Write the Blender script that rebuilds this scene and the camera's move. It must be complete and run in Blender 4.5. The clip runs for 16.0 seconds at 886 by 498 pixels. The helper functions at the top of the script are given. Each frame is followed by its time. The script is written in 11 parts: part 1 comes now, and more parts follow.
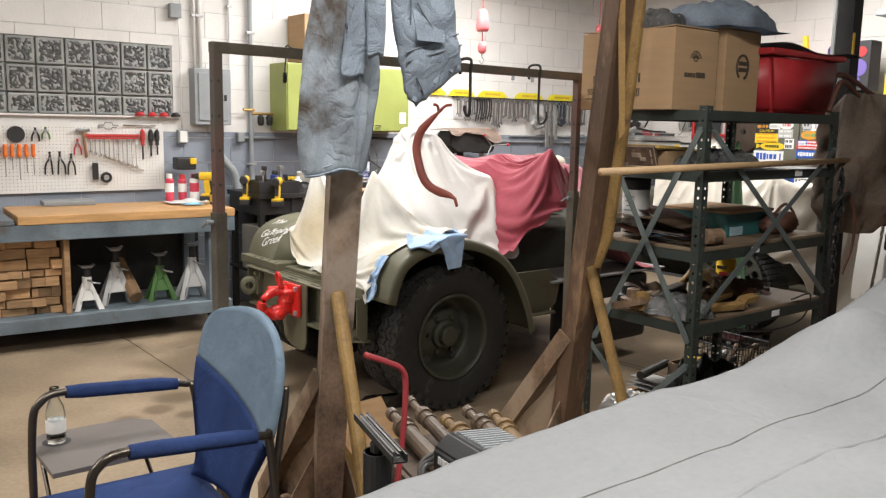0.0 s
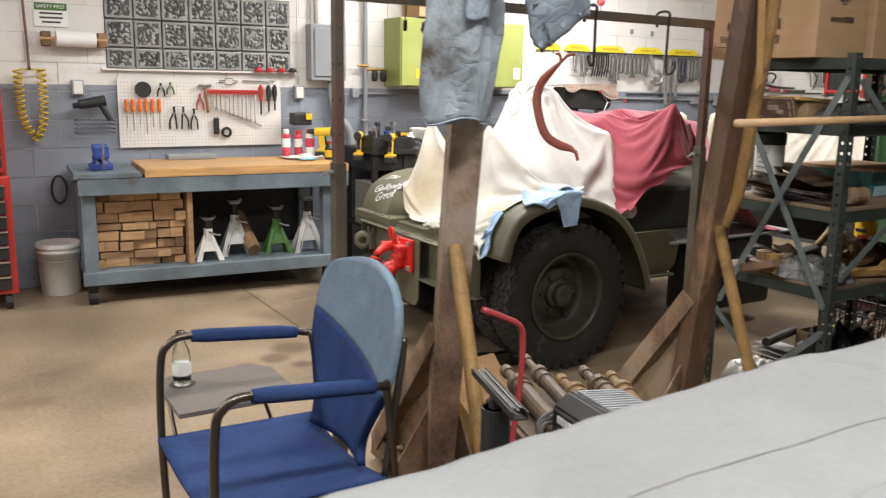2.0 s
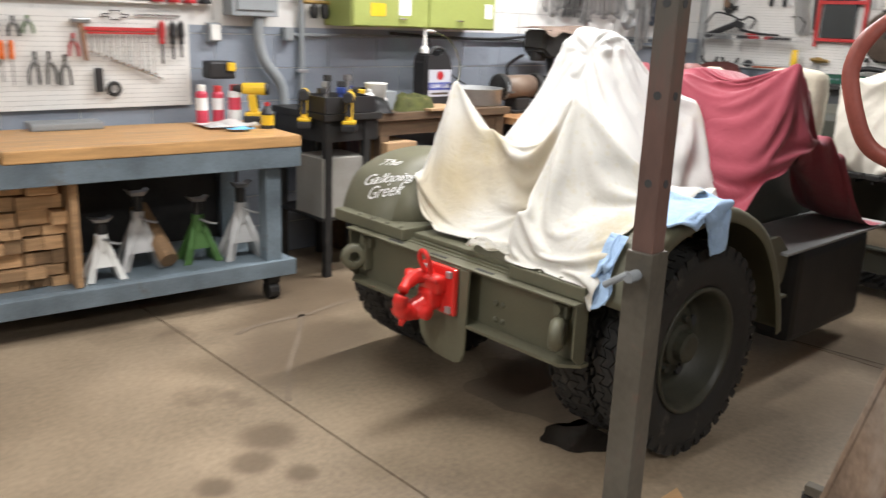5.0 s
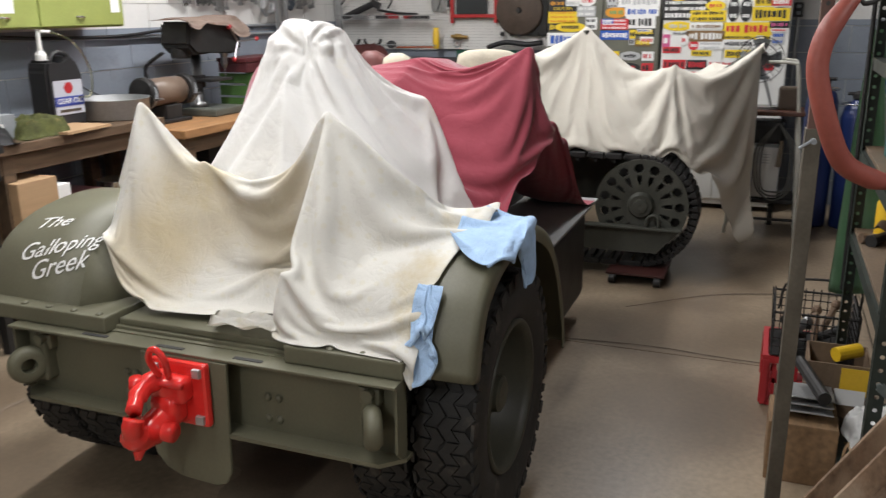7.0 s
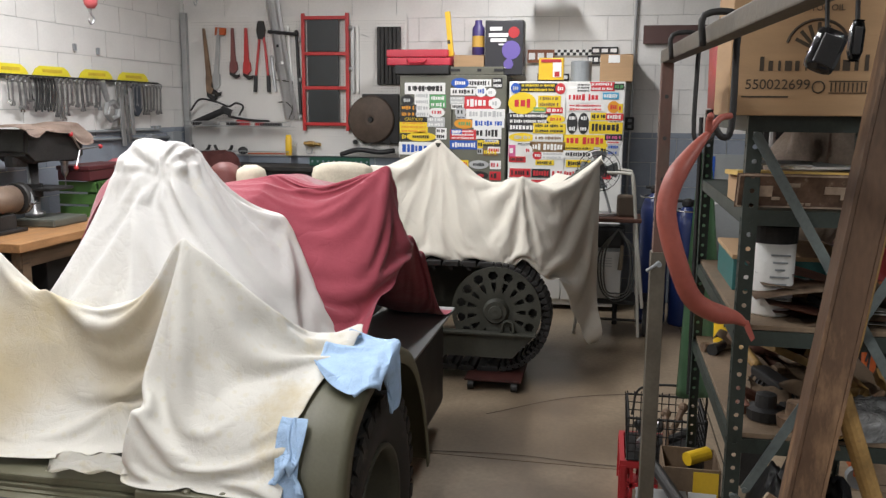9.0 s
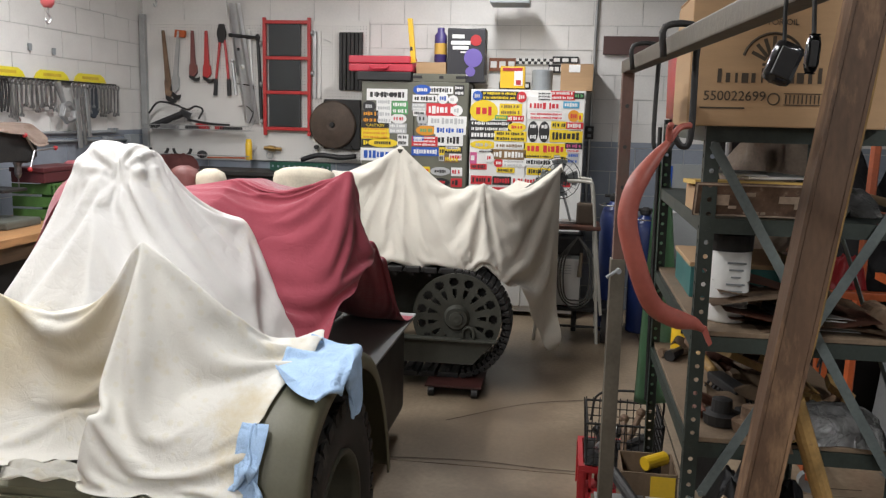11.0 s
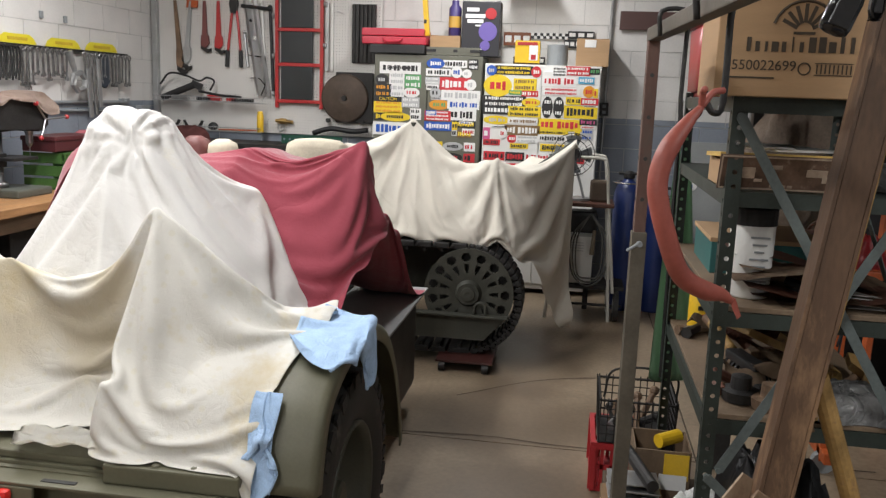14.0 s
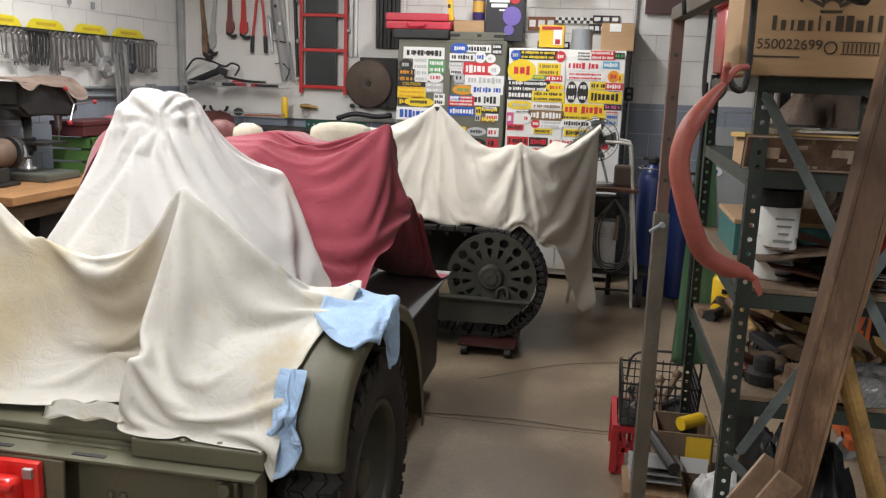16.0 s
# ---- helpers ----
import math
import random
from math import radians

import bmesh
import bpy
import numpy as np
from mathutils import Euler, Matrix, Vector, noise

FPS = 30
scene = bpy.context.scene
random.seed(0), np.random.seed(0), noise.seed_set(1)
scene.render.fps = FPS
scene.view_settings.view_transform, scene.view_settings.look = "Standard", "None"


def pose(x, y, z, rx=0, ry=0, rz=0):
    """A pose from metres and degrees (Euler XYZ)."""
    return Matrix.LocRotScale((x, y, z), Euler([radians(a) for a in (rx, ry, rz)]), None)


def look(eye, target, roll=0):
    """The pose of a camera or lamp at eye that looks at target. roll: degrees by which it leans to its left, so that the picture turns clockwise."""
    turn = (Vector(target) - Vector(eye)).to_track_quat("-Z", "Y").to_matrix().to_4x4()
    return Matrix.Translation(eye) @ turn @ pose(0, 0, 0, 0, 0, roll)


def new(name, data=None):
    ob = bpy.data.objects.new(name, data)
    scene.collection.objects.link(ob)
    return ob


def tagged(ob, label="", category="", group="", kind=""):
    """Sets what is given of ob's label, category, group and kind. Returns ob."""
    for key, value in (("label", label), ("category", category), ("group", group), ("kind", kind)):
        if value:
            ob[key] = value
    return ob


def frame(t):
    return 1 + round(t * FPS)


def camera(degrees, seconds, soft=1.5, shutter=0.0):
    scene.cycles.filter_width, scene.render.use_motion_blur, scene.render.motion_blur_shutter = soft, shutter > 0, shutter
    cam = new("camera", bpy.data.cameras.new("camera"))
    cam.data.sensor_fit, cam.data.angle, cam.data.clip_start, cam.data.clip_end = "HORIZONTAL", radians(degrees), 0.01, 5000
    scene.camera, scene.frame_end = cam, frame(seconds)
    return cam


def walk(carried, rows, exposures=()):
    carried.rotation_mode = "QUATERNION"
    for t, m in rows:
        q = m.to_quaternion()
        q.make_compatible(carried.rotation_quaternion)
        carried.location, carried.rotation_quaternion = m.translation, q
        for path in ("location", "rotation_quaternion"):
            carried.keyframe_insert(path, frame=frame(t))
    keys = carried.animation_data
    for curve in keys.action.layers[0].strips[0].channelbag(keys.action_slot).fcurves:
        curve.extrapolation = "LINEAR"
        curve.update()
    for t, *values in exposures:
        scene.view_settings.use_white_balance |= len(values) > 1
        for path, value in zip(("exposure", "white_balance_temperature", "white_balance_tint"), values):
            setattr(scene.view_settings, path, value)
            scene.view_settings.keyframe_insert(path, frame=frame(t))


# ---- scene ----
cam = camera(55.7, 16.0, soft=1.3, shutter=0.5)
PATH = [
    (0, (0.675, 0.754, 1.566), (1.905, 2.303, 1.273), 1.1),
    (0.5, (0.704, 0.708, 1.576), (1.898, 2.285, 1.275), 0.5),
    (1, (0.78, 0.61, 1.572), (1.834, 2.283, 1.272), -0.1),
    (1.5, (0.778, 0.642, 1.552), (1.796, 2.323, 1.18), 0.2),
    (2, (0.679, 0.834, 1.529), (1.694, 2.512, 1.14), 1.0),
    (2.5, (0.615, 1.045, 1.546), (1.689, 2.68, 1.128), 1.8),
    (3, (0.658, 1.376, 1.537), (1.678, 3.026, 1.048), 2.3),
    (3.2, (0.662, 1.489, 1.563), (1.664, 3.146, 1.064), 3.2),
    (5.3, (0.921, 2.91, 1.549), (2.359, 4.192, 1.011), 2.1),
    (5.5, (0.951, 3.016, 1.551), (2.504, 4.158, 1.018), 2.7),
    (6, (1.107, 3.232, 1.562), (2.702, 4.303, 1.006), 1.0),
    (6.5, (1.216, 3.367, 1.561), (2.893, 4.309, 1.013), -0.1),
    (7, (1.219, 3.56, 1.575), (3.01, 4.259, 1.024), -0.5),
    (7.5, (1.208, 3.639, 1.572), (3.025, 4.264, 1.016), -0.6),
    (8, (1.216, 3.641, 1.574), (3.044, 4.232, 1.017), 0.0),
    (8.5, (1.231, 3.612, 1.645), (3.138, 4.06, 1.244), 0.8),
    (9, (1.238, 3.599, 1.652), (3.174, 3.976, 1.323), 0.5),
    (11.5, (1.227, 3.611, 1.649), (3.183, 3.881, 1.332), 1.7),
    (12, (1.235, 3.618, 1.645), (3.191, 3.882, 1.319), 2.0),
    (12.5, (1.249, 3.62, 1.635), (3.201, 3.895, 1.299), 2.1),
    (13, (1.248, 3.623, 1.634), (3.199, 3.898, 1.291), 2.1),
    (13.5, (1.245, 3.615, 1.626), (3.19, 3.918, 1.273), 1.8),
    (14, (1.259, 3.635, 1.621), (3.203, 3.935, 1.258), 2.1),
    (14.5, (1.258, 3.633, 1.601), (3.185, 4.013, 1.225), 1.8),
    (15, (1.259, 3.626, 1.592), (3.183, 4.007, 1.203), 1.8),
    (15.5, (1.247, 3.626, 1.601), (3.173, 3.996, 1.205), 1.9),
    (16, (1.242, 3.629, 1.604), (3.171, 3.982, 1.21), 2.0),
]
walk(cam, [(t, look(eye, target, roll)) for t, eye, target, roll in PATH],
     [(0, 0.58, 6500, 10), (1.5, 0.62, 6500, 10), (2.0, 0.70, 6500, 10), (2.5, 0.8, 6500, 10), (3.0, 1.1, 6500, 10), (3.3, 1.1, 6450, 10), (5.2, 0.5, 6250, 10), (5.5, 0.38, 6200, 10), (6.2, 0.16, 6200, 10), (7.0, 0.08, 6200, 10), (9.0, 0.10, 6200, 10), (16.0, 0.10, 6300, 10)])

# ---- light ----
world = bpy.data.worlds.new("world")
world.use_nodes = True
world.node_tree.nodes["Background"].inputs[0].default_value = (0.9, 0.95, 1.0, 1)
world.node_tree.nodes["Background"].inputs[1].default_value = 0.008
scene.world = world


def strip_light(x, y, z, length, power, along="x", width=0.16):
    """A fluorescent strip: the light of the tubes, close under the fixture that is built below."""
    data = bpy.data.lights.new("tube_light", "AREA")
    data.shape = "RECTANGLE"
    data.size, data.size_y = (length, width) if along == "x" else (width, length)
    data.energy = power
    data.color = (1.0, 0.965, 0.935)
    ob = new("tube_light", data)
    ob.matrix_world = pose(x, y, z)
    return ob


# third strip follows the bright north wall; the others are unseen, added to balance brightness
LAMPS = [  # x, y, z, length, watts
    (-1.3, 4.6, 3.12, 2.4, 74), (2.9, 5.0, 3.12, 2.4, 54), (5.2, 6.1, 3.12, 2.4, 98), (1.4, 1.3, 3.12, 2.4, 74), (7.2, 4.3, 3.12, 1.2, 42),
]
for lx, ly, lz, ll, lw in LAMPS:
    strip_light(lx, ly, lz - 0.02, ll, lw)

# ---- materials ----
MATS = {}


def mat(name, color, rough=0.6, metal=0.0, var=0.25, scale=6.0, bump=0.15, fine=90.0, second=None, patch=0.0,
        patch_scale=2.0, spec=0.5, coat=0.0, per_object=0.0, sheen=0.0, stretch=(1, 1, 1)):
    """A surface with stains at one scale and grain at another; second: the colour of worn or dirty patches."""
    if name in MATS:
        return MATS[name]
    m = bpy.data.materials.new(name)
    m.use_nodes = True
    n, l = m.node_tree.nodes, m.node_tree.links
    b = n["Principled BSDF"]
    co = n.new("ShaderNodeTexCoord")
    mp = n.new("ShaderNodeMapping")
    mp.inputs["Scale"].default_value = stretch
    l.new(co.outputs["Object"], mp.inputs[0])
    big = n.new("ShaderNodeTexNoise")
    big.inputs["Scale"].default_value, big.inputs["Detail"].default_value = scale, 6
    l.new(mp.outputs[0], big.inputs["Vector"])
    small = n.new("ShaderNodeTexNoise")
    small.inputs["Scale"].default_value, small.inputs["Detail"].default_value = fine, 3
    l.new(mp.outputs[0], small.inputs["Vector"])
    add = n.new("ShaderNodeMath")
    add.operation = "MULTIPLY_ADD"
    add.inputs[1].default_value = 0.4
    l.new(small.outputs["Fac"], add.inputs[0])
    l.new(big.outputs["Fac"], add.inputs[2])
    ramp = n.new("ShaderNodeMapRange")
    ramp.inputs["From Min"].default_value, ramp.inputs["From Max"].default_value = 0.45, 0.95
    ramp.inputs["To Min"].default_value, ramp.inputs["To Max"].default_value = 1 - var, 1 + var
    l.new(add.outputs[0], ramp.inputs["Value"])
    col = n.new("ShaderNodeMix")
    col.data_type, col.blend_type = "RGBA", "MULTIPLY"
    col.inputs["Factor"].default_value = 1.0
    col.inputs["A"].default_value = (*color, 1)
    l.new(ramp.outputs[0], col.inputs["B"])
    out = col.outputs["Result"]
    if second is not None:
        wear = n.new("ShaderNodeTexNoise")
        wear.inputs["Scale"].default_value, wear.inputs["Detail"].default_value = patch_scale, 8
        wear.inputs["Roughness"].default_value = 0.65
        l.new(mp.outputs[0], wear.inputs["Vector"])
        cut = n.new("ShaderNodeMapRange")
        cut.inputs["From Min"].default_value = 0.62 - 0.3 * patch
        cut.inputs["From Max"].default_value = 0.74 - 0.3 * patch
        l.new(wear.outputs["Fac"], cut.inputs["Value"])
        mix = n.new("ShaderNodeMix")
        mix.data_type = "RGBA"
        mix.inputs["B"].default_value = (*second, 1)
        l.new(cut.outputs[0], mix.inputs["Factor"])
        l.new(out, mix.inputs["A"])
        out = mix.outputs["Result"]
    if per_object:
        info = n.new("ShaderNodeObjectInfo")
        r2 = n.new("ShaderNodeMapRange")
        r2.inputs["To Min"].default_value, r2.inputs["To Max"].default_value = 1 - per_object, 1 + per_object
        l.new(info.outputs["Random"], r2.inputs["Value"])
        c2 = n.new("ShaderNodeMix")
        c2.data_type, c2.blend_type = "RGBA", "MULTIPLY"
        c2.inputs["Factor"].default_value = 1.0
        l.new(out, c2.inputs["A"])
        l.new(r2.outputs[0], c2.inputs["B"])
        out = c2.outputs["Result"]
    l.new(out, b.inputs["Base Color"])
    rr = n.new("ShaderNodeMapRange")
    rr.inputs["To Min"].default_value, rr.inputs["To Max"].default_value = max(0.03, rough - 0.12), min(1, rough + 0.12)
    l.new(big.outputs["Fac"], rr.inputs["Value"])
    l.new(rr.outputs[0], b.inputs["Roughness"])
    b.inputs["Metallic"].default_value = metal
    b.inputs["Specular IOR Level"].default_value = spec
    b.inputs["Coat Weight"].default_value = coat
    b.inputs["Sheen Weight"].default_value = sheen
    if bump:
        bp = n.new("ShaderNodeBump")
        bp.inputs["Strength"].default_value, bp.inputs["Distance"].default_value = bump, 0.01
        l.new(add.outputs[0], bp.inputs["Height"])
        l.new(bp.outputs[0], b.inputs["Normal"])
    MATS[name] = m
    return m


def glass(name, color=(1, 1, 1), rough=0.02):
    if name in MATS:
        return MATS[name]
    m = bpy.data.materials.new(name)
    m.use_nodes = True
    b = m.node_tree.nodes["Principled BSDF"]
    b.inputs["Base Color"].default_value = (*color, 1)
    b.inputs["Transmission Weight"].default_value, b.inputs["Roughness"].default_value, b.inputs["IOR"].default_value = 1, rough, 1.46
    MATS[name] = m
    return m


def glow(name, color, strength):
    m = bpy.data.materials.new(name)
    m.use_nodes = True
    b = m.node_tree.nodes["Principled BSDF"]
    b.inputs["Base Color"].default_value = (*color, 1)
    b.inputs["Emission Color"].default_value, b.inputs["Emission Strength"].default_value = (*color, 1), strength
    return m


WALL_WHITE = mat("white wall paint", (0.66, 0.65, 0.625), 0.55, var=0.08, scale=3, bump=0.25, fine=60, second=(0.6, 0.58, 0.53), patch=-0.1)
WALL_GREY = mat("grey wall paint", (0.235, 0.265, 0.31), 0.5, var=0.15, scale=3, bump=0.25, fine=60, second=(0.16, 0.17, 0.19), patch=0.0)
JOINT = mat("mortar", (0.52, 0.52, 0.505), 0.8, var=0.2)
CONCRETE = mat("concrete floor", (0.275, 0.214, 0.146), 0.38, var=0.42, scale=1.2, bump=0.10, fine=40, second=(0.16, 0.12, 0.082), patch=0.18, patch_scale=1.1)
CEILING = mat("ceiling paint", (0.34, 0.34, 0.33), 0.8)
BENCH_BLUE = mat("blue-grey bench paint", (0.13, 0.165, 0.19), 0.55, var=0.35, scale=5, second=(0.10, 0.09, 0.08), patch=0.05, patch_scale=7)
BENCH_WOOD = mat("worn bench top wood", (0.50, 0.29, 0.12), 0.42, var=0.3, scale=4, stretch=(1, 9, 9), second=(0.20, 0.13, 0.075), patch=0.0, patch_scale=1.5)
OLIVE = mat("olive drab paint", (0.122, 0.118, 0.076), 0.5, var=0.15, scale=4, bump=0.06, fine=120, second=(0.075, 0.073, 0.05), patch=0.0)
OLIVE_DARK = mat("dark olive steel", (0.045, 0.047, 0.036), 0.55, var=0.3, scale=6)
RUBBER = mat("tyre rubber", (0.02, 0.0195, 0.018), 0.7, var=0.35, scale=14, second=(0.085, 0.074, 0.06), patch=0.06, patch_scale=10)
SHEET_WHITE = mat("white cotton sheet", (0.70, 0.69, 0.665), 0.9, var=0.05, scale=5, bump=0.25, fine=300, second=(0.68, 0.64, 0.53), patch=0.06, patch_scale=3, spec=0.1, sheen=0.2)
SHEET_RED = mat("faded red sheet", (0.31, 0.062, 0.085), 0.9, var=0.12, scale=5, bump=0.25, fine=300, second=(0.37, 0.105, 0.13), patch=0.0, patch_scale=2, spec=0.1, sheen=0.3)
SHEET_BEIGE = mat("cream jersey sheet", (0.62, 0.59, 0.515), 0.9, var=0.06, scale=4, bump=0.2, fine=250, spec=0.1, sheen=0.2)
COVER_GREY = mat("grey car cover cloth", (0.225, 0.233, 0.237), 0.85, var=0.10, scale=3, bump=0.35, fine=60, spec=0.15)
RAG_BLUE = mat("pale blue cotton rag", (0.38, 0.53, 0.74), 0.9, var=0.15, scale=20, bump=0.3, fine=250, spec=0.1)
DENIM = mat("washed denim", (0.31, 0.365, 0.43), 0.9, var=0.42, scale=7, bump=0.4, fine=260, second=(0.22, 0.245, 0.275), patch=0.06, patch_scale=5, spec=0.1)
PINTLE_RED = mat("glossy red paint", (0.68, 0.028, 0.022), 0.22, var=0.08, bump=0.04, coat=0.4)
RED_PAINT = mat("red enamel", (0.42, 0.03, 0.03), 0.35, var=0.12)
GREEN_CAB = mat("lime green steel", (0.27, 0.31, 0.085), 0.45, var=0.12, scale=3)
STEEL_GREY = mat("grey painted steel", (0.25, 0.27, 0.28), 0.45, var=0.12)
GALV = mat("galvanised steel", (0.42, 0.43, 0.43), 0.4, metal=0.7, var=0.2)
POST_RED = mat("worn red-brown tube paint", (0.125, 0.07, 0.055), 0.5, metal=0.1, var=0.3, scale=8, second=(0.095, 0.082, 0.066), patch=0.40, patch_scale=5, stretch=(1, 1, 0.4))
BROWN_STEEL = mat("grey-brown square tube", (0.105, 0.092, 0.070), 0.5, metal=0.15, var=0.3, scale=8, second=(0.17, 0.065, 0.05), patch=0.06, patch_scale=4)
RUST = mat("rusty brown steel", (0.185, 0.118, 0.072), 0.65, metal=0.1, var=0.6, scale=9, bump=0.45, second=(0.34, 0.255, 0.175), patch=0.36, patch_scale=3.2, stretch=(1, 1, 0.7))
RUST_DARK = mat("dark brown painted steel", (0.105, 0.060, 0.034), 0.6, metal=0.0, var=0.45, scale=5, bump=0.3, second=(0.29, 0.175, 0.095), patch=0.30, patch_scale=6, stretch=(1, 1, 0.3))
RUST_YELLOW = mat("worn yellow paint over rust", (0.29, 0.175, 0.055), 0.65, var=0.4, scale=9, bump=0.3, second=(0.13, 0.075, 0.045), patch=0.25, patch_scale=9)
SHELF_GREEN = mat("dark green-black shelf steel", (0.035, 0.045, 0.038), 0.5, metal=0.2, var=0.3, scale=9)
BRACE = mat("grey-green brace steel", (0.13, 0.155, 0.15), 0.5, metal=0.2, var=0.3, scale=9)
CARDBOARD = mat("brown cardboard", (0.40, 0.26, 0.14), 0.85, var=0.08, scale=5, stretch=(1, 1, 8), bump=0.1)
RED_PLASTIC = mat("red plastic", (0.40, 0.025, 0.03), 0.4, var=0.1)
PEGBOARD = mat("white pegboard", (0.66, 0.65, 0.62), 0.5, var=0.06, bump=0.05)
HOLE = mat("dark hole", (0.05, 0.05, 0.05), 0.9)
NAVY = mat("navy canvas", (0.028, 0.05, 0.14), 0.85, var=0.2, scale=12, bump=0.3, fine=260, spec=0.1)
SLATE = mat("slate-blue canvas", (0.17, 0.235, 0.30), 0.85, var=0.15, scale=12, bump=0.3, fine=260, spec=0.1)
TUBE_DARK = mat("dark bronze tube", (0.10, 0.085, 0.07), 0.3, metal=0.85, var=0.2)
CHROME = mat("bright steel", (0.62, 0.62, 0.60), 0.22, metal=1.0, var=0.15)
TOOL_STEEL = mat("tool steel", (0.33, 0.33, 0.33), 0.35, metal=0.9, var=0.3, scale=20)
BLACK = mat("black plastic", (0.018, 0.018, 0.019), 0.5, var=0.3)
BLACK_STEEL = mat("black iron", (0.03, 0.029, 0.028), 0.55, metal=0.4, var=0.4, scale=9)
WHITE_PLASTIC = mat("white plastic", (0.72, 0.72, 0.69), 0.4, var=0.06, second=(0.5, 0.47, 0.4), patch=-0.05)
YELLOW_PLASTIC = mat("yellow plastic", (0.72, 0.46, 0.02), 0.4, var=0.1)
ORANGE = mat("orange paint", (0.46, 0.095, 0.02), 0.5, var=0.3)
LUMBER = mat("cut lumber", (0.36, 0.22, 0.11), 0.8, var=0.3, scale=8, stretch=(1, 6, 6), per_object=0.55)
GREEN_PAINT = mat("green enamel", (0.06, 0.14, 0.035), 0.45, var=0.2)
TEAL = mat("teal plastic", (0.03, 0.13, 0.125), 0.5, var=0.12)
BLUE = mat("blue enamel", (0.03, 0.06, 0.25), 0.4, var=0.15)
DARK_GLASS = mat("dark patterned glass", (0.05, 0.055, 0.055), 0.09, var=0.3, scale=26, bump=1.6, fine=70, spec=0.8)
GREEN_CLOTH = mat("green cloth", (0.27, 0.41, 0.28), 0.9, var=0.2, scale=5, bump=0.2, fine=250, spec=0.1)
BAG_CLEAR = mat("grey plastic bag", (0.22, 0.22, 0.215), 0.25, var=0.3, scale=20, bump=0.4, fine=60)
PAPER = mat("white paper", (0.76, 0.76, 0.74), 0.8, var=0.05)


def dotted(name, base, dot, size):
    """Cotton printed with small dots."""
    m = mat(name, base, 0.9, var=0.06, scale=5, bump=0.25, fine=300, spec=0.1, sheen=0.2, second=(0.56, 0.48, 0.31), patch=0.22, patch_scale=1.8).copy()
    n, l = m.node_tree.nodes, m.node_tree.links
    b = n["Principled BSDF"]
    src = b.inputs["Base Color"].links[0].from_socket
    co = n.new("ShaderNodeTexCoord")
    vo = n.new("ShaderNodeTexVoronoi")
    vo.inputs["Scale"].default_value, vo.inputs["Randomness"].default_value = size, 0.35
    l.new(co.outputs["Object"], vo.inputs["Vector"])
    cut = n.new("ShaderNodeMapRange")
    cut.inputs["From Min"].default_value, cut.inputs["From Max"].default_value = 0.30, 0.22
    cut.inputs["To Max"].default_value = 0.2
    l.new(vo.outputs["Distance"], cut.inputs["Value"])
    mx = n.new("ShaderNodeMix")
    mx.data_type = "RGBA"
    mx.inputs["B"].default_value = (*dot, 1)
    l.new(cut.outputs[0], mx.inputs["Factor"])
    l.new(src, mx.inputs["A"])
    l.new(mx.outputs["Result"], b.inputs["Base Color"])
    return m


def creased(m, scale, depth, strength=0.6):
    """Adds the relief of soft creases to a cloth."""
    n, l = m.node_tree.nodes, m.node_tree.links
    b = n["Principled BSDF"]
    co = n.new("ShaderNodeTexCoord")
    nz = n.new("ShaderNodeTexNoise")
    nz.inputs["Scale"].default_value, nz.inputs["Detail"].default_value, nz.inputs["Distortion"].default_value = scale, 2.5, 1.2
    l.new(co.outputs["Object"], nz.inputs["Vector"])
    rd = n.new("ShaderNodeMath")
    rd.operation = "SUBTRACT"
    rd.inputs[1].default_value = 0.5
    l.new(nz.outputs["Fac"], rd.inputs[0])
    ab = n.new("ShaderNodeMath")
    ab.operation = "ABSOLUTE"
    l.new(rd.outputs[0], ab.inputs[0])
    pw = n.new("ShaderNodeMath")
    pw.operation = "POWER"
    pw.inputs[1].default_value = 0.6
    l.new(ab.outputs[0], pw.inputs[0])
    bp = n.new("ShaderNodeBump")
    bp.inputs["Strength"].default_value, bp.inputs["Distance"].default_value = strength, depth
    l.new(pw.outputs[0], bp.inputs["Height"])
    if b.inputs["Normal"].links:
        l.new(b.inputs["Normal"].links[0].from_socket, bp.inputs["Normal"])
    l.new(bp.outputs[0], b.inputs["Normal"])
    return m


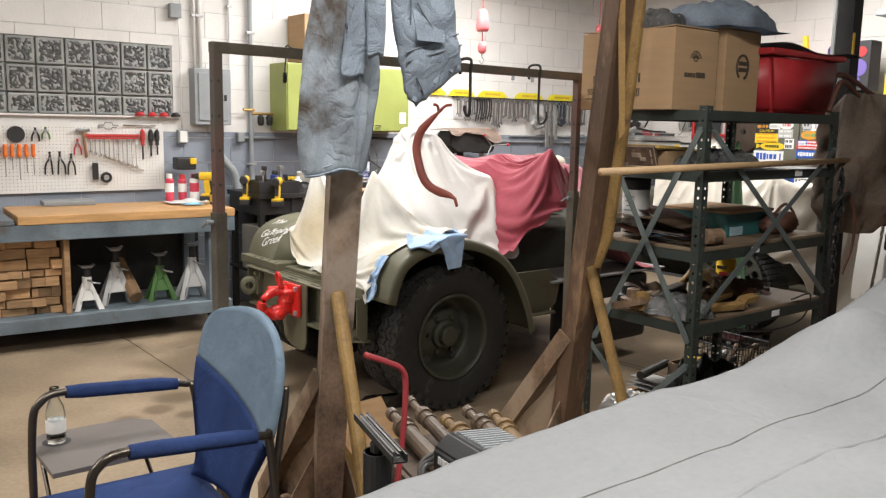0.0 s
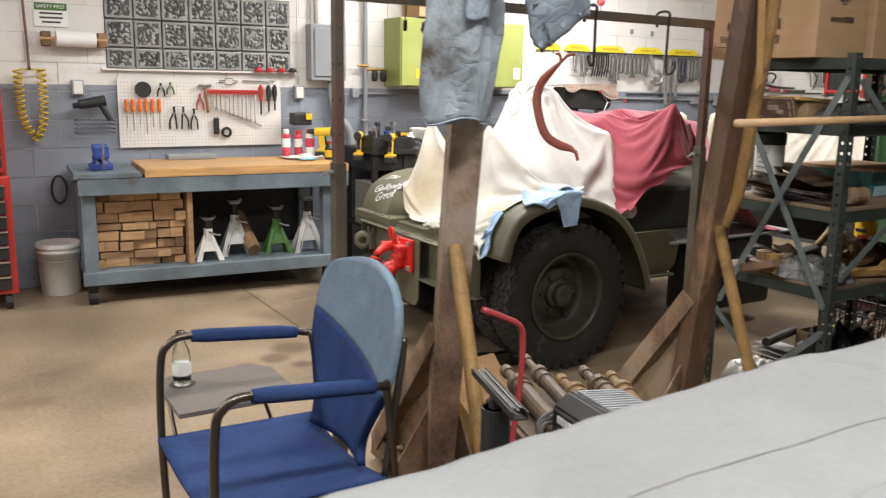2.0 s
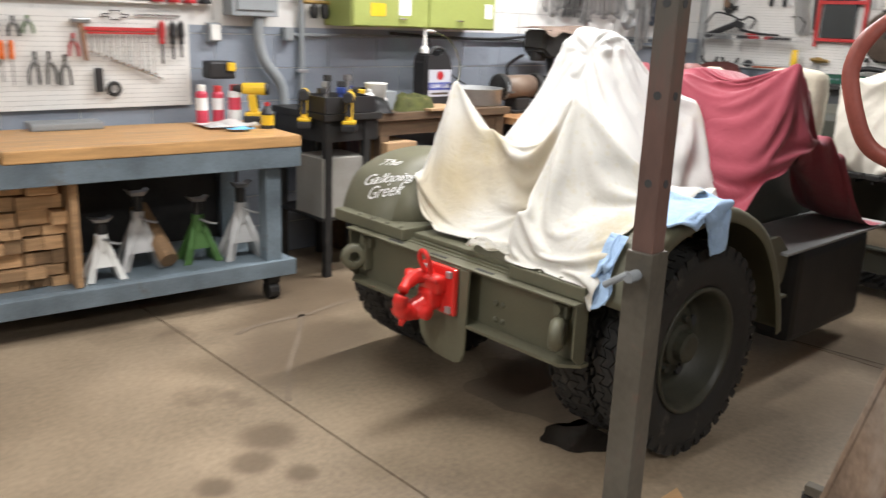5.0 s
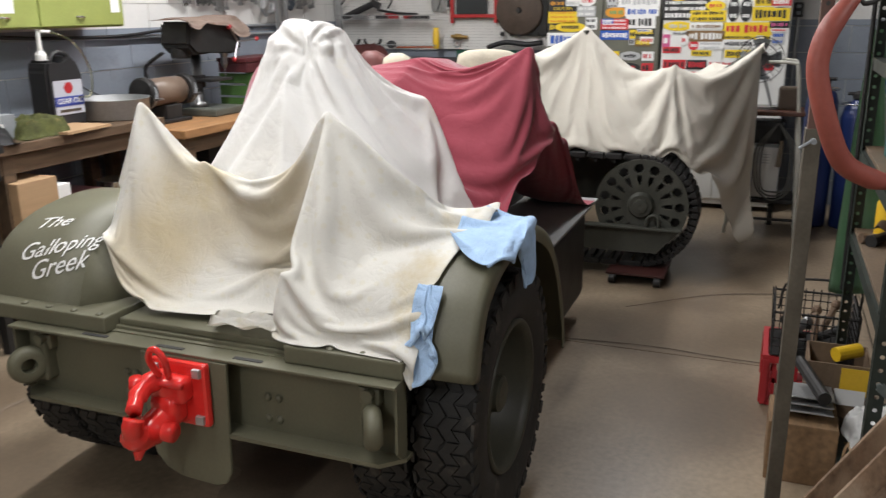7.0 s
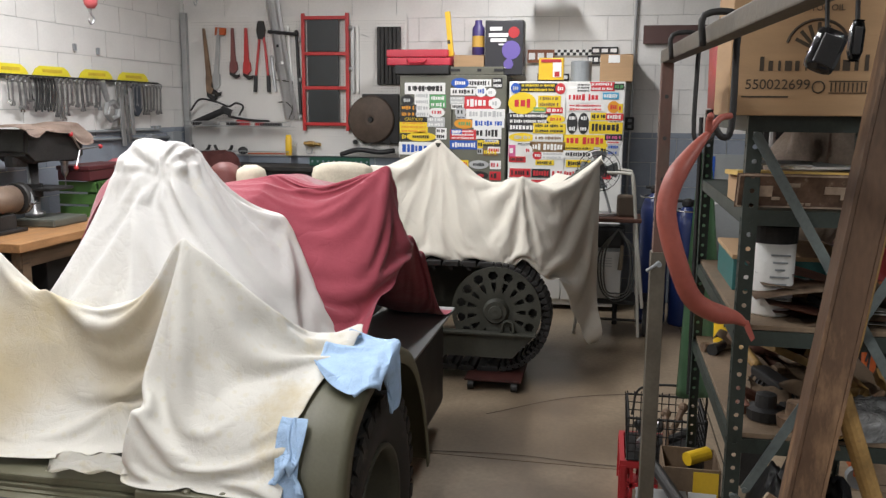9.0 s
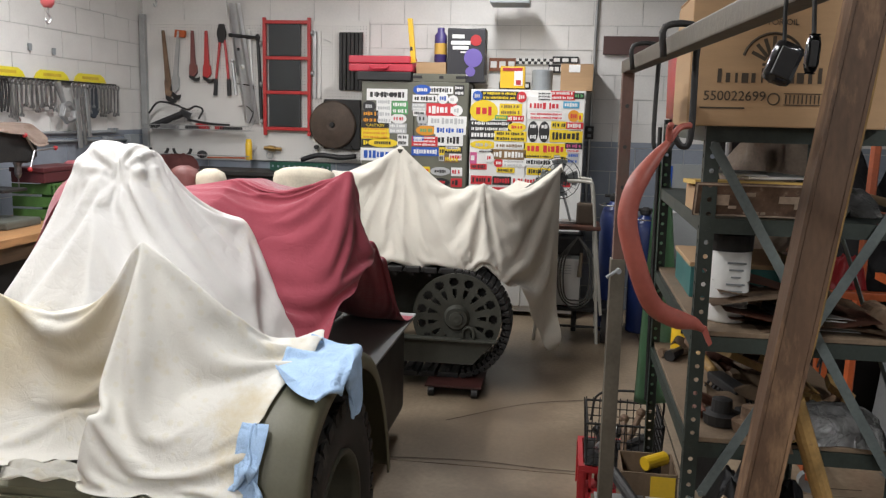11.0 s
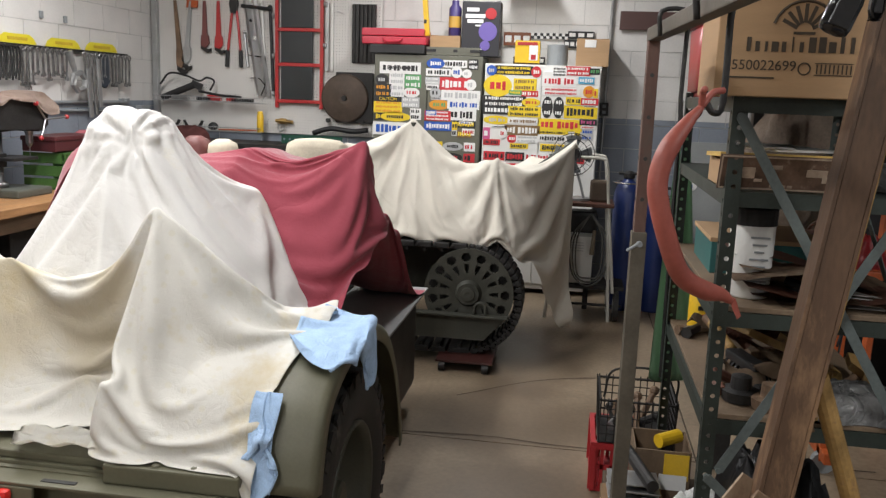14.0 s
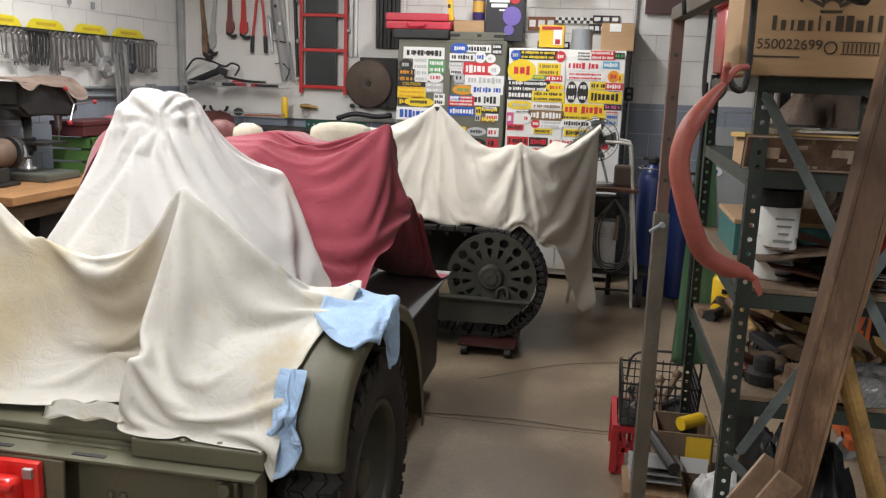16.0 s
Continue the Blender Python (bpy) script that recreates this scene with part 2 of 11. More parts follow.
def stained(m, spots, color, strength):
    """Mixes a colour in with ragged, soft edges round the given places: (x, y, radius) on the floor, or with a height.
    """
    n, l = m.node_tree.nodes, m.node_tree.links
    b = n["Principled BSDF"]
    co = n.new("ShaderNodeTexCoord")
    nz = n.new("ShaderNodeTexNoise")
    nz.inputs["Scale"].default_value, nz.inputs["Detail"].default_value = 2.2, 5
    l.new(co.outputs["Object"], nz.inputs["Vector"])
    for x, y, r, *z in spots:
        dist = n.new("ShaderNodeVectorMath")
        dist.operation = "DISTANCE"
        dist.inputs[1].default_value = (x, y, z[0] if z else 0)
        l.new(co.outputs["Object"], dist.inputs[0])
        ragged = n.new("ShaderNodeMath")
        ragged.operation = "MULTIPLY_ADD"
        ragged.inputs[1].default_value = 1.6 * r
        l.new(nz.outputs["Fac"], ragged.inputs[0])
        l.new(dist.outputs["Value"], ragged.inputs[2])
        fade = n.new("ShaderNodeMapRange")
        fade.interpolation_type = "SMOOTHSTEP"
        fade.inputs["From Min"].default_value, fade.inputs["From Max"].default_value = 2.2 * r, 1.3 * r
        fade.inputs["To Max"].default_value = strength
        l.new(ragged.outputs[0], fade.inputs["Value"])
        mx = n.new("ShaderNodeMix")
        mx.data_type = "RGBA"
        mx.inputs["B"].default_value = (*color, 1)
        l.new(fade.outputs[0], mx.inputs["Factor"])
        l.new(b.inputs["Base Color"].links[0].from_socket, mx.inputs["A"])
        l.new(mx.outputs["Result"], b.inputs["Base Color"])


# small spots, and broad patches that darken the floor beside and between the vehicles
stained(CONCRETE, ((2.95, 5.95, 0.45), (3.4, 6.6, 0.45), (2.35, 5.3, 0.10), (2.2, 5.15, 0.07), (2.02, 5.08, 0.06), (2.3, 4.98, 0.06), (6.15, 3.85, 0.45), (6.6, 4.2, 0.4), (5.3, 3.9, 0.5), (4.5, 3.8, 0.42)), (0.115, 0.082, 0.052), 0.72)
SHEET_SPOT = dotted("dotted sheet", (0.67, 0.655, 0.60), (0.60, 0.54, 0.33), 30)
for cloth, cs, cd in ((SHEET_SPOT, 5.0, 0.006), (SHEET_WHITE, 6.0, 0.006), (SHEET_RED, 4.5, 0.009), (SHEET_BEIGE, 6.0, 0.008), (DENIM, 12.0, 0.010), (COVER_GREY, 4.5, 0.010), (RAG_BLUE, 16.0, 0.010), (NAVY, 7.0, 0.010), (SLATE, 7.0, 0.006), (BAG_CLEAR, 14.0, 0.02)):
    creased(cloth, cs, cd)
stained(SHEET_SPOT, ((3.33, 4.86, 0.10, 1.10), (3.32, 4.94, 0.13, 0.93), (3.25, 5.18, 0.17, 1.0), (3.15, 5.3, 0.14, 0.86)), (0.47, 0.385, 0.225), 0.6)
for cloth in (SHEET_SPOT, SHEET_WHITE):
    creased(cloth, 15.0, 0.0035)
creased(SHEET_RED, 17.0, 0.0025)


# ---- building blocks ----
def box(bm, c, s, rot=None, bevel=0.0):
    """A box of full size s round c; rot: a 3x3 or 4x4 turn about its centre."""
    r = bmesh.ops.create_cube(bm, size=1.0)
    m = Matrix.Translation(c) @ (rot.to_4x4() if rot is not None else Matrix()) @ Matrix.Diagonal((*s, 1))
    bmesh.ops.transform(bm, matrix=m, verts=r["verts"])
    if bevel > 0:
        edges = list({e for v in r["verts"] for e in v.link_edges})
        bmesh.ops.bevel(bm, geom=edges, offset=bevel, segments=2, affect="EDGES", profile=0.6)
    return r


def rod(bm, a, b, r, r2=None, n=12, caps=True):
    a, b = Vector(a), Vector(b)
    d = b - a
    m = Matrix.Translation((a + b) / 2) @ d.to_track_quat("Z", "Y").to_matrix().to_4x4()
    return bmesh.ops.create_cone(bm, cap_ends=caps, segments=n, radius1=r, radius2=r if r2 is None else r2, depth=d.length, matrix=m)


def ball(bm, c, r, s=(1, 1, 1), n=12):
    m = Matrix.Translation(c) @ Matrix.Diagonal((r * s[0], r * s[1], r * s[2], 1))
    return bmesh.ops.create_uvsphere(bm, u_segments=n, v_segments=max(6, n // 2 + 2), radius=1, matrix=m)


def tube(bm, pts, r, n=10, close=False):
    """A round bar along a line of points."""
    pts = [Vector(p) for p in pts]
    rings, up = [], None
    for i, p in enumerate(pts):
        a = pts[i - 1] if i or close else p
        b = pts[(i + 1) % len(pts)] if i < len(pts) - 1 or close else p
        d = (b - a).normalized()
        if up is None:
            up = d.orthogonal().normalized()
        up = (up - d * up.dot(d)).normalized()
        side = d.cross(up)
        rad = r[i] if isinstance(r, (list, tuple)) else r
        rings.append([bm.verts.new(p + (up * math.cos(k * 2 * math.pi / n) + side * math.sin(k * 2 * math.pi / n)) * rad) for k in range(n)])
    for i in range(len(rings) - (0 if close else 1)):
        q, w = rings[i], rings[(i + 1) % len(rings)]
        for k in range(n):
            bm.faces.new((q[k], q[(k + 1) % n], w[(k + 1) % n], w[k]))
    if not close:
        bm.faces.new(rings[0][::-1])
        bm.faces.new(rings[-1])


def curve(pts, n=8):
    """Points of a smooth line through pts."""
    p = [Vector(q) for q in pts]
    p = [2 * p[0] - p[1]] + p + [2 * p[-1] - p[-2]]
    out = []
    for i in range(1, len(p) - 2):
        for k in range(n):
            t = k / n
            out.append(0.5 * (2 * p[i] + (p[i + 1] - p[i - 1]) * t + (2 * p[i - 1] - 5 * p[i] + 4 * p[i + 1] - p[i + 2]) * t * t
                              + (3 * p[i] - p[i - 1] - 3 * p[i + 1] + p[i + 2]) * t ** 3))
    out.append(p[-2])
    return out


def lathe(bm, c, prof, n=20, axis="z", caps=True):
    """A body turned from a profile of (radius, height)."""
    rings = []
    for r, h in prof:
        ring = []
        for k in range(n):
            a = k * 2 * math.pi / n
            v = (r * math.cos(a), r * math.sin(a), h)
            if axis == "x":
                v = (v[2], v[0], v[1])
            elif axis == "y":
                v = (v[0], v[2], v[1])
            ring.append(bm.verts.new(Vector(c) + Vector(v)))
        rings.append(ring)
    for q, w in zip(rings, rings[1:]):
        for k in range(n):
            bm.faces.new((q[k], q[(k + 1) % n], w[(k + 1) % n], w[k]))
    if caps and prof[0][0] > 1e-4:
        bm.faces.new(rings[0][::-1])
    if caps and prof[-1][0] > 1e-4:
        bm.faces.new(rings[-1])


def prism(bm, outline, lo, hi, axis="y"):
    """A plate cut to an outline: (x, z) for axis y, (y, z) for axis x, (x, y) for axis z."""
    def at(p, h):
        return {"y": (p[0], h, p[1]), "x": (h, p[0], p[1]), "z": (p[0], p[1], h)}[axis]
    a = [bm.verts.new(at(p, lo)) for p in outline]
    b = [bm.verts.new(at(p, hi)) for p in outline]
    bm.faces.new(a)
    bm.faces.new(b[::-1])
    n = len(a)
    for i in range(n):
        bm.faces.new((a[i], b[i], b[(i + 1) % n], a[(i + 1) % n]))


def finish(name, bm, material, smooth=False):
    bmesh.ops.recalc_face_normals(bm, faces=bm.faces)
    me = bpy.data.meshes.new(name)
    bm.to_mesh(me)
    bm.free()
    if smooth:
        for p in me.polygons:
            p.use_smooth = True
    me.materials.append(material)
    return me


def thing(name, label, category, at=(0, 0, 0), group="", kind=""):
    ob = new(name)
    ob.location = at
    ob.empty_display_size = 0.05
    return tagged(ob, label, category, group, kind)


def part(name, bm, material, parent, label="", smooth=False):
    """One mesh, in world metres, as a part of a thing."""
    ob = new(name, finish(name, bm, material, smooth))
    if parent is not None:
        ob.parent = parent
        root = Vector((0, 0, 0))
        q = parent
        while q is not None:
            root += Vector(q.location)
            q = q.parent
        ob.location = -root
    if label:
        ob["label"] = label
    return ob


def solid(name, bm, material, label, category, smooth=False, group="", kind=""):
    """A thing of one mesh."""
    return tagged(new(name, finish(name, bm, material, smooth)), label, category, group, kind)


def B():
    return bmesh.new()


def sheet(fn, nu, nv, bm=None):
    """A surface fn(u, v) over 0..1 x 0..1."""
    bm = bm or B()
    g = [[bm.verts.new(fn(i / nu, j / nv)) for j in range(nv + 1)] for i in range(nu + 1)]
    for i in range(nu):
        for j in range(nv):
            bm.faces.new((g[i][j], g[i + 1][j], g[i + 1][j + 1], g[i][j + 1]))
    return bm


def blend(grid, u, v):
    """Smooth surface through a small grid of control points (rows along u, columns along v)."""
    def cr(p, t):
        n = len(p) - 1
        s = min(t * n, n - 1e-6)
        i = int(s)
        f = s - i
        a, b = p[i], p[i + 1]
        z = p[i - 1] if i else 2 * a - b
        d = p[i + 2] if i + 2 <= n else 2 * b - a
        return 0.5 * (2 * a + (b - z) * f + (2 * z - 5 * a + 4 * b - d) * f * f + (3 * a - z - 3 * b + d) * f ** 3)
    return cr([cr([Vector(q) for q in row], v) for row in grid], u)

# ---- the shop ----
WALL_Y, WALL_X, PAINT_Z, ROOF = 7.5, 8.62, 1.47, 3.3
X0, Y0 = -3.2, -3.5
BLOCK_W, BLOCK_H = 0.406, 0.203


def block_wall(name, label, a, b, z1, inward, holes=(), thick=0.2):
    """A painted block wall from a to b on plan: a core and the courses of blocks that stand proud of the joints."""
    a, b = Vector(a), Vector(b)
    run = (b - a).normalized()
    length = (b - a).length
    n = Vector(inward)
    root = thing(name, label, "wall", (0, 0, 0), kind="structure")
    core = B()

    def slab(bm, u0, u1, z0, zt, d0, d1):
        p = [a + run * u0 + n * d0, a + run * u1 + n * d0, a + run * u1 + n * d1, a + run * u0 + n * d1]
        v = [bm.verts.new((q.x, q.y, z)) for z in (z0, zt) for q in p]
        for f in ((0, 1, 2, 3), (7, 6, 5, 4), (0, 4, 5, 1), (1, 5, 6, 2), (2, 6, 7, 3), (3, 7, 4, 0)):
            bm.faces.new([v[i] for i in f])
    if not holes:
        slab(core, 0, length, 0, z1, -thick, -0.006)
    for u0, u1, h0, h1 in holes:
        slab(core, 0, u0, 0, z1, -thick, -0.006)
        slab(core, u1, length, 0, z1, -thick, -0.006)
        slab(core, u0, u1, 0, h0, -thick, -0.006)
        slab(core, u0, u1, h1, z1, -thick, -0.006)
    part("core", core, JOINT, root)
    white, grey = B(), B()
    rows = int(z1 / BLOCK_H) + 1
    for r in range(rows):
        zb, zt = r * BLOCK_H + 0.003, min((r + 1) * BLOCK_H - 0.003, z1)
        u = -BLOCK_W / 2 if r % 2 else 0.0
        while u < length:
            lo, hi = max(0, u + 0.003), min(length, u + BLOCK_W - 0.003)
            u += BLOCK_W
            if hi - lo < 0.03:
                continue
            cuts = [(lo, hi, zb, zt)]
            for u0, u1, h0, h1 in holes:
                nxt = []
                for c0, c1, d0, d1 in cuts:
                    if c1 <= u0 or c0 >= u1 or d1 <= h0 or d0 >= h1:
                        nxt.append((c0, c1, d0, d1))
                        continue
                    if c0 < u0:
                        nxt.append((c0, u0, d0, d1))
                    if c1 > u1:
                        nxt.append((u1, c1, d0, d1))
                    if d0 < h0:
                        nxt.append((max(c0, u0), min(c1, u1), d0, h0))
                    if d1 > h1:
                        nxt.append((max(c0, u0), min(c1, u1), h1, d1))
                cuts = nxt
            for c0, c1, d0, d1 in cuts:
                proud = random.uniform(-0.0012, 0.0012)
                if d0 < PAINT_Z < d1:
                    slab(grey, c0, c1, d0, PAINT_Z, -0.006, proud)
                    slab(white, c0, c1, PAINT_Z, d1, -0.006, proud)
                else:
                    slab(grey if d1 <= PAINT_Z else white, c0, c1, d0, d1, -0.006, proud)
    if grey.verts:
        tagged(part("painted_block", grey, WALL_GREY, root), kind="stuff")
    tagged(part("painted_block", white, WALL_WHITE, root), kind="stuff")
    return root


WIN = (1.80 - X0, 3.22 - X0, 1.59, 2.15)
block_wall("wall_north", "painted concrete block wall, white over grey dado", (X0, WALL_Y), (WALL_X, WALL_Y), ROOF, (0, -1), [WIN])
block_wall("wall_east", "painted concrete block wall, white over grey dado", (WALL_X, WALL_Y), (WALL_X, Y0), ROOF, (-1, 0))
block_wall("wall_south", "painted concrete block wall, white over grey dado", (WALL_X, Y0), (X0, Y0), ROOF, (0, 1))
block_wall("wall_west", "painted concrete block wall, white over grey dado", (X0, Y0), (X0, WALL_Y), ROOF, (1, 0))

bm = B()
box(bm, ((X0 + WALL_X) / 2, (Y0 + WALL_Y) / 2, ROOF + 0.06), (WALL_X - X0 + 0.4, WALL_Y - Y0 + 0.4, 0.12))
solid("ceiling", bm, CEILING, "plain painted workshop ceiling", "ceiling", kind="structure")

# concrete slabs with sawn joints and cracks between them
floor_root = thing("floor", "stained bare concrete workshop floor with cracks", "floor", kind="structure")
bm = B()
box(bm, ((X0 + WALL_X) / 2, (Y0 + WALL_Y) / 2, -0.11), (WALL_X - X0, WALL_Y - Y0, 0.2))
part("bed", bm, mat("joint dirt", (0.05, 0.042, 0.034), 0.95), floor_root)
xs, ys = [X0, -0.6, 2.545, 5.02, WALL_X], [Y0, -0.4, 3.0, WALL_Y]
for i in range(4):
    for j in range(3):
        bm = B()
        e = 0.004
        box(bm, ((xs[i] + xs[i + 1]) / 2, (ys[j] + ys[j + 1]) / 2, -0.005), (xs[i + 1] - xs[i] - 2 * e, ys[j + 1] - ys[j] - 2 * e, 0.01))
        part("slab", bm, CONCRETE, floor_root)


def stain(pts, w, material, z=0.0025):
    """A thin spill or a crack's dark line on the floor."""
    line = curve(pts, 6)
    bm = B()
    prev = None
    for i, p in enumerate(line):
        a = line[max(0, i - 1)]
        b = line[min(len(line) - 1, i + 1)]
        d = (b - a).normalized()
        s = Vector((-d.y, d.x, 0))
        k = w * (0.55 + 0.9 * noise.noise(p * 3.1) ** 2 + 0.5 * abs(noise.noise(p * 11)))
        q = [bm.verts.new(Vector((p.x, p.y, z)) + s * k), bm.verts.new(Vector((p.x, p.y, z)) - s * k)]
        if prev:
            bm.faces.new((prev[0], q[0], q[1], prev[1]))
        prev = q
    return bm


CRACK = mat("crack", (0.09, 0.07, 0.05), 0.95)
OIL = mat("oil on concrete", (0.035, 0.028, 0.022), 0.25, var=0.3)
DAMP = mat("damp dirt on concrete", (0.20, 0.155, 0.11), 0.5, var=0.25, scale=5)
for pts in ([(3.2, 6.4, 0), (2.95, 6.05, 0), (2.75, 5.8, 0), (2.56, 5.5, 0)], [(3.24, 6.35, 0), (2.9, 6.35, 0), (2.75, 6.3, 0)],
            [(3.24, 6.36, 0), (3.5, 6.4, 0), (3.75, 6.35, 0)]):
    part("crack", stain(pts, 0.02, DAMP), DAMP, floor_root)
for pts in ([(5.02, 4.6, 0), (5.08, 4.0, 0), (5.05, 3.5, 0), (5.1, 2.2, 0)], [(5.6, 4.2, 0), (6.0, 3.7, 0), (6.2, 3.0, 0)]):
    part("crack", stain(pts, 0.006, CRACK), CRACK, floor_root)


def puddle(cx, cy, rx, ry, material, seed=0, z=0.003):
    bm = B()
    vs = []
    for k in range(40):
        a = k * 2 * math.pi / 40
        f = 1 + 0.55 * noise.noise(Vector((math.cos(a) * 1.4 + seed, math.sin(a) * 1.4, seed)))
        vs.append(bm.verts.new((cx + rx * f * math.cos(a), cy + ry * f * math.sin(a), z)))
    bm.faces.new(vs)
    return bm


part("oil_stain", puddle(3.3, 4.56, 0.15, 0.13, OIL, 3), OIL, floor_root)
part("oil_stain", puddle(3.5, 4.95, 0.3, 0.35, DAMP, 7), DAMP, floor_root)

# fluorescent fixtures under the ceiling, all but the third added without one in view
TUBE_GLOW = glow("lit tube", (1.0, 0.96, 0.9), 7.0)
for lx, ly, lz, ll, lw in LAMPS:
    lamp = thing("ceiling_light", "long white fluorescent strip fixture, lit, at an assumed place", "ceiling light", (lx, ly, lz), group="ceiling lights")
    bm = B()
    box(bm, (lx, ly, lz + 0.07), (ll + 0.06, 0.13, 0.06), bevel=0.01)
    part("housing", bm, WHITE_PLASTIC, lamp)
    for s in (-0.045, 0.045):
        bm = B()
        rod(bm, (lx - ll / 2, ly + s, lz + 0.015), (lx + ll / 2, ly + s, lz + 0.015), 0.013, n=8)
        part("tube", bm, TUBE_GLOW, lamp)
    for s in (-0.4, 0.4):
        bm = B()
        rod(bm, (lx + s * ll, ly, lz + 0.1), (lx + s * ll, ly, ROOF), 0.006, n=6)
        part("hanger", bm, STEEL_GREY, lamp)

# glass block window
win = thing("window_1", "dark glass block window of three courses", "window", (1.8, 7.5, 1.59), kind="structure")
bm = B()
box(bm, (2.51, 7.56, 1.87), (1.42, 0.05, 0.56))
part("mortar", bm, JOINT, win)


def glass_block(x0, z0, w, h):
    bm = B()
    box(bm, (x0 + w / 2, 7.515, z0 + h / 2), (w - 0.012, 0.05, h - 0.012), bevel=0.008)
    return bm


BLOCK_RIM = mat("glass block edge", (0.27, 0.28, 0.27), 0.25, var=0.15)
for r in range(3):
    z1 = 2.15 - r * 0.203
    z0 = max(1.59, z1 - 0.203)
    for c in range(7):
        x0 = 1.80 + c * 0.2029
        blk = part("glass_block", glass_block(x0, z0, 0.2029, z1 - z0), BLOCK_RIM, win)
        bm = B()
        base = (x0 + 0.024, z0 + 0.024)
        w, h = 0.155, z1 - z0 - 0.048

        def wave(u, v, base=base, w=w, h=h):
            px, pz = base[0] + u * w, base[1] + v * h
            return (px, 7.488 - 0.011 * noise.noise(Vector((px * 52 + pz * 40, pz * 30 - px * 22, 0.3))) - 0.006 * noise.noise(Vector((px * 70, pz * 70, 5))), pz)
        part("face", sheet(wave, 24, 24, bm), DARK_GLASS, blk, smooth=True)
bm = B()
box(bm, (2.51, 7.485, 1.583), (1.5, 0.05, 0.014), bevel=0.003)
part("sill", bm, WALL_WHITE, win)

# ---- bench under the window ----
BENCH_TURN = Matrix.Translation((2.4, 7.0, 0)) @ Matrix.Rotation(math.radians(-4.0), 4, "Z") @ Matrix.Translation((-2.4, -7.0, 0))


def big_bench():
    b = thing("workbench", "long blue-grey painted bench with thick worn wooden top", "workbench", (2.4, 7.0, 0))
    bm = B()
    box(bm, (2.62, 7.02, 0.895), (1.46, 0.72, 0.06), bevel=0.006)
    part("top", bm, BENCH_WOOD, b)
    bm = B()
    box(bm, (1.66, 7.02, 0.885), (0.42, 0.72, 0.035), bevel=0.004)
    part("end_board", bm, BENCH_BLUE, b)
    bm = B()
    box(bm, (2.41, 6.69, 0.81), (1.88, 0.05, 0.11), bevel=0.005)
    part("front_rail", bm, BENCH_BLUE, b)
    bm = B()
    box(bm, (2.40, 6.72, 0.185), (1.86, 0.06, 0.09), bevel=0.005)
    part("lower_rail", bm, BENCH_BLUE, b)
    bm = B()
    box(bm, (2.40, 7.06, 0.215), (1.84, 0.62, 0.03))
    part("lower_shelf", bm, BENCH_BLUE, b)
    for x in (1.53, 3.21):
        for y in (6.76, 7.36):
            bm = B()
            box(bm, (x, y, 0.49), (0.09, 0.09, 0.54), bevel=0.004)
            part("leg", bm, BENCH_BLUE, b)
            bm = B()
            rod(bm, (x - 0.03, y, 0.05), (x + 0.03, y, 0.05), 0.05)
            box(bm, (x, y, 0.12), (0.07, 0.07, 0.05))
            part("caster", bm, BLACK_STEEL, b)
    bm = B()
    box(bm, (1.5, 7.02, 0.5), (0.02, 0.6, 0.56))
    part("side_panel", bm, BENCH_BLUE, b)
    bm = B()
    box(bm, (2.4, 7.38, 0.5), (1.8, 0.02, 0.56))
    part("back_panel", bm, BLACK_STEEL, b)
    return b


bench = big_bench()
bench.matrix_basis = BENCH_TURN @ bench.matrix_basis


def pegboard(name, label, axis, p0, p1, z0, z1, at, pitch=0.0254, holes=True):
    root = thing(name, label, "pegboard", (p0 if axis == "y" else at, at if axis == "y" else p0, z0))
    bm = B()
    c, s = (p0 + p1) / 2, abs(p1 - p0)
    if axis == "y":
        box(bm, (c, at + 0.004, (z0 + z1) / 2), (s, 0.008, z1 - z0))
    else:
        box(bm, (at + 0.004, c, (z0 + z1) / 2), (0.008, s, z1 - z0))
    part("board", bm, PEGBOARD, root)
    if holes:
        vs, fs = [], []
        lo = min(p0, p1)
        for i in range(1, int(s / pitch)):
            for j in range(1, int((z1 - z0) / pitch)):
                h, z = lo + i * pitch, z0 + j * pitch
                k = len(vs)
                for a in range(6):
                    ca, sa = 0.0032 * math.cos(a * math.pi / 3), 0.0032 * math.sin(a * math.pi / 3)
                    vs.append((h + ca, at - 0.0006, z + sa) if axis == "y" else (at - 0.0006, h + ca, z + sa))
                fs.append(tuple(range(k, k + 6)))
        me = bpy.data.meshes.new("peg_holes")
        me.from_pydata(vs, [], fs)
        me.materials.append(HOLE)
        ob = new("peg_holes", me)
        ob.parent = root
        ob.location = -Vector(root.location)
        tagged(ob, kind="stuff")
    return root


pegboard("pegboard", "white pegboard hung with hand tools above the bench", "y", 1.86, 3.12, 1.01, 1.53, 7.47)
pegboard("pegboard", "large white pegboard hung with pipe wrenches and cutters", "x", 5.37, 7.45, 1.22, 2.46, 8.585)

# ---- electrical box ----
eb = thing("breaker_box", "grey steel breaker panel with closed door on wall", "breaker panel", (3.51, 7.4, 1.53))
bm = B()
box(bm, (3.51, 7.44, 1.755), (0.31, 0.12, 0.45), bevel=0.006)
part("body", bm, STEEL_GREY, eb)
bm = B()
box(bm, (3.51, 7.374, 1.755), (0.25, 0.012, 0.38), bevel=0.004)
dr = part("door", bm, STEEL_GREY, eb)
bm = B()
box(bm, (3.61, 7.364, 1.75), (0.02, 0.012, 0.05), bevel=0.003)
part("latch", bm, BLACK_STEEL, dr)

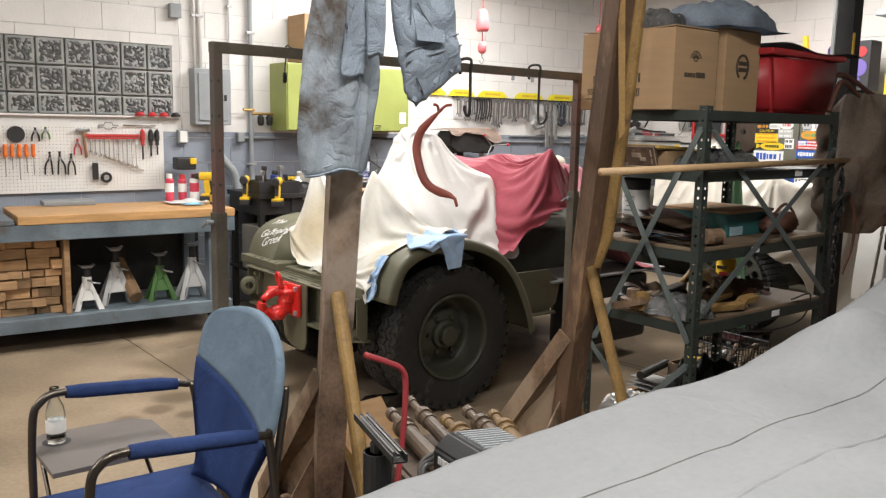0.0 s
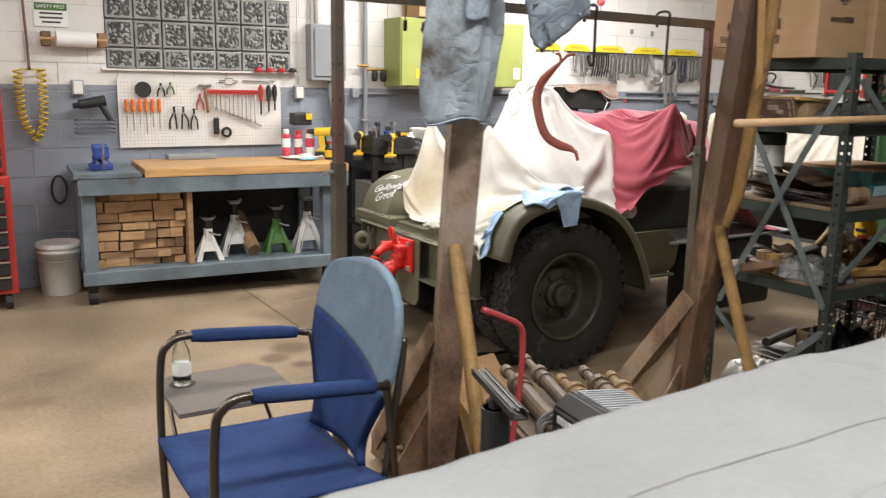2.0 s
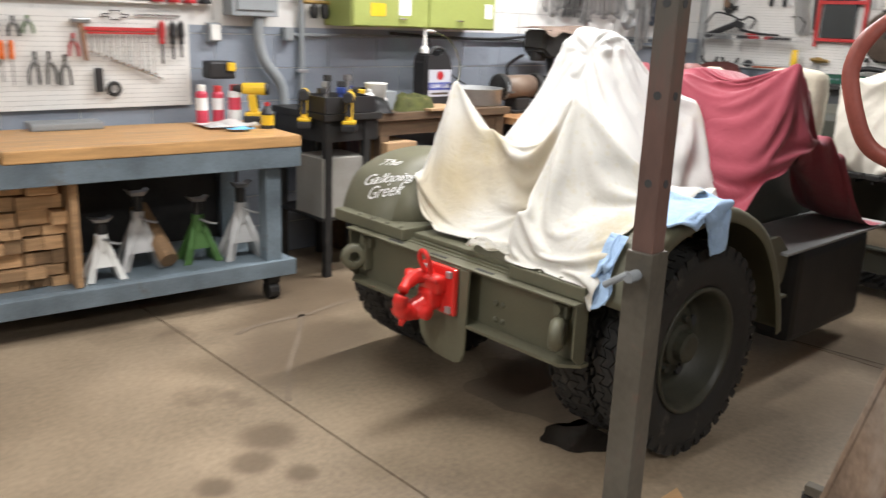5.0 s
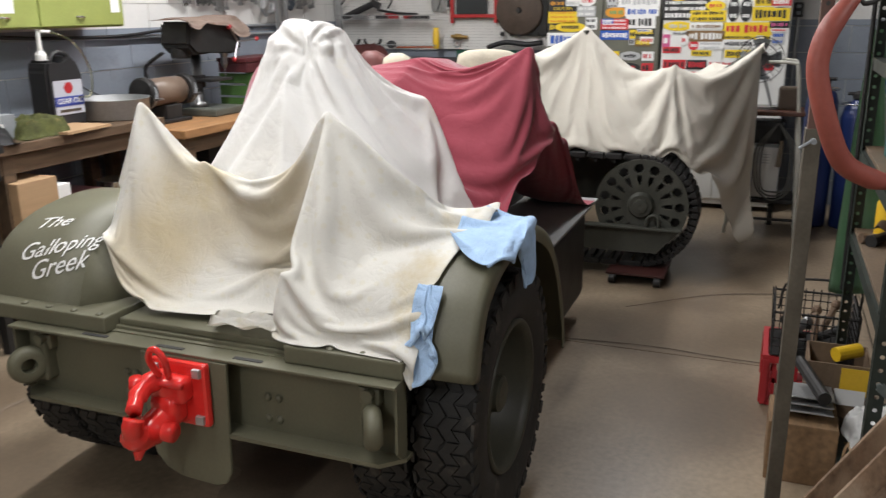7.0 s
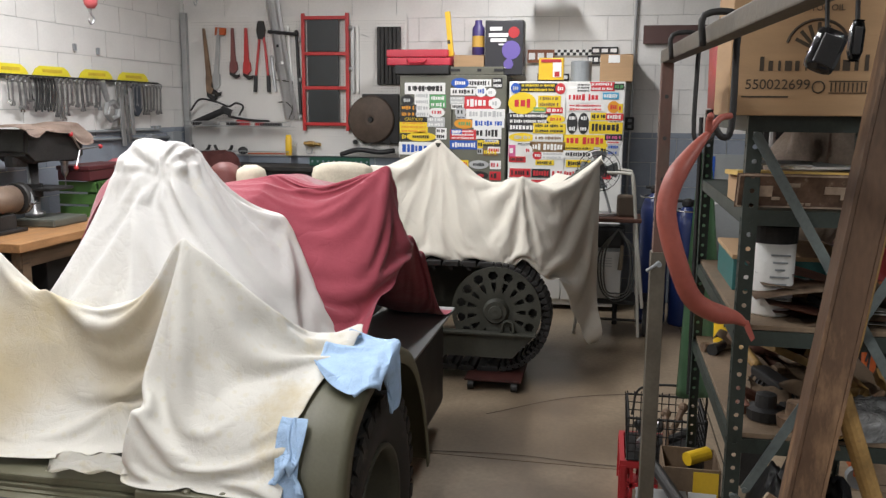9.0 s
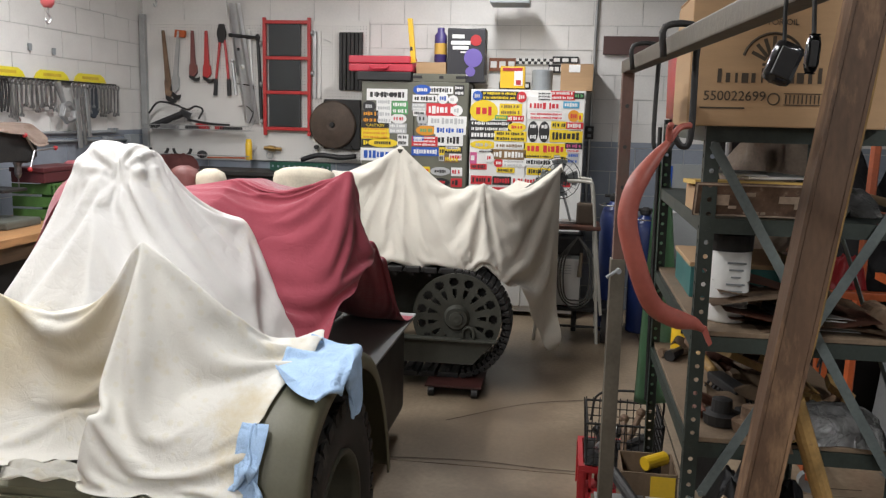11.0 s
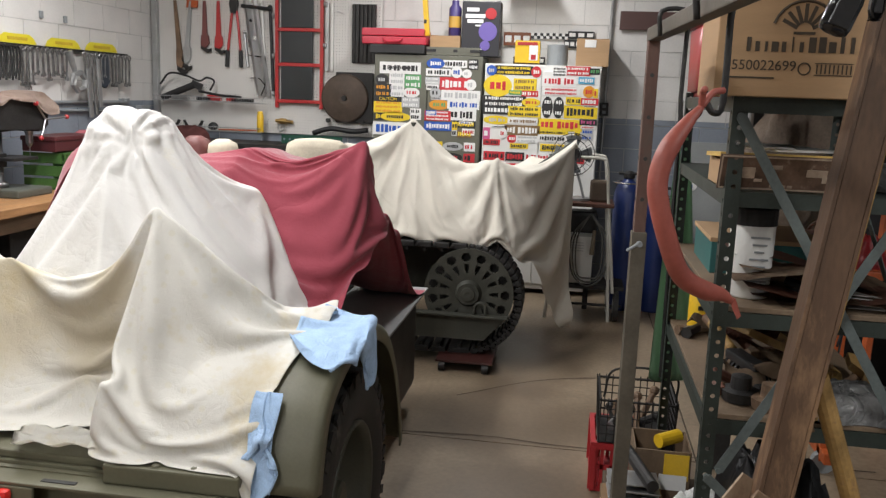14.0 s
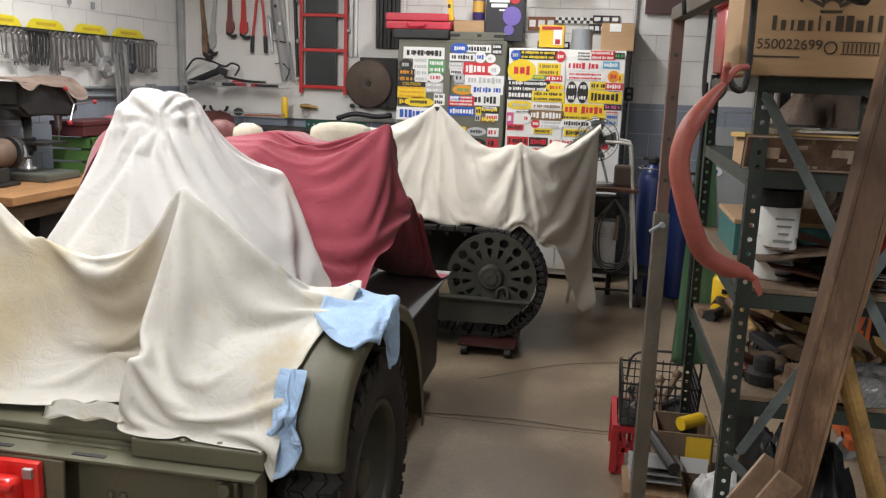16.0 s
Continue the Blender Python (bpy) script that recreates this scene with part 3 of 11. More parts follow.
# ---- lime green wall cabinet ----
gc = thing("wall_cabinet", "lime green steel wall cabinet with two doors and paper notes", "cabinet", (4.7, 7.3, 1.49))
bm = B()
box(bm, (4.71, 7.345, 1.775), (1.27, 0.30, 0.57), bevel=0.006)
part("body", bm, GREEN_CAB, gc)
for x in (4.395, 5.025):
    bm = B()
    box(bm, (x, 7.19, 1.775), (0.62, 0.016, 0.55), bevel=0.004)
    dr = part("door", bm, GREEN_CAB, gc)
    bm = B()
    tube(bm, curve([(x - 0.06 if x > 4.7 else x + 0.06, 7.18, 1.55), (x - 0.03 if x > 4.7 else x + 0.09, 7.16, 1.548), (x if x > 4.7 else x + 0.12, 7.18, 1.55)], 4), 0.006, 6)
    part("handle", bm, CHROME, dr)
for k, (x, z, w, h, m) in enumerate([(4.37, 1.9, 0.15, 0.2, PAPER), (4.55, 1.78, 0.13, 0.12, PAPER), (5.27, 1.62, 0.07, 0.1, PAPER), (4.28, 1.6, 0.12, 0.08, YELLOW_PLASTIC), (4.5, 1.62, 0.1, 0.1, PAPER)]):
    bm = B()
    box(bm, (x, 7.1805, z), (w, 0.002, h))
    part("note", bm, m, gc)
bm = B()
box(bm, (4.42, 7.32, 2.27), (0.36, 0.3, 0.4), bevel=0.004)
solid("carton", bm, CARDBOARD, "brown cardboard carton on green wall cabinet", "box")


# ---- steel cupboards with stickers ----
def cupboard(y0, y1, h, material, label):
    root = thing("steel_cupboard", label, "cabinet", (8.36, (y0 + y1) / 2, 0), group="steel cupboards")
    bm = B()
    box(bm, (8.385, (y0 + y1) / 2, h / 2 + 0.02), (0.42, abs(y1 - y0), h - 0.04), bevel=0.006)
    part("body", bm, material, root)
    w = abs(y1 - y0) / 2
    for k in (0, 1):
        yc = min(y0, y1) + w * (k + 0.5)
        bm = B()
        box(bm, (8.166, yc, h / 2 + 0.02), (0.018, w - 0.012, h - 0.14), bevel=0.004)
        dr = part("door", bm, material, root)
    bm = B()
    box(bm, (8.15, (y0 + y1) / 2, 1.0), (0.02, 0.03, 0.12), bevel=0.004)
    part("handle", bm, CHROME, root)
    return root


DRAB_CAB = mat("drab green cupboard paint", (0.13, 0.13, 0.10), 0.45, var=0.12)
drab_cup = cupboard(5.33, 4.43, 1.93, DRAB_CAB, "drab green steel cupboard covered with racing stickers")
white_cup = cupboard(4.41, 3.48, 1.88, WHITE_PLASTIC, "white steel cupboard covered with racing stickers")

# ---- the army truck ----
STEEL_DULL = mat("pale grey primer", (0.30, 0.31, 0.31), 0.5, var=0.15)
truck = thing("army_truck", "olive drab army truck chassis with dual rear tyres, under sheets", "truck", (3.6, 5.0, 0))
RIM = mat("dusty olive wheel paint", (0.047, 0.047, 0.033), 0.5, var=0.3, scale=7)
TC = 5.03          # centre line
WX, WR = 3.53, 0.408  # rear axle, tyre radius
GUARD = curve([(3.06, 0, 0.655), (3.09, 0, 0.76), (3.15, 0, 0.86), (3.27, 0, 0.925), (3.43, 0, 0.955), (3.60, 0, 0.95), (3.75, 0, 0.905), (3.88, 0, 0.83), (3.98, 0, 0.72), (4.06, 0, 0.58), (4.11, 0, 0.45), (4.13, 0, 0.37)], 4)
GUARD_RUN = [0.0]
for p, q in zip(GUARD, GUARD[1:]):
    GUARD_RUN.append(GUARD_RUN[-1] + (q - p).length)


def guard_at(s):
    """Point and outward normal on the mudguard's crown, s metres along it from its rear edge."""
    i = max(0, min(len(GUARD) - 2, sum(1 for r in GUARD_RUN if r <= s) - 1))
    p, q = GUARD[i], GUARD[i + 1]
    d = (q - p).normalized()
    return p + d * (s - GUARD_RUN[i]), Vector((-d.z, 0, d.x))


def tyre_mesh(cx, cy, r, w):
    bm = B()
    prof = [(r * 0.58, -w * 0.36), (r * 0.64, -w * 0.47), (r * 0.80, -w * 0.52), (r * 0.92, -w * 0.49), (r * 0.96, -w * 0.44),
            (r * 0.972, 0), (r * 0.96, w * 0.44), (r * 0.92, w * 0.49), (r * 0.80, w * 0.52), (r * 0.64, w * 0.47), (r * 0.58, w * 0.36)]
    lathe(bm, (cx, cy, r), prof, 48, "y", caps=False)
    carcass, bm = bm, B()
    n, ribs = 36, 4
    pitch, wide = 2 * math.pi / n, w * 0.90 / ribs

    def place(ang, across, rad):
        return (cx + rad * math.cos(ang), cy + across, r + rad * math.sin(ang))
    for i in range(ribs):
        mid = (i - (ribs - 1) / 2) * wide
        flip = 1 if i % 2 else -1
        for k in range(n):
            a0 = (k + 0.5 * (i % 2)) * pitch
            h, z = wide * 0.43, flip * wide * 0.30
            out = [(0.05, -h - z), (0.5, -h + z), (0.95, -h - z), (0.95, h - z), (0.5, h + z), (0.05, h - z)]
            lo = [bm.verts.new(place(a0 + pitch * f, mid + o, r * 0.955)) for f, o in out]
            hi = [bm.verts.new(place(a0 + pitch * f, mid + o * 0.97, r * (0.998 - 0.02 * abs(mid + o) / (w * 0.5)))) for f, o in out]
            bm.faces.new((hi[0], hi[1], hi[4], hi[5]))
            bm.faces.new((hi[1], hi[2], hi[3], hi[4]))
            for j in range(6):
                bm.faces.new((lo[j], lo[(j + 1) % 6], hi[(j + 1) % 6], hi[j]))
    for k in range(n):
        for s in (-1, 1):
            a = (k + (0.5 if s > 0 else 0)) * pitch
            p = Vector(place(a, s * w * 0.485, r * 0.935))
            box(bm, p, (r * 0.10, w * 0.05, r * (0.11 if k % 2 else 0.07)), Matrix.Rotation(-a, 3, "Y"))
    return carcass, bm


def wheel(cx, cy, r, w, side):
    root = part("wheel", B(), OLIVE_DARK, truck)
    carcass, tread = tyre_mesh(cx, cy, r, w)
    part("tyre", carcass, RUBBER, root, smooth=True)
    tagged(part("tread", tread, RUBBER, root), kind="stuff")
    bm = B()
    o = side * w
    lathe(bm, (cx, cy, r), [(r * 0.58, o * 0.30), (r * 0.60, o * 0.44), (r * 0.585, o * 0.48), (r * 0.56, o * 0.46), (r * 0.535, o * 0.32), (r * 0.51, o * -0.22), (r * 0.44, o * -0.34), (r * 0.36, o * -0.20), (0.115, o * -0.12), (0.001, o * -0.12)], 40, "y", caps=False)
    part("rim", bm, RIM, root, smooth=True)
    bm = B()
    lathe(bm, (cx, cy, r), [(0.085, o * -0.14), (0.08, o * 0.02), (0.062, o * 0.08), (0.058, o * 0.26), (0.045, o * 0.30), (0.001, o * 0.31)], 24, "y")
    part("hub", bm, RIM, root, smooth=False)
    for k in range(5):
        a = k * 2 * math.pi / 5 + 0.3
        bm = B()
        p = Vector((cx + 0.165 * math.cos(a), cy - o * 0.27, r + 0.165 * math.sin(a)))
        rod(bm, p, p + Vector((0, o * 0.05, 0)), 0.024, n=14)
        part("hand_hole", bm, HOLE, root)
    for k in range(6):
        a = k * math.pi / 3
        bm = B()
        p = Vector((cx + 0.105 * math.cos(a), cy - o * 0.14, r + 0.105 * math.sin(a)))
        rod(bm, p, p + Vector((0, o * 0.12, 0)), 0.014, n=6)
        part("wheel_nut", bm, OLIVE_DARK, root)
    return root


for sgn in (-1, 1):
    for off in (0.715, 0.515):
        wheel(WX, TC + sgn * off, WR, 0.18, sgn)
bm = B()
rod(bm, (WX, TC - 0.7, WR), (WX, TC + 0.7, WR), 0.05)
ball(bm, (WX, TC, WR), 0.17, (1, 0.9, 1))
part("axle", bm, OLIVE_DARK, truck)


def fender(sgn):
    """A broad rear mudguard: a curved crown with a rolled outer edge, a sloping inner panel and a bolted foot on the deck."""
    bm = B()
    y0, y1 = TC + sgn * 0.45, TC + sgn * 0.83
    rows = []
    for yy, dr in ((y0, 0.0), ((y0 + y1) / 2, 0.004), (y1 - sgn * 0.022, 0.0), (y1 - sgn * 0.007, -0.006), (y1 - sgn * 0.001, -0.020), (y1, -0.055)):
        row = []
        for i, p in enumerate(GUARD):
            d = (GUARD[min(i + 1, len(GUARD) - 1)] - GUARD[max(i - 1, 0)]).normalized()
            q = p + Vector((-d.z, 0, d.x)) * dr
            row.append(bm.verts.new((q.x, yy, q.z)))
        rows.append(row)
    for p, q in zip(rows, rows[1:]):
        for i in range(len(p) - 1):
            bm.faces.new((p[i], p[i + 1], q[i + 1], q[i]))
    ob = part("fender", bm, OLIVE, truck, smooth=True)
    md = ob.modifiers.new("thick", "SOLIDIFY")
    md.thickness = 0.006
    side = B()
    top = [p for p in GUARD if p.z > 0.70]
    a = [side.verts.new((p.x, y0 + sgn * 0.003, p.z - 0.003)) for p in top]
    b = [side.verts.new((p.x + (0.03 if p.x < 3.2 else 0), y0 - sgn * 0.13 * (p.z - 0.68) / 0.28, 0.675)) for p in top]
    for i in range(len(top) - 1):
        side.faces.new((a[i], a[i + 1], b[i + 1], b[i]))
    part("inner_panel", side, OLIVE, ob, smooth=True).modifiers.new("thick", "SOLIDIFY").thickness = 0.006
    return ob


for sgn in (-1, 1):
    fender(sgn)

# tail: channel beam with flanges and end plates, deck, bolted feet, tow eyes
bm = B()
box(bm, (3.05, TC, 0.54), (0.016, 1.29, 0.24))
part("tail_beam", bm, OLIVE, truck)
bm = B()
prism(bm, [(2.975, TC - 0.60), (3.03, TC - 0.655), (3.07, TC - 0.655), (3.07, TC + 0.655), (3.03, TC + 0.655), (2.975, TC + 0.60)], 0.418, 0.430, "z")
part("lower_flange", bm, OLIVE, truck)
bm = B()
box(bm, (3.015, TC, 0.652), (0.08, 1.30, 0.008), bevel=0.002)
part("upper_flange", bm, OLIVE, truck)
for y in (-0.20, 0.06, 0.33):
    bm = B()
    box(bm, (3.0, TC + y, 0.6572), (0.014, 0.09, 0.002))
    part("slot", bm, HOLE, truck)
for sgn in (-1, 1):
    bm = B()
    prism(bm, [(3.042, 0.43), (3.02, 0.43), (2.99, 0.46), (2.99, 0.648), (3.042, 0.648)], TC + sgn * 0.641, TC + sgn * 0.649, "y")
    part("end_plate", bm, OLIVE, truck)
bm = B()
box(bm, (3.56, TC, 0.662), (1.0, 0.90, 0.014), bevel=0.003)
part("deck", bm, OLIVE, truck)
bm = B()
box(bm, (3.22, TC, 0.680), (0.30, 0.60, 0.022), bevel=0.006)
part("deck_lid", bm, OLIVE, truck)
for sgn in (-1, 1):
    inner, outer = 0.305, (0.655 if sgn < 0 else 0.80)
    bm = B()
    box(bm, (3.11, TC + sgn * (inner + outer) / 2, 0.683), (0.19, outer - inner, 0.050), bevel=0.006)
    pl = part("deck_plate", bm, OLIVE, truck)
    for k in range(4 if sgn > 0 else 3):
        bm = B()
        ball(bm, (3.035, TC + sgn * (0.34 + 0.097 * k), 0.709), 0.012, (1, 1, 0.6), 8)
        part("rivet", bm, OLIVE, pl)
        bm = B()
        rod(bm, (3.0, TC + sgn * (0.34 + 0.097 * k), 0.648), (3.0, TC + sgn * (0.34 + 0.097 * k), 0.638), 0.012, n=8)
        part("bolt", bm, OLIVE, pl)
    yc = TC + sgn * 0.557
    bm = B()
    lathe(bm, (2.965, yc, 0.535), [(0.024, -0.020), (0.046, -0.024), (0.058, -0.012), (0.060, 0.0), (0.058, 0.012), (0.046, 0.024), (0.024, 0.020), (0.022, 0.0), (0.024, -0.020)], 24, "y", caps=False)
    bmesh.ops.rotate(bm, verts=bm.verts, cent=(3.02, yc, 0.535), matrix=Matrix.Rotation(-sgn * 0.54, 3, "Z"))
    eye = part("tow_eye", bm, OLIVE, truck, smooth=True)
    bm = B()
    box(bm, (3.025, yc, 0.54), (0.05, 0.036, 0.13), bevel=0.008)
    box(bm, (3.03, yc, 0.60), (0.034, 0.062, 0.05), bevel=0.008)
    part("eye_bracket", bm, OLIVE, eye)
    bm = B()
    rod(bm, (3.012, yc - 0.005, 0.612), (2.990, yc - 0.005, 0.612), 0.016, n=12)
    part("eye_bolt", bm, OLIVE, eye)
for y in (-0.263, -0.228, 0.263, 0.228):
    for z in (0.468, 0.533):
        bm = B()
        ball(bm, (3.040, TC + y, z), 0.0125, (0.8, 1, 1), 8)
        part("rivet", bm, OLIVE, truck)
bm = B()
out = [(4.885, 0.646), (5.175, 0.646), (5.172, 0.40), (5.155, 0.325), (5.12, 0.285), (5.07, 0.265), (4.95, 0.258), (4.915, 0.272), (4.897, 0.31)]
prism(bm, out, 2.972, 2.984, "x")
bmesh.ops.bevel(bm, geom=list(bm.edges), offset=0.002, segments=1, affect="EDGES")
part("pintle_plate", bm, OLIVE, truck)
for sgn in (-1, 1):
    bm = B()
    box(bm, (4.2, TC + sgn * 0.36, 0.498), (2.3, 0.07, 0.18), bevel=0.008)
    part("frame_rail", bm, OLIVE_DARK, truck)
# body ahead of the axle
bm = B()
box(bm, (4.85, TC, 0.74), (1.3, 0.56, 0.30), bevel=0.03)
part("body", bm, OLIVE_DARK, truck)
for sgn in (-1, 1):
    bm = B()
    box(bm, (5.00, TC + sgn * 0.47, 0.597), (1.12, 0.38, 0.014), bevel=0.004)
    part("running_board", bm, STEEL_DULL, truck)
    bm = B()
    prism(bm, [(4.14, 0.42), (4.44, 0.42), (4.50, 0.46), (4.53, 0.59), (4.42, 0.68), (4.14, 0.68)], TC + sgn * 0.60, TC + sgn * 0.625, "y")
    box(bm, (4.29, TC + sgn * 0.635, 0.415), (0.31, 0.09, 0.014), bevel=0.003)
    part("side_skirt", bm, OLIVE, truck)
    # plain black block added in place of the dark front wheel under the board
    bm = B()
    box(bm, (5.03, TC + sgn * 0.53, 0.345), (0.78, 0.20, 0.46), bevel=0.04)
    part("side_box", bm, BLACK, truck)

# seat backs under old covers, behind the cab frame
bm = B()
box(bm, (5.62, TC + 0.34, 0.74), (0.30, 0.84, 0.30), bevel=0.02)
part("seat_box", bm, OLIVE_DARK, truck)
SEAT_CREAM, SEAT_BROWN = mat("cream seat cloth", (0.50, 0.46, 0.36), 0.85, var=0.2, scale=9), mat("dark red seat vinyl", (0.14, 0.05, 0.045), 0.55, var=0.25)
for y, w, z, m in ((5.70, 0.15, 1.352, SEAT_BROWN), (5.545, 0.15, 1.340, SEAT_CREAM), (5.01, 0.34, 1.365, SEAT_CREAM)):
    bm = B()
    box(bm, (5.62, y, (0.88 + z) / 2), (0.13, w, z - 0.88), bevel=0.05)
    bmesh.ops.subdivide_edges(bm, edges=[e for e in bm.edges if e.calc_length() > 0.1], cuts=4)
    for v in bm.verts:
        v.co += Vector((noise.noise(v.co * 9), noise.noise(v.co * 9 + Vector((5, 0, 0))), 0)) * 0.012
        v.co.z -= 0.16 * ((v.co.y - y) / w) ** 2 * (v.co.z - 0.88)
    part("seat_back", bm, m, truck, "cloth covered seat back", smooth=True)
# pintle hook
pint = part("pintle_hook", B(), PINTLE_RED, truck, "glossy red pintle hook")
PY = 5.03
bm = B()
box(bm, (2.958, PY, 0.55), (0.026, 0.19, 0.19), bevel=0.012)
part("base", bm, PINTLE_RED, pint)
bm = B()
box(bm, (2.925, PY + 0.005, 0.575), (0.06, 0.115, 0.075), bevel=0.018)
box(bm, (2.92, PY + 0.015, 0.515), (0.07, 0.085, 0.085), bevel=0.02)
part("body", bm, PINTLE_RED, pint, smooth=True)
bm = B()
tube(bm, curve([(2.94, PY + 0.02, 0.505), (2.88, PY + 0.03, 0.478), (2.82, PY + 0.03, 0.470), (2.785, PY + 0.022, 0.492), (2.772, PY + 0.015, 0.525), (2.778, PY + 0.012, 0.548)], 6), [0.044] * 10 + [0.038] * 10 + [0.028] * 11, 14)
rod(bm, (2.87, PY - 0.035, 0.470), (2.87, PY + 0.085, 0.470), 0.028, n=16)
rod(bm, (2.80, PY + 0.02, 0.47), (2.778, PY + 0.015, 0.425), 0.026, 0.008, n=12)
part("jaw", bm, PINTLE_RED, pint, smooth=True)
bm = B()
tube(bm, curve([(2.94, PY + 0.03, 0.595), (2.88, PY + 0.045, 0.598), (2.83, PY + 0.040, 0.582), (2.79, PY + 0.022, 0.562)], 6), [0.030] * 7 + [0.027] * 6 + [0.022] * 6, 12)
rod(bm, (2.862, PY + 0.07, 0.565), (2.857, PY + 0.062, 0.622), 0.022, 0.020, n=14)
part("latch", bm, PINTLE_RED, pint, smooth=True)
bm = B()
rod(bm, (2.895, PY - 0.055, 0.60), (2.895, PY + 0.085, 0.60), 0.011, n=10)
part("hinge_pin", bm, PINTLE_RED, pint, smooth=True)
bm = B()
tube(bm, curve([(2.895, PY - 0.016, 0.62), (2.875, PY - 0.026, 0.67), (2.868, PY - 0.018, 0.70), (2.866, PY, 0.712), (2.868, PY + 0.018, 0.70), (2.875, PY + 0.026, 0.67), (2.895, PY + 0.016, 0.62)], 5), 0.0095, 8)
part("grab_loop", bm, PINTLE_RED, pint, smooth=True)
for dy in (-0.070, 0.070):
    for dz in (-0.07, 0.07):
        bm = B()
        box(bm, (2.940, PY + dy, 0.55 + dz), (0.014, 0.026, 0.026), bevel=0.003)
        part("bolt", bm, GALV, pint)

# ---- cloth ----
def relax(fn, nu, nv, pins, held=0.0, slack=1.03, steps=160, gravity=0.00006, seed=1, floor=None, rough=0.004, stiff=0.25):
    """Lets a cloth laid along fn(u, v) settle under its weight between the points that hold it (u, v, radius)."""
    rng = np.random.RandomState(seed)
    p = np.array([[fn(i / nu, j / nv) for j in range(nv + 1)] for i in range(nu + 1)], float)
    rest = p.copy()
    hold = np.zeros(p.shape[:2], bool)
    for pu, pv, pr in pins:
        for i in range(nu + 1):
            for j in range(nv + 1):
                if math.hypot((i / nu - pu) * nu, (j / nv - pv) * nv) <= pr:
                    hold[i, j] = True
    if held:
        hold[:, : int(nv * held) + 1] = True
    p += rng.normal(0, rough, p.shape) * (~hold)[..., None]
    q = p.copy()
    links = [((1, 0), 1.0, slack), ((0, 1), 1.0, slack), ((1, 1), 0.6, slack), ((1, -1), 0.6, slack), ((2, 0), stiff, slack), ((0, 2), stiff, slack)]

    def pair(a, d):
        di, dj = d
        n, m = a.shape[:2]
        if dj >= 0:
            return a[: n - di, : m - dj], a[di:, dj:]
        return a[: n - di, -dj:], a[di:, : m + dj]
    goal = []
    for d, k, s in links:
        a, b = pair(rest, d)
        goal.append(np.linalg.norm(b - a, axis=2) * s)
    for step in range(steps):
        v = (p - q) * 0.93
        q = p.copy()
        p = p + v
        p[..., 2] -= gravity
        p[hold] = rest[hold]
        for loop in range(5):
            for (d, k, s), g in zip(links, goal):
                a, b = pair(p, d)
                w = b - a
                ln = np.linalg.norm(w, axis=2) + 1e-9
                c = (0.22 * k * (ln - g) / ln)[..., None] * w
                add = np.zeros_like(p)
                x, y = pair(add, d)
                x += c
                y -= c
                p = p + add
            p[hold] = rest[hold]
            if floor is not None:
                floor(p)
    bm = B()
    vs = [[bm.verts.new(p[i, j]) for j in range(nv + 1)] for i in range(nu + 1)]
    for i in range(nu):
        for j in range(nv):
            bm.faces.new((vs[i][j], vs[i + 1][j], vs[i + 1][j + 1], vs[i][j + 1]))
    return bm


def cloth_thing(name, bm, material, label, category="sheet"):
    ob = solid(name, bm, material, label, category, smooth=True)
    md = ob.modifiers.new("thick", "SOLIDIFY")
    md.thickness = 0.003
    sm = ob.modifiers.new("smooth", "SUBSURF")
    sm.levels = sm.render_levels = 1
    return ob


def deck_floor(p):
    """Keeps a sheet on the truck's deck, the mudguard and clear of the tail."""
    x, y, z = p[..., 0], p[..., 1], p[..., 2]
    on = (x > 2.97) & (y > 4.38) & (y < 5.8)
    np.maximum(z, np.where(on, 0.714, -9), out=z)
    crown = np.interp(x, [g.x - 0.012 for g in GUARD], [g.z + 0.010 for g in GUARD], left=-9, right=-9)
    out = np.abs(y - TC)
    over = (out > 0.40) & (out < 0.85)
    np.maximum(z, np.where(over, crown, -9), out=z)


def board_floor(p):
    """Keeps the red sheet on the running board."""
    x, y, z = p[..., 0], p[..., 1], p[..., 2]
    np.maximum(z, np.where((x > 4.45) & (y > 4.36) & (y < 4.76), 0.612, -9), out=z)


def pleats(bm, centre, count, amp, grow, reach, side=(0, 1, 0), wander=0.6, seed=0.0):
    """Folds that run out from the point that holds a cloth: sharp near it, fading with the distance."""
    bm.normal_update()
    c, e = Vector(centre), Vector(side).normalized()
    moved = []
    for v in bm.verts:
        d = v.co - c
        r = d.length
        a = math.atan2(d.dot(e), -d.z)
        ph = count * a + wander * noise.noise(Vector((a * 3, r * 4, seed))) * 3
        ridge = math.exp(-2.6 * abs(math.sin(ph / 2 + seed))) - 0.25
        out = max(-1.0, min(1.0, 3 * v.normal.dot(Vector((-0.8, -0.35, 0.5)))))
        moved.append(v.normal * (out * amp * ridge * (r / (r + grow)) * math.exp(-(r / reach) ** 2) * (0.55 + 0.9 * noise.noise(Vector((a * 2.2, seed, 7.0))) ** 2)))
    for v, m in zip(bm.verts, moved):
        v.co += m


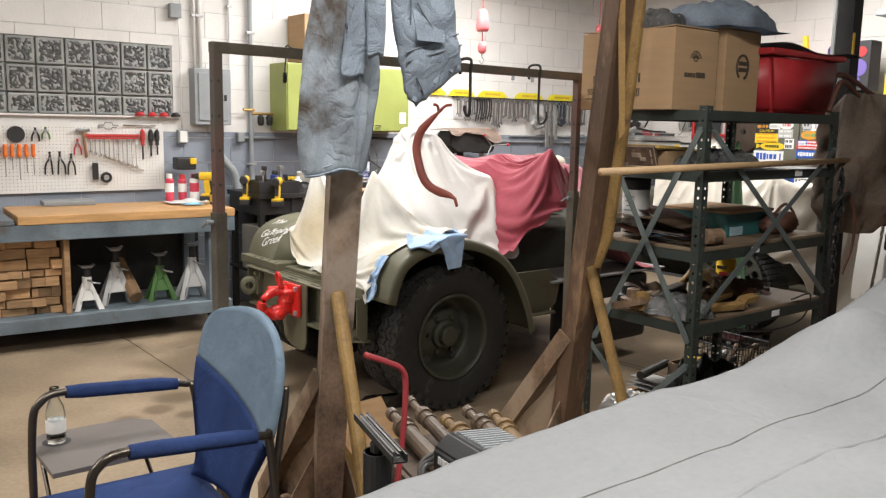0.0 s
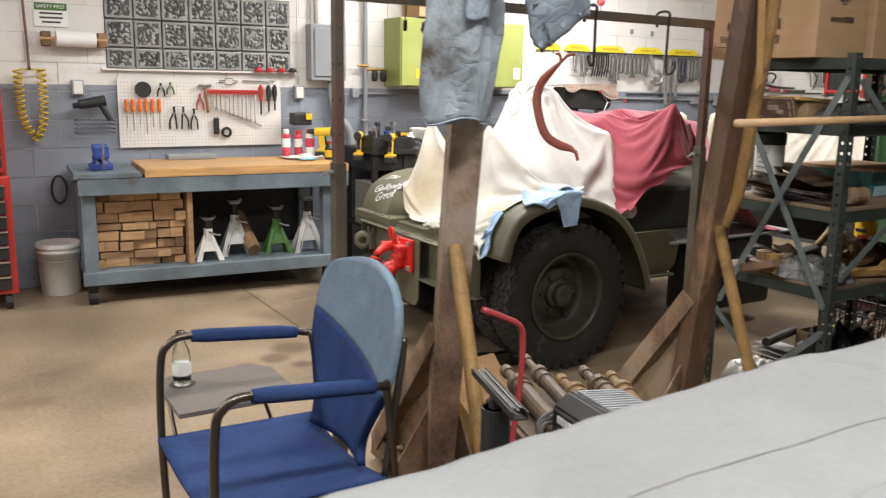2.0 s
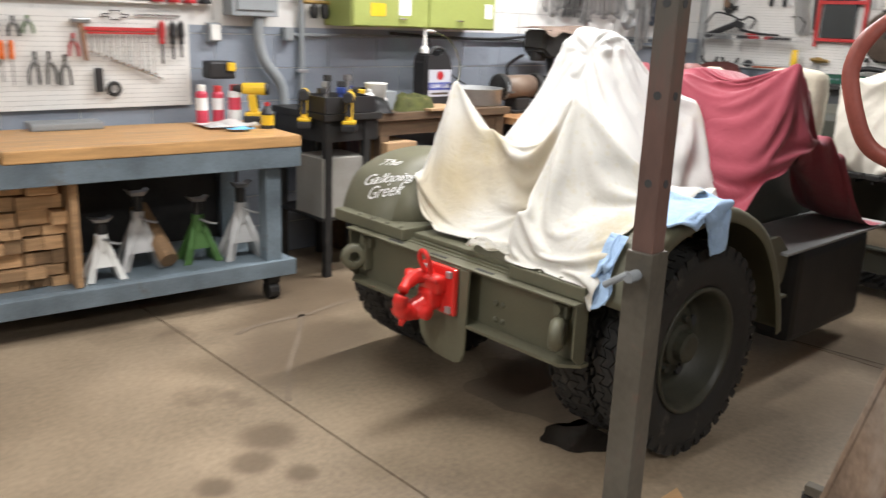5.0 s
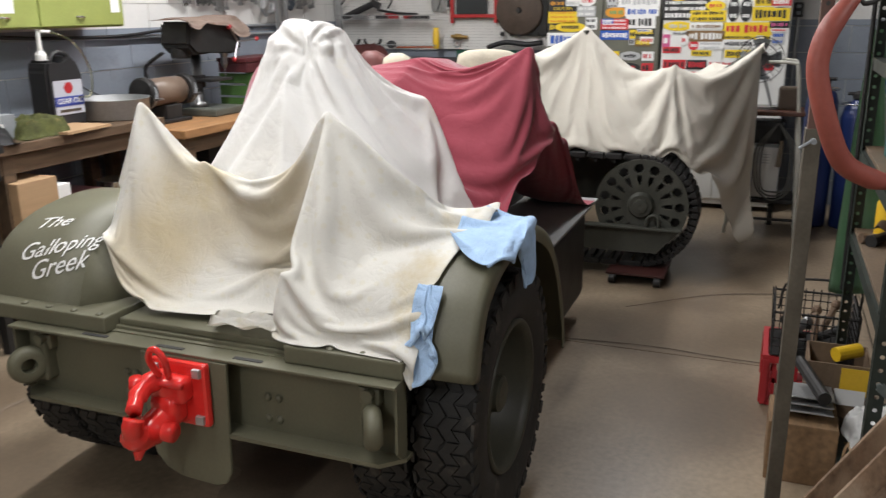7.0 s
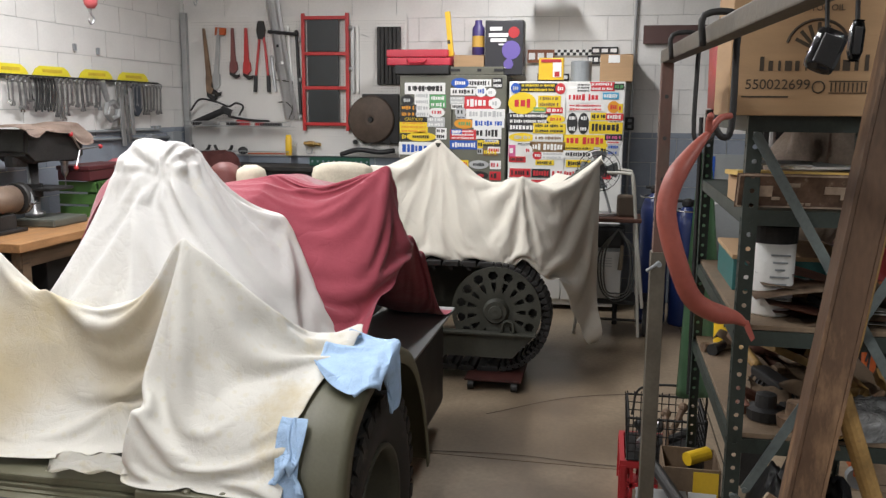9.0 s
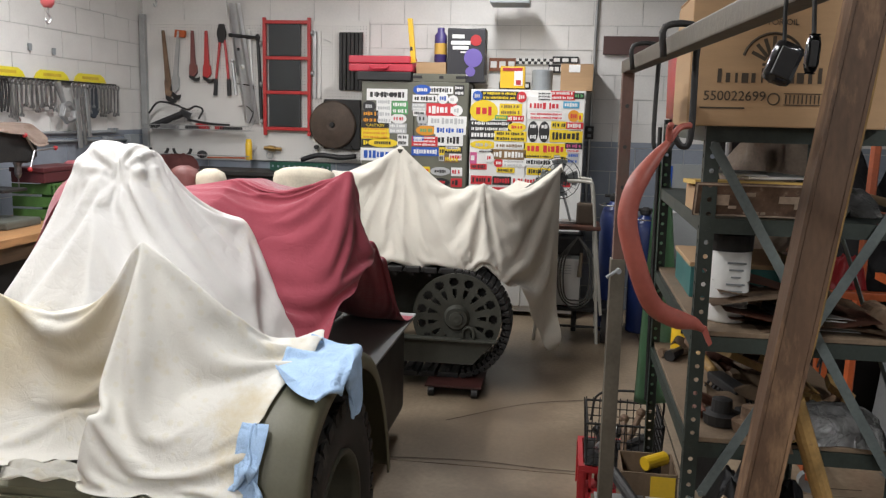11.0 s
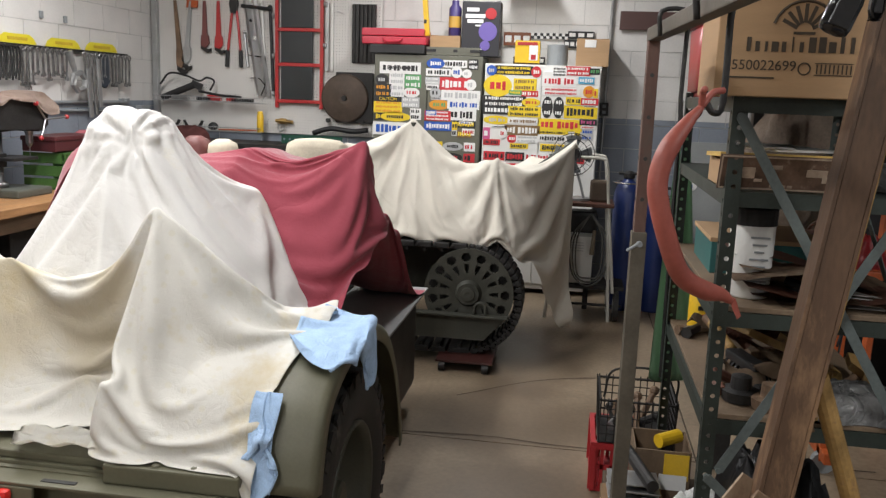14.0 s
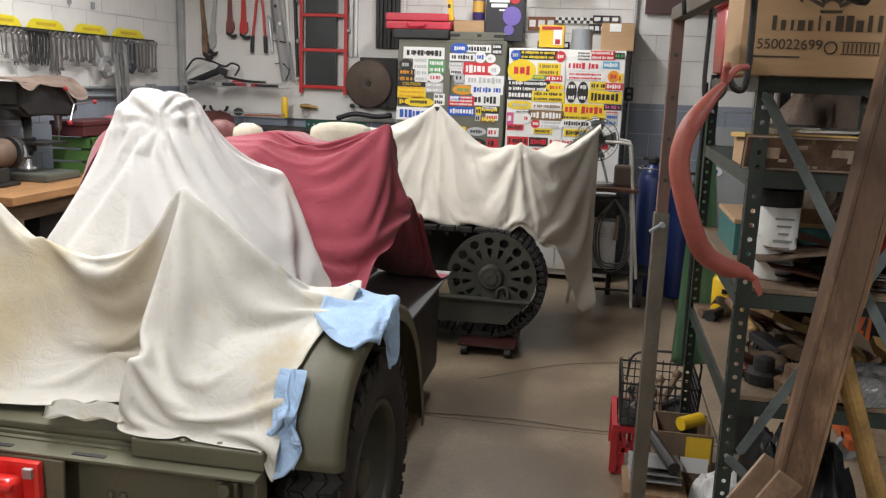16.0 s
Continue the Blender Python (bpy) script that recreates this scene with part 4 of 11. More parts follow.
# rear sheet: two peaks, a sagging ridge between them, a deep fold, the front hanging to the tail
G = [
    [(3.55, 5.52, 1.02), (3.32, 5.50, 1.08), (3.22, 5.48, 0.98), (3.165, 5.45, 0.90), (3.16, 5.36, 0.78)],
    [(3.52, 5.44, 1.12), (3.33, 5.39, 1.305), (3.24, 5.37, 1.08), (3.14, 5.34, 0.88), (3.12, 5.27, 0.74)],
    [(3.52, 5.22, 1.04), (3.37, 5.20, 1.13), (3.29, 5.17, 0.96), (3.22, 5.12, 0.82), (3.13, 5.05, 0.715)],
    [(3.52, 4.97, 1.08), (3.36, 4.97, 1.17), (3.34, 4.96, 0.98), (3.31, 4.94, 0.82), (3.20, 4.90, 0.71)],
    [(3.50, 4.82, 1.13), (3.33, 4.80, 1.25), (3.33, 4.82, 1.00), (3.31, 4.83, 0.83), (3.22, 4.82, 0.71)],
    [(3.50, 4.73, 1.15), (3.31, 4.72, 1.30), (3.15, 4.75, 1.02), (3.07, 4.77, 0.85), (3.04, 4.77, 0.71)],
    [(3.56, 4.52, 1.05), (3.38, 4.50, 1.17), (3.17, 4.53, 0.97), (3.06, 4.55, 0.82), (3.03, 4.54, 0.705)],
    [(3.70, 4.33, 0.985), (3.54, 4.295, 0.995), (3.35, 4.305, 0.965), (3.13, 4.335, 0.86), (3.025, 4.355, 0.62)],
]
bm = relax(lambda u, v: tuple(blend(G, u, v)), 98, 60, [(1 / 7, 0.25, 1.2), (5 / 7, 0.25, 1.2), (1, 0.25, 2), (1, 0, 2), (1, 0.5, 1), (1, 0.75, 1), (1, 0.87, 1), (0.02, 0.75, 1.5), (1, 1, 1), (3 / 7, 1, 1), (5 / 7, 1, 1), (2 / 7, 1, 1),
           (1 / 7, 1, 1), (0, 0, 2), (2 / 7, 0.25, 0.5), (3 / 7, 0, 1), (6 / 7, 1, 1), (4 / 7, 1, 1), (4 / 7, 0.6, 1), (4 / 7, 0.8, 1), (5 / 7, 0.7, 1), (3 / 7, 0.75, 1)], slack=1.03, floor=deck_floor, seed=3, rough=0.005, stiff=0.10)
pleats(bm, (3.30, 4.725, 1.30), 11, 0.030, 0.10, 0.50, (0.3, 1, 0), seed=1.3)
pleats(bm, (3.32, 5.39, 1.31), 10, 0.028, 0.10, 0.42, (0.3, 1, 0), seed=4.1)
pleats(bm, (3.54, 4.30, 1.02), 9, 0.012, 0.08, 0.35, (0.6, 1, 0), seed=2.2)
rear_sheet = cloth_thing("dust_sheet", bm, SHEET_SPOT, "off-white patterned bed sheet draped over truck tail")
bm = sheet(lambda u, v: Vector((3.14 - 0.10 * v + 0.02 * u, 5.02 - 0.22 * u - 0.03 * v, 0.722 + 0.012 * math.sin(7 * u + 3 * v) ** 2 + 0.008 * math.sin(13 * v))), 14, 8)
bmesh.ops.solidify(bm, geom=list(bm.faces), thickness=0.004)
part("turned_hem", bm, SHEET_SPOT, rear_sheet, "crumpled hem with yellow edge", smooth=True)

# white sheet gathered over the winch: a soft dome pinched below its top, folds running out from the pinch
K = [
    [(3.88, 5.10, 1.545), (3.80, 5.10, 1.512), (3.72, 5.10, 1.36), (3.58, 5.06, 1.08), (3.46, 5.02, 0.80)],
    [(3.88, 5.10, 1.545), (3.83, 5.04, 1.512), (3.77, 4.95, 1.36), (3.72, 4.76, 1.10), (3.66, 4.58, 0.82)],
    [(3.88, 5.10, 1.545), (3.91, 5.00, 1.508), (3.98, 4.92, 1.38), (4.06, 4.74, 1.17), (4.08, 4.52, 0.80)],
    [(3.88, 5.10, 1.545), (4.00, 5.03, 1.495), (4.14, 4.96, 1.38), (4.29, 4.82, 1.235), (4.35, 4.60, 0.78)],
    [(3.88, 5.10, 1.545), (4.02, 5.13, 1.49), (4.16, 5.12, 1.36), (4.36, 5.10, 1.24), (4.48, 5.06, 1.12)],
    [(3.88, 5.10, 1.545), (3.98, 5.20, 1.495), (4.10, 5.26, 1.30), (4.34, 5.46, 1.05), (4.46, 5.56, 0.80)],
    [(3.88, 5.10, 1.545), (3.90, 5.23, 1.50), (3.90, 5.32, 1.28), (3.90, 5.50, 0.98), (3.90, 5.62, 0.72)],
    [(3.88, 5.10, 1.545), (3.81, 5.18, 1.512), (3.72, 5.28, 1.28), (3.58, 5.46, 0.98), (3.46, 5.56, 0.74)],
]
K = K + [K[0]]
PINCH = Vector((3.75, 5.05, 1.45))


def gathered(u, v):
    p = blend(K, u, v)
    d = p - PINCH
    r = d.length
    a = math.atan2(d.z, d.y)
    f = 0.013 * math.sin(9 * a + 0.8 * math.sin(3 * a)) * min(1, r / 0.08) * math.exp(-(r / 0.24) ** 2) - 0.035 * math.exp(-(r / 0.05) ** 2)
    out = Vector((p.x - 3.92, p.y - 5.10, 0.1))
    out.normalize()
    return tuple(p + out * f)


bm = relax(gathered, 120, 54, [(3 / 8, 3 / 4, 1.5), (4 / 8, 3 / 4, 1.5), (0.03, 0.36, 1), (0.97, 0.36, 1)] + [(u / 8, 1, 1) for u in range(9)] + [(0, w / 54, 0.6) for w in range(55)] + [(1, w / 54, 0.6) for w in range(55)],
           held=0.30, slack=1.006, seed=5, steps=120, rough=0.003, stiff=0.2)
bmesh.ops.remove_doubles(bm, verts=bm.verts, dist=0.0005)
pleats(bm, PINCH, 14, 0.034, 0.03, 0.17, (0.3, 1, 0), seed=0.7)
pleats(bm, PINCH, 10, 0.024, 0.12, 0.42, (0.3, 1, 0), seed=2.7)
pleats(bm, (4.29, 4.80, 1.25), 9, 0.020, 0.06, 0.30, (1, -0.5, 0), seed=3.3)
knot = cloth_thing("dust_sheet", bm, SHEET_WHITE, "white cotton sheet gathered and tied over truck winch")

# red sheet over the cab frame, open between its two hanging flaps
R = [
    [(4.14, 5.66, 1.04), (4.18, 5.47, 1.34), (4.12, 5.10, 1.24), (4.16, 4.90, 1.14), (4.12, 4.70, 0.98), (4.08, 4.50, 0.80)],
    [(4.26, 5.69, 1.04), (4.30, 5.53, 1.38), (4.28, 4.94, 1.30), (4.30, 4.70, 1.24), (4.22, 4.53, 1.05), (4.14, 4.46, 0.82)],
    [(4.40, 5.69, 1.02), (4.42, 5.50, 1.27), (4.42, 4.92, 1.37), (4.40, 4.62, 1.39), (4.33, 4.46, 1.22), (4.27, 4.43, 0.95)],
    [(4.48, 5.69, 1.00), (4.50, 5.50, 1.23), (4.48, 4.90, 1.39), (4.45, 4.45, 1.43), (4.48, 4.41, 1.26), (4.60, 4.38, 1.11)],
    [(4.66, 5.66, 0.98), (4.66, 5.46, 1.19), (4.62, 4.90, 1.38), (4.60, 4.46, 1.32), (4.75, 4.50, 1.12), (4.95, 4.68, 0.95)],
    [(4.86, 5.66, 0.96), (4.86, 5.46, 1.17), (4.84, 4.92, 1.36), (4.75, 4.47, 1.20), (5.05, 4.52, 0.92), (5.45, 4.72, 0.630)],
    [(5.15, 5.66, 0.96), (5.15, 5.46, 1.15), (5.02, 4.92, 1.32), (4.88, 4.45, 1.09), (5.17, 4.41, 0.85), (5.47, 4.53, 0.622)],
    [(5.45, 5.66, 0.94), (5.45, 5.46, 1.12), (5.25, 4.90, 1.28), (4.98, 4.42, 1.00), (5.22, 4.39, 0.80), (5.45, 4.365, 0.615)],
]
bm = relax(lambda u, v: tuple(blend(R, u, v)), 112, 84, [(3 / 7, 0.6, 1.2), (1, 0.6, 1), (0, 0.6, 1), (0, 0.8, 1), (4 / 7, 0.6, 0.6), (6 / 7, 0.6, 0.6)] + [(w / 7, 1, 0.7) for w in range(8)] + [(3.5 / 7, 1, 0.7), (2.5 / 7, 1, 0.7)],
           held=0.40, slack=1.008, seed=8, rough=0.004, stiff=0.12, floor=board_floor)
pleats(bm, (4.45, 4.45, 1.44), 13, 0.045, 0.12, 0.55, (1, 0.25, 0), seed=2.6)
cloth_thing("dust_sheet", bm, SHEET_RED, "faded red checked bed sheet hung over truck cab")

# cream sheet over the tracked vehicle
C = [
    [(7.0, 5.1, 1.15), (6.6, 5.10, 1.30), (6.30, 5.05, 1.30), (6.18, 5.0, 1.02), (6.22, 5.0, 0.79)],
    [(7.0, 4.7, 1.18), (6.7, 4.70, 1.36), (6.50, 4.66, 1.46), (6.25, 4.64, 1.05), (6.23, 4.62, 0.765)],
    [(7.1, 4.4, 1.18), (6.8, 4.40, 1.25), (6.50, 4.38, 1.28), (6.22, 4.35, 0.98), (6.22, 4.36, 0.775)],
    [(7.2, 4.1, 1.18), (6.9, 4.10, 1.25), (6.48, 4.12, 1.24), (6.22, 4.08, 0.95), (6.22, 4.06, 0.77)],
    [(7.3, 3.9, 1.22), (7.0, 3.88, 1.29), (6.58, 3.90, 1.27), (6.40, 3.90, 0.90), (6.34, 3.86, 0.64)],
    [(7.4, 3.64, 1.28), (7.21, 3.64, 1.345), (6.95, 3.64, 1.33), (6.84, 3.63, 0.80), (6.78, 3.65, 0.10)],
]
bm = relax(lambda u, v: tuple(blend(C, u, v) + Vector((0.012 * math.sin(62 * u + 3 * math.sin(7 * u)), 0, 0.006 * math.sin(37 * u))) * v ** 3), 120, 56, [(0.2, 0.5, 1), (1, 0.25, 1), (1, 0.5, 1), (0, 0.5, 1), (0.6, 0.5, 1), (0, 0, 2), (1, 0, 2), (0.5, 0, 2), (0.25, 0, 2), (0.75, 0, 2), (1, 1, 1), (0, 1, 1), (0.2, 1, 1), (0.4, 1, 1), (0.6, 1, 1), (0.8, 1, 1)], slack=1.015, seed=11, steps=160, rough=0.005, stiff=0.12)
pleats(bm, (6.50, 4.66, 1.47), 27, 0.034, 0.10, 0.85, (0, 1, 0), seed=5.2)
pleats(bm, (6.20, 4.16, 0.66), 19, 0.030, 0.08, 0.30, (0, 1, 0), seed=1.9)
pleats(bm, (6.95, 3.66, 1.34), 11, 0.028, 0.15, 0.60, (0.6, 1, 0), seed=0.4)
cloth_thing("dust_sheet", bm, SHEET_BEIGE, "cream jersey bed sheet draped over tracked vehicle")


# rags on the mudguard
def on_guard(p):
    """Keeps a rag on the outside of the mudguard's crown and clear of its edge."""
    x, y, z = p[..., 0], p[..., 1], p[..., 2]
    crown = np.interp(x, [g.x - 0.018 for g in GUARD], [g.z + 0.017 for g in GUARD], left=-9, right=-9)
    np.maximum(z, np.where(y > 4.186, crown, -9), out=z)


def rag(pts, seed, label, nu=34, nv=34, slack=1.10):
    bm = relax(lambda u, v: tuple(blend(pts, u, v)), nu, nv, [(0, 0, 1), (0.5, 0, 1), (1, 0, 1), (0, 1, 0.6), (0.33, 1, 0.6), (0.67, 1, 0.6), (1, 1, 0.6)], slack=slack, seed=seed, rough=0.007, floor=on_guard)
    return cloth_thing("cotton_rag", bm, RAG_BLUE, label, "rag")


rag([[(3.28, 4.345, 0.99), (3.25, 4.29, 0.965), (3.225, 4.235, 0.935), (3.21, 4.20, 0.915)],
     [(3.38, 4.36, 1.00), (3.36, 4.29, 0.985), (3.34, 4.21, 0.965), (3.325, 4.172, 0.90)],
     [(3.48, 4.36, 1.00), (3.47, 4.28, 0.99), (3.46, 4.20, 0.975), (3.42, 4.163, 0.80)],
     [(3.59, 4.34, 1.00), (3.58, 4.27, 0.99), (3.56, 4.20, 0.975), (3.51, 4.168, 0.81)]], 21, "pale blue cotton rag over fender edge", slack=1.12)
rag([[(3.14, 4.38, 0.885), (3.085, 4.385, 0.80), (3.05, 4.385, 0.73), (3.035, 4.38, 0.655)],
     [(3.13, 4.355, 0.89), (3.07, 4.35, 0.80), (3.035, 4.35, 0.73), (3.02, 4.35, 0.64)],
     [(3.14, 4.33, 0.885), (3.08, 4.315, 0.80), (3.05, 4.31, 0.73), (3.04, 4.31, 0.655)],
     [(3.14, 4.31, 0.88), (3.09, 4.295, 0.80), (3.06, 4.29, 0.73), (3.055, 4.292, 0.675)]], 33, "pale blue cotton rag hanging under sheet corner", slack=1.12)

# ---- tracked vehicle on skates ----
tv = thing("tracked_vehicle", "olive drab tracked vehicle with spoked sprocket, on wheeled skates", "tracked vehicle", (6.6, 4.6, 0))
SX, SY, SZ = 6.2, 4.24, 0.40


def track_path(n=120):
    """The line of the track: round the sprocket, back along the top, round the rear wheel and along the ground."""
    pts = []
    r = 0.325
    for k in range(25):
        a = math.radians(90 - k * 7.2)
        pts.append((SY - r * math.cos(a) * 1.0, SZ + r * math.sin(a)))
    for k in range(1, 12):
        t = k / 12
        pts.append((SY + 1.3 * t, 0.075 + 0.0 * t))
    for k in range(25):
        a = math.radians(-90 + k * 7.2)
        pts.append((SY + 1.3 + r * math.cos(a), SZ + r * math.sin(a)))
    for k in range(1, 12):
        t = k / 12
        pts.append((SY + 1.3 * (1 - t), SZ + r))
    return pts


path = track_path()
for k, (y, z) in enumerate(path):
    y2, z2 = path[(k + 1) % len(path)]
    if math.hypot(y2 - y, z2 - z) < 0.02:
        continue
    a = math.atan2(z2 - z, y2 - y)
    bm = B()
    rot = Matrix.Rotation(a, 3, "X")
    ln = math.hypot(y2 - y, z2 - z)
    box(bm, (SX + 0.09, (y + y2) / 2, (z + z2) / 2), (0.24, ln * 0.86, 0.035), rot, bevel=0.006)
    box(bm, Vector((SX + 0.09, (y + y2) / 2, (z + z2) / 2)) + rot @ Vector((0, 0, 0.024)), (0.22, 0.02, 0.03), rot)
    rod(bm, (SX - 0.045, (y + y2) / 2 + ln * 0.4, (z + z2) / 2), (SX - 0.02, (y + y2) / 2 + ln * 0.4, (z + z2) / 2), 0.009, n=6)
    part("track_link", bm, BLACK_STEEL, tv)


def sprocket(x, y, z, r):
    """A pressed disc with two rings of lightening holes."""
    bm = B()
    n = 150
    rows = []
    rad = [0.0, 0.20, 0.26, 0.45, 0.51, 0.59, 0.66, 0.715, 0.76, 0.86, 0.905, 1.0]
    cut = {3: (4, 6), 4: (3, 7), 5: (3, 7), 7: (3, 7), 8: (2, 8), 9: (3, 7)}
    for f in rad:
        rows.append([bm.verts.new((x - (0.03 if f < 0.24 else 0), y + r * f * math.cos(k * 2 * math.pi / n), z + r * f * math.sin(k * 2 * math.pi / n))) for k in range(n)])
    for i in range(1, len(rad) - 1):
        lo, hi = cut.get(i, (99, 99))
        for k in range(n):
            if not lo <= k % 10 < hi:
                bm.faces.new((rows[i][k], rows[i + 1][k], rows[i + 1][(k + 1) % n], rows[i][(k + 1) % n]))
    bm.faces.new(rows[1])
    loose = [v for v in bm.verts if not v.link_faces]
    bmesh.ops.delete(bm, geom=loose, context="VERTS")
    return bm


DY, DZ = 4.225, 0.447
SPROCKET = mat("dusty dark olive steel", (0.048, 0.049, 0.038), 0.55, var=0.3, scale=7)
disc = part("sprocket", sprocket(SX - 0.03, DY, DZ, 0.272), SPROCKET, tv)
md = disc.modifiers.new("thick", "SOLIDIFY")
md.thickness = 0.02
bm = B()
lathe(bm, (SX - 0.03, DY, DZ), [(0.075, 0.0), (0.07, -0.03), (0.045, -0.035), (0.04, -0.06), (0.02, -0.062), (0.001, -0.06)], 24, "x")
part("hub", bm, SPROCKET, disc, smooth=False)
# raised black discs stand in for four small dark holes
for k in range(4):
    a = k * math.pi / 2 + math.pi / 4
    bm = B()
    lathe(bm, (SX - 0.034, DY + 0.095 * math.cos(a), DZ + 0.095 * math.sin(a)), [(0.016, 0.006), (0.016, -0.008), (0.001, -0.007)], 14, "x")
    part("plug", bm, BLACK, disc)
bm = B()
tube(bm, curve([(SX - 0.07, DY - 0.11, 0.325), (SX - 0.07, DY - 0.105, 0.375), (SX - 0.07, DY - 0.075, 0.395), (SX - 0.07, DY - 0.045, 0.375), (SX - 0.07, DY - 0.04, 0.325)]), 0.010, 8)
part("tow_ring", bm, SPROCKET, tv, smooth=True)
bm = B()
lathe(bm, (SX + 0.08, DY, DZ), [(0.26, -0.04), (0.27, 0.0), (0.001, 0.001)], 40, "x")
part("drum", bm, BLACK_STEEL, tv)
bm = B()
prism(bm, [(SY - 0.12, 0.165), (SY + 1.4, 0.165), (SY + 1.4, 0.31), (SY - 0.24, 0.31)], SX - 0.075, SX - 0.055, "x")
box(bm, (SX - 0.07, SY + 0.57, 0.316), (0.07, 1.66, 0.014), bevel=0.003)
part("side_plate", bm, SPROCKET, tv)
bm = B()
box(bm, (7.0, 4.88, 0.70), (0.9, 1.5, 0.70), bevel=0.05)
part("hull", bm, OLIVE_DARK, tv)
bm = B()
box(bm, (6.62, 4.75, 0.765), (0.60, 1.4, 0.03), bevel=0.006)
part("guard", bm, OLIVE_DARK, tv)
bm = B()
rod(bm, (6.5, 4.66, 1.04), (6.5, 4.66, 1.44), 0.02)
part("mast", bm, OLIVE_DARK, tv)
bm = B()
rod(bm, (7.1, 4.1, 1.0), (7.2, 3.68, 1.31), 0.014)
part("arm", bm, OLIVE_DARK, tv)
bm = B()
box(bm, (7.10, 4.0, 0.92), (0.3, 0.3, 0.2), bevel=0.03)
part("stowage_box", bm, OLIVE_DARK, tv)
bm = B()
box(bm, (7.1, 4.1, 0.6), (0.12, 0.12, 0.5), bevel=0.01)
part("pedestal", bm, OLIVE_DARK, tv)
SKATE = mat("dark red skate paint", (0.05, 0.014, 0.011), 0.5, var=0.3)
for y in (SY - 0.02, SY + 1.2):
    sk = part("skate", B(), SKATE, tv, "low wheeled skate")
    bm = B()
    box(bm, (SX + 0.05, y, 0.058), (0.5, 0.34, 0.012), bevel=0.003)
    part("plate", bm, SKATE, sk)
    for dx in (-0.2, 0.28):
        for dy in (-0.13, 0.13):
            bm = B()
            rod(bm, (SX + dx, y + dy - 0.018, 0.026), (SX + dx, y + dy + 0.018, 0.026), 0.026)
            part("caster", bm, BLACK_STEEL, sk)

# ---- hanging rack of square tube ----
rack = thing("parts_rack", "tall square-tube steel rack with hooks on the top bar", "rack", (2.65, 3.38, 0))
RL, RR = Vector((1.79, 3.335, 0)), Vector((3.59, 3.453, 0))
rx = (RR - RL).normalized()
turn = Matrix.Rotation(math.atan2(rx.y, rx.x), 3, "Z")
for p in (RL, RR):
    bm = B()
    box(bm, (p.x, p.y, 1.38), (0.031, 0.031, 0.86), turn, bevel=0.002)
    up = part("post", bm, POST_RED, rack, "worn red-brown painted tube")
    bm = B()
    box(bm, (p.x, p.y, 0.645), (0.040, 0.040, 1.25), turn, bevel=0.002)
    part("sleeve", bm, BROWN_STEEL, rack)
    for k in range(5):
        z = 1.36 + 0.11 * k
        for s in (-1, 1):
            bm = B()
            q = p + turn @ Vector((s * 0.0157, 0, z))
            rod(bm, q, q + turn @ Vector((s * 0.0006, 0, 0)), 0.0055, n=10)
            part("hole", bm, HOLE, up)
            bm = B()
            q = p + turn @ Vector((0, s * 0.0157, z))
            rod(bm, q, q + turn @ Vector((0, s * 0.0006, 0)), 0.0055, n=10)
            part("hole", bm, HOLE, up)
    bm = B()
    a = p + Vector((0, 0, 1.24))
    rod(bm, a + turn @ Vector((-0.018, 0, 0)), a + turn @ Vector((-0.042, 0, 0)), 0.0075, n=10)
    rod(bm, a + turn @ Vector((-0.038, 0.002, 0.004)), a + turn @ Vector((-0.042, 0.034, -0.018)), 0.0045, n=8)
    part("clamp_screw", bm, STEEL_GREY, rack)
    bm = B()
    box(bm, (p.x, p.y, 0.045), (0.04, 0.66, 0.035), turn, bevel=0.003)
    part("foot", bm, BROWN_STEEL, rack)
    for s in (-0.32, 0.32):
        bm = B()
        q = p + turn @ Vector((0, s, 0.012))
        rod(bm, q + Vector((0, 0, -0.012)), q + Vector((0, 0, 0.012)), 0.02, n=10)
        part("pad", bm, BLACK, rack)
bm = B()
c = (RL + RR) / 2
box(bm, (c.x, c.y, 1.795), ((RR - RL).length + 0.034, 0.034, 0.034), turn, bevel=0.003)
part("top_bar", bm, BROWN_STEEL, rack)

def on_bar(t):
    return RL + (RR - RL) * t


def wire_hook(t, drop, name="wire_hook", label="bent steel wire hook over rack bar", material=BLACK_STEEL, wide=0.03, r=0.004, j=0.03):
    """A wire over the rack's bar whose lower end turns up across the bar."""
    p = on_bar(t)
    bm = B()
    n = Vector((-rx.y, rx.x, 0))
    f = -n * 0.03
    w = -n * wide
    pts = [p + n * 0.03 + Vector((0, 0, 1.77)), p + n * 0.03 + Vector((0, 0, 1.825)), p + f + Vector((0, 0, 1.825)), p + f + Vector((0, 0, 1.77)), p + f + Vector((0, 0, 1.79 - drop)),
           p + f + w * 0.5 + Vector((0, 0, 1.770 - drop)), p + f + w + Vector((0, 0, 1.79 - drop)), p + f + w + Vector((0, 0, 1.79 - drop + j))]
    tube(bm, curve(pts, 4), r, 7)
    return solid(name, bm, material, label, "hook", smooth=True, group="rack hooks")


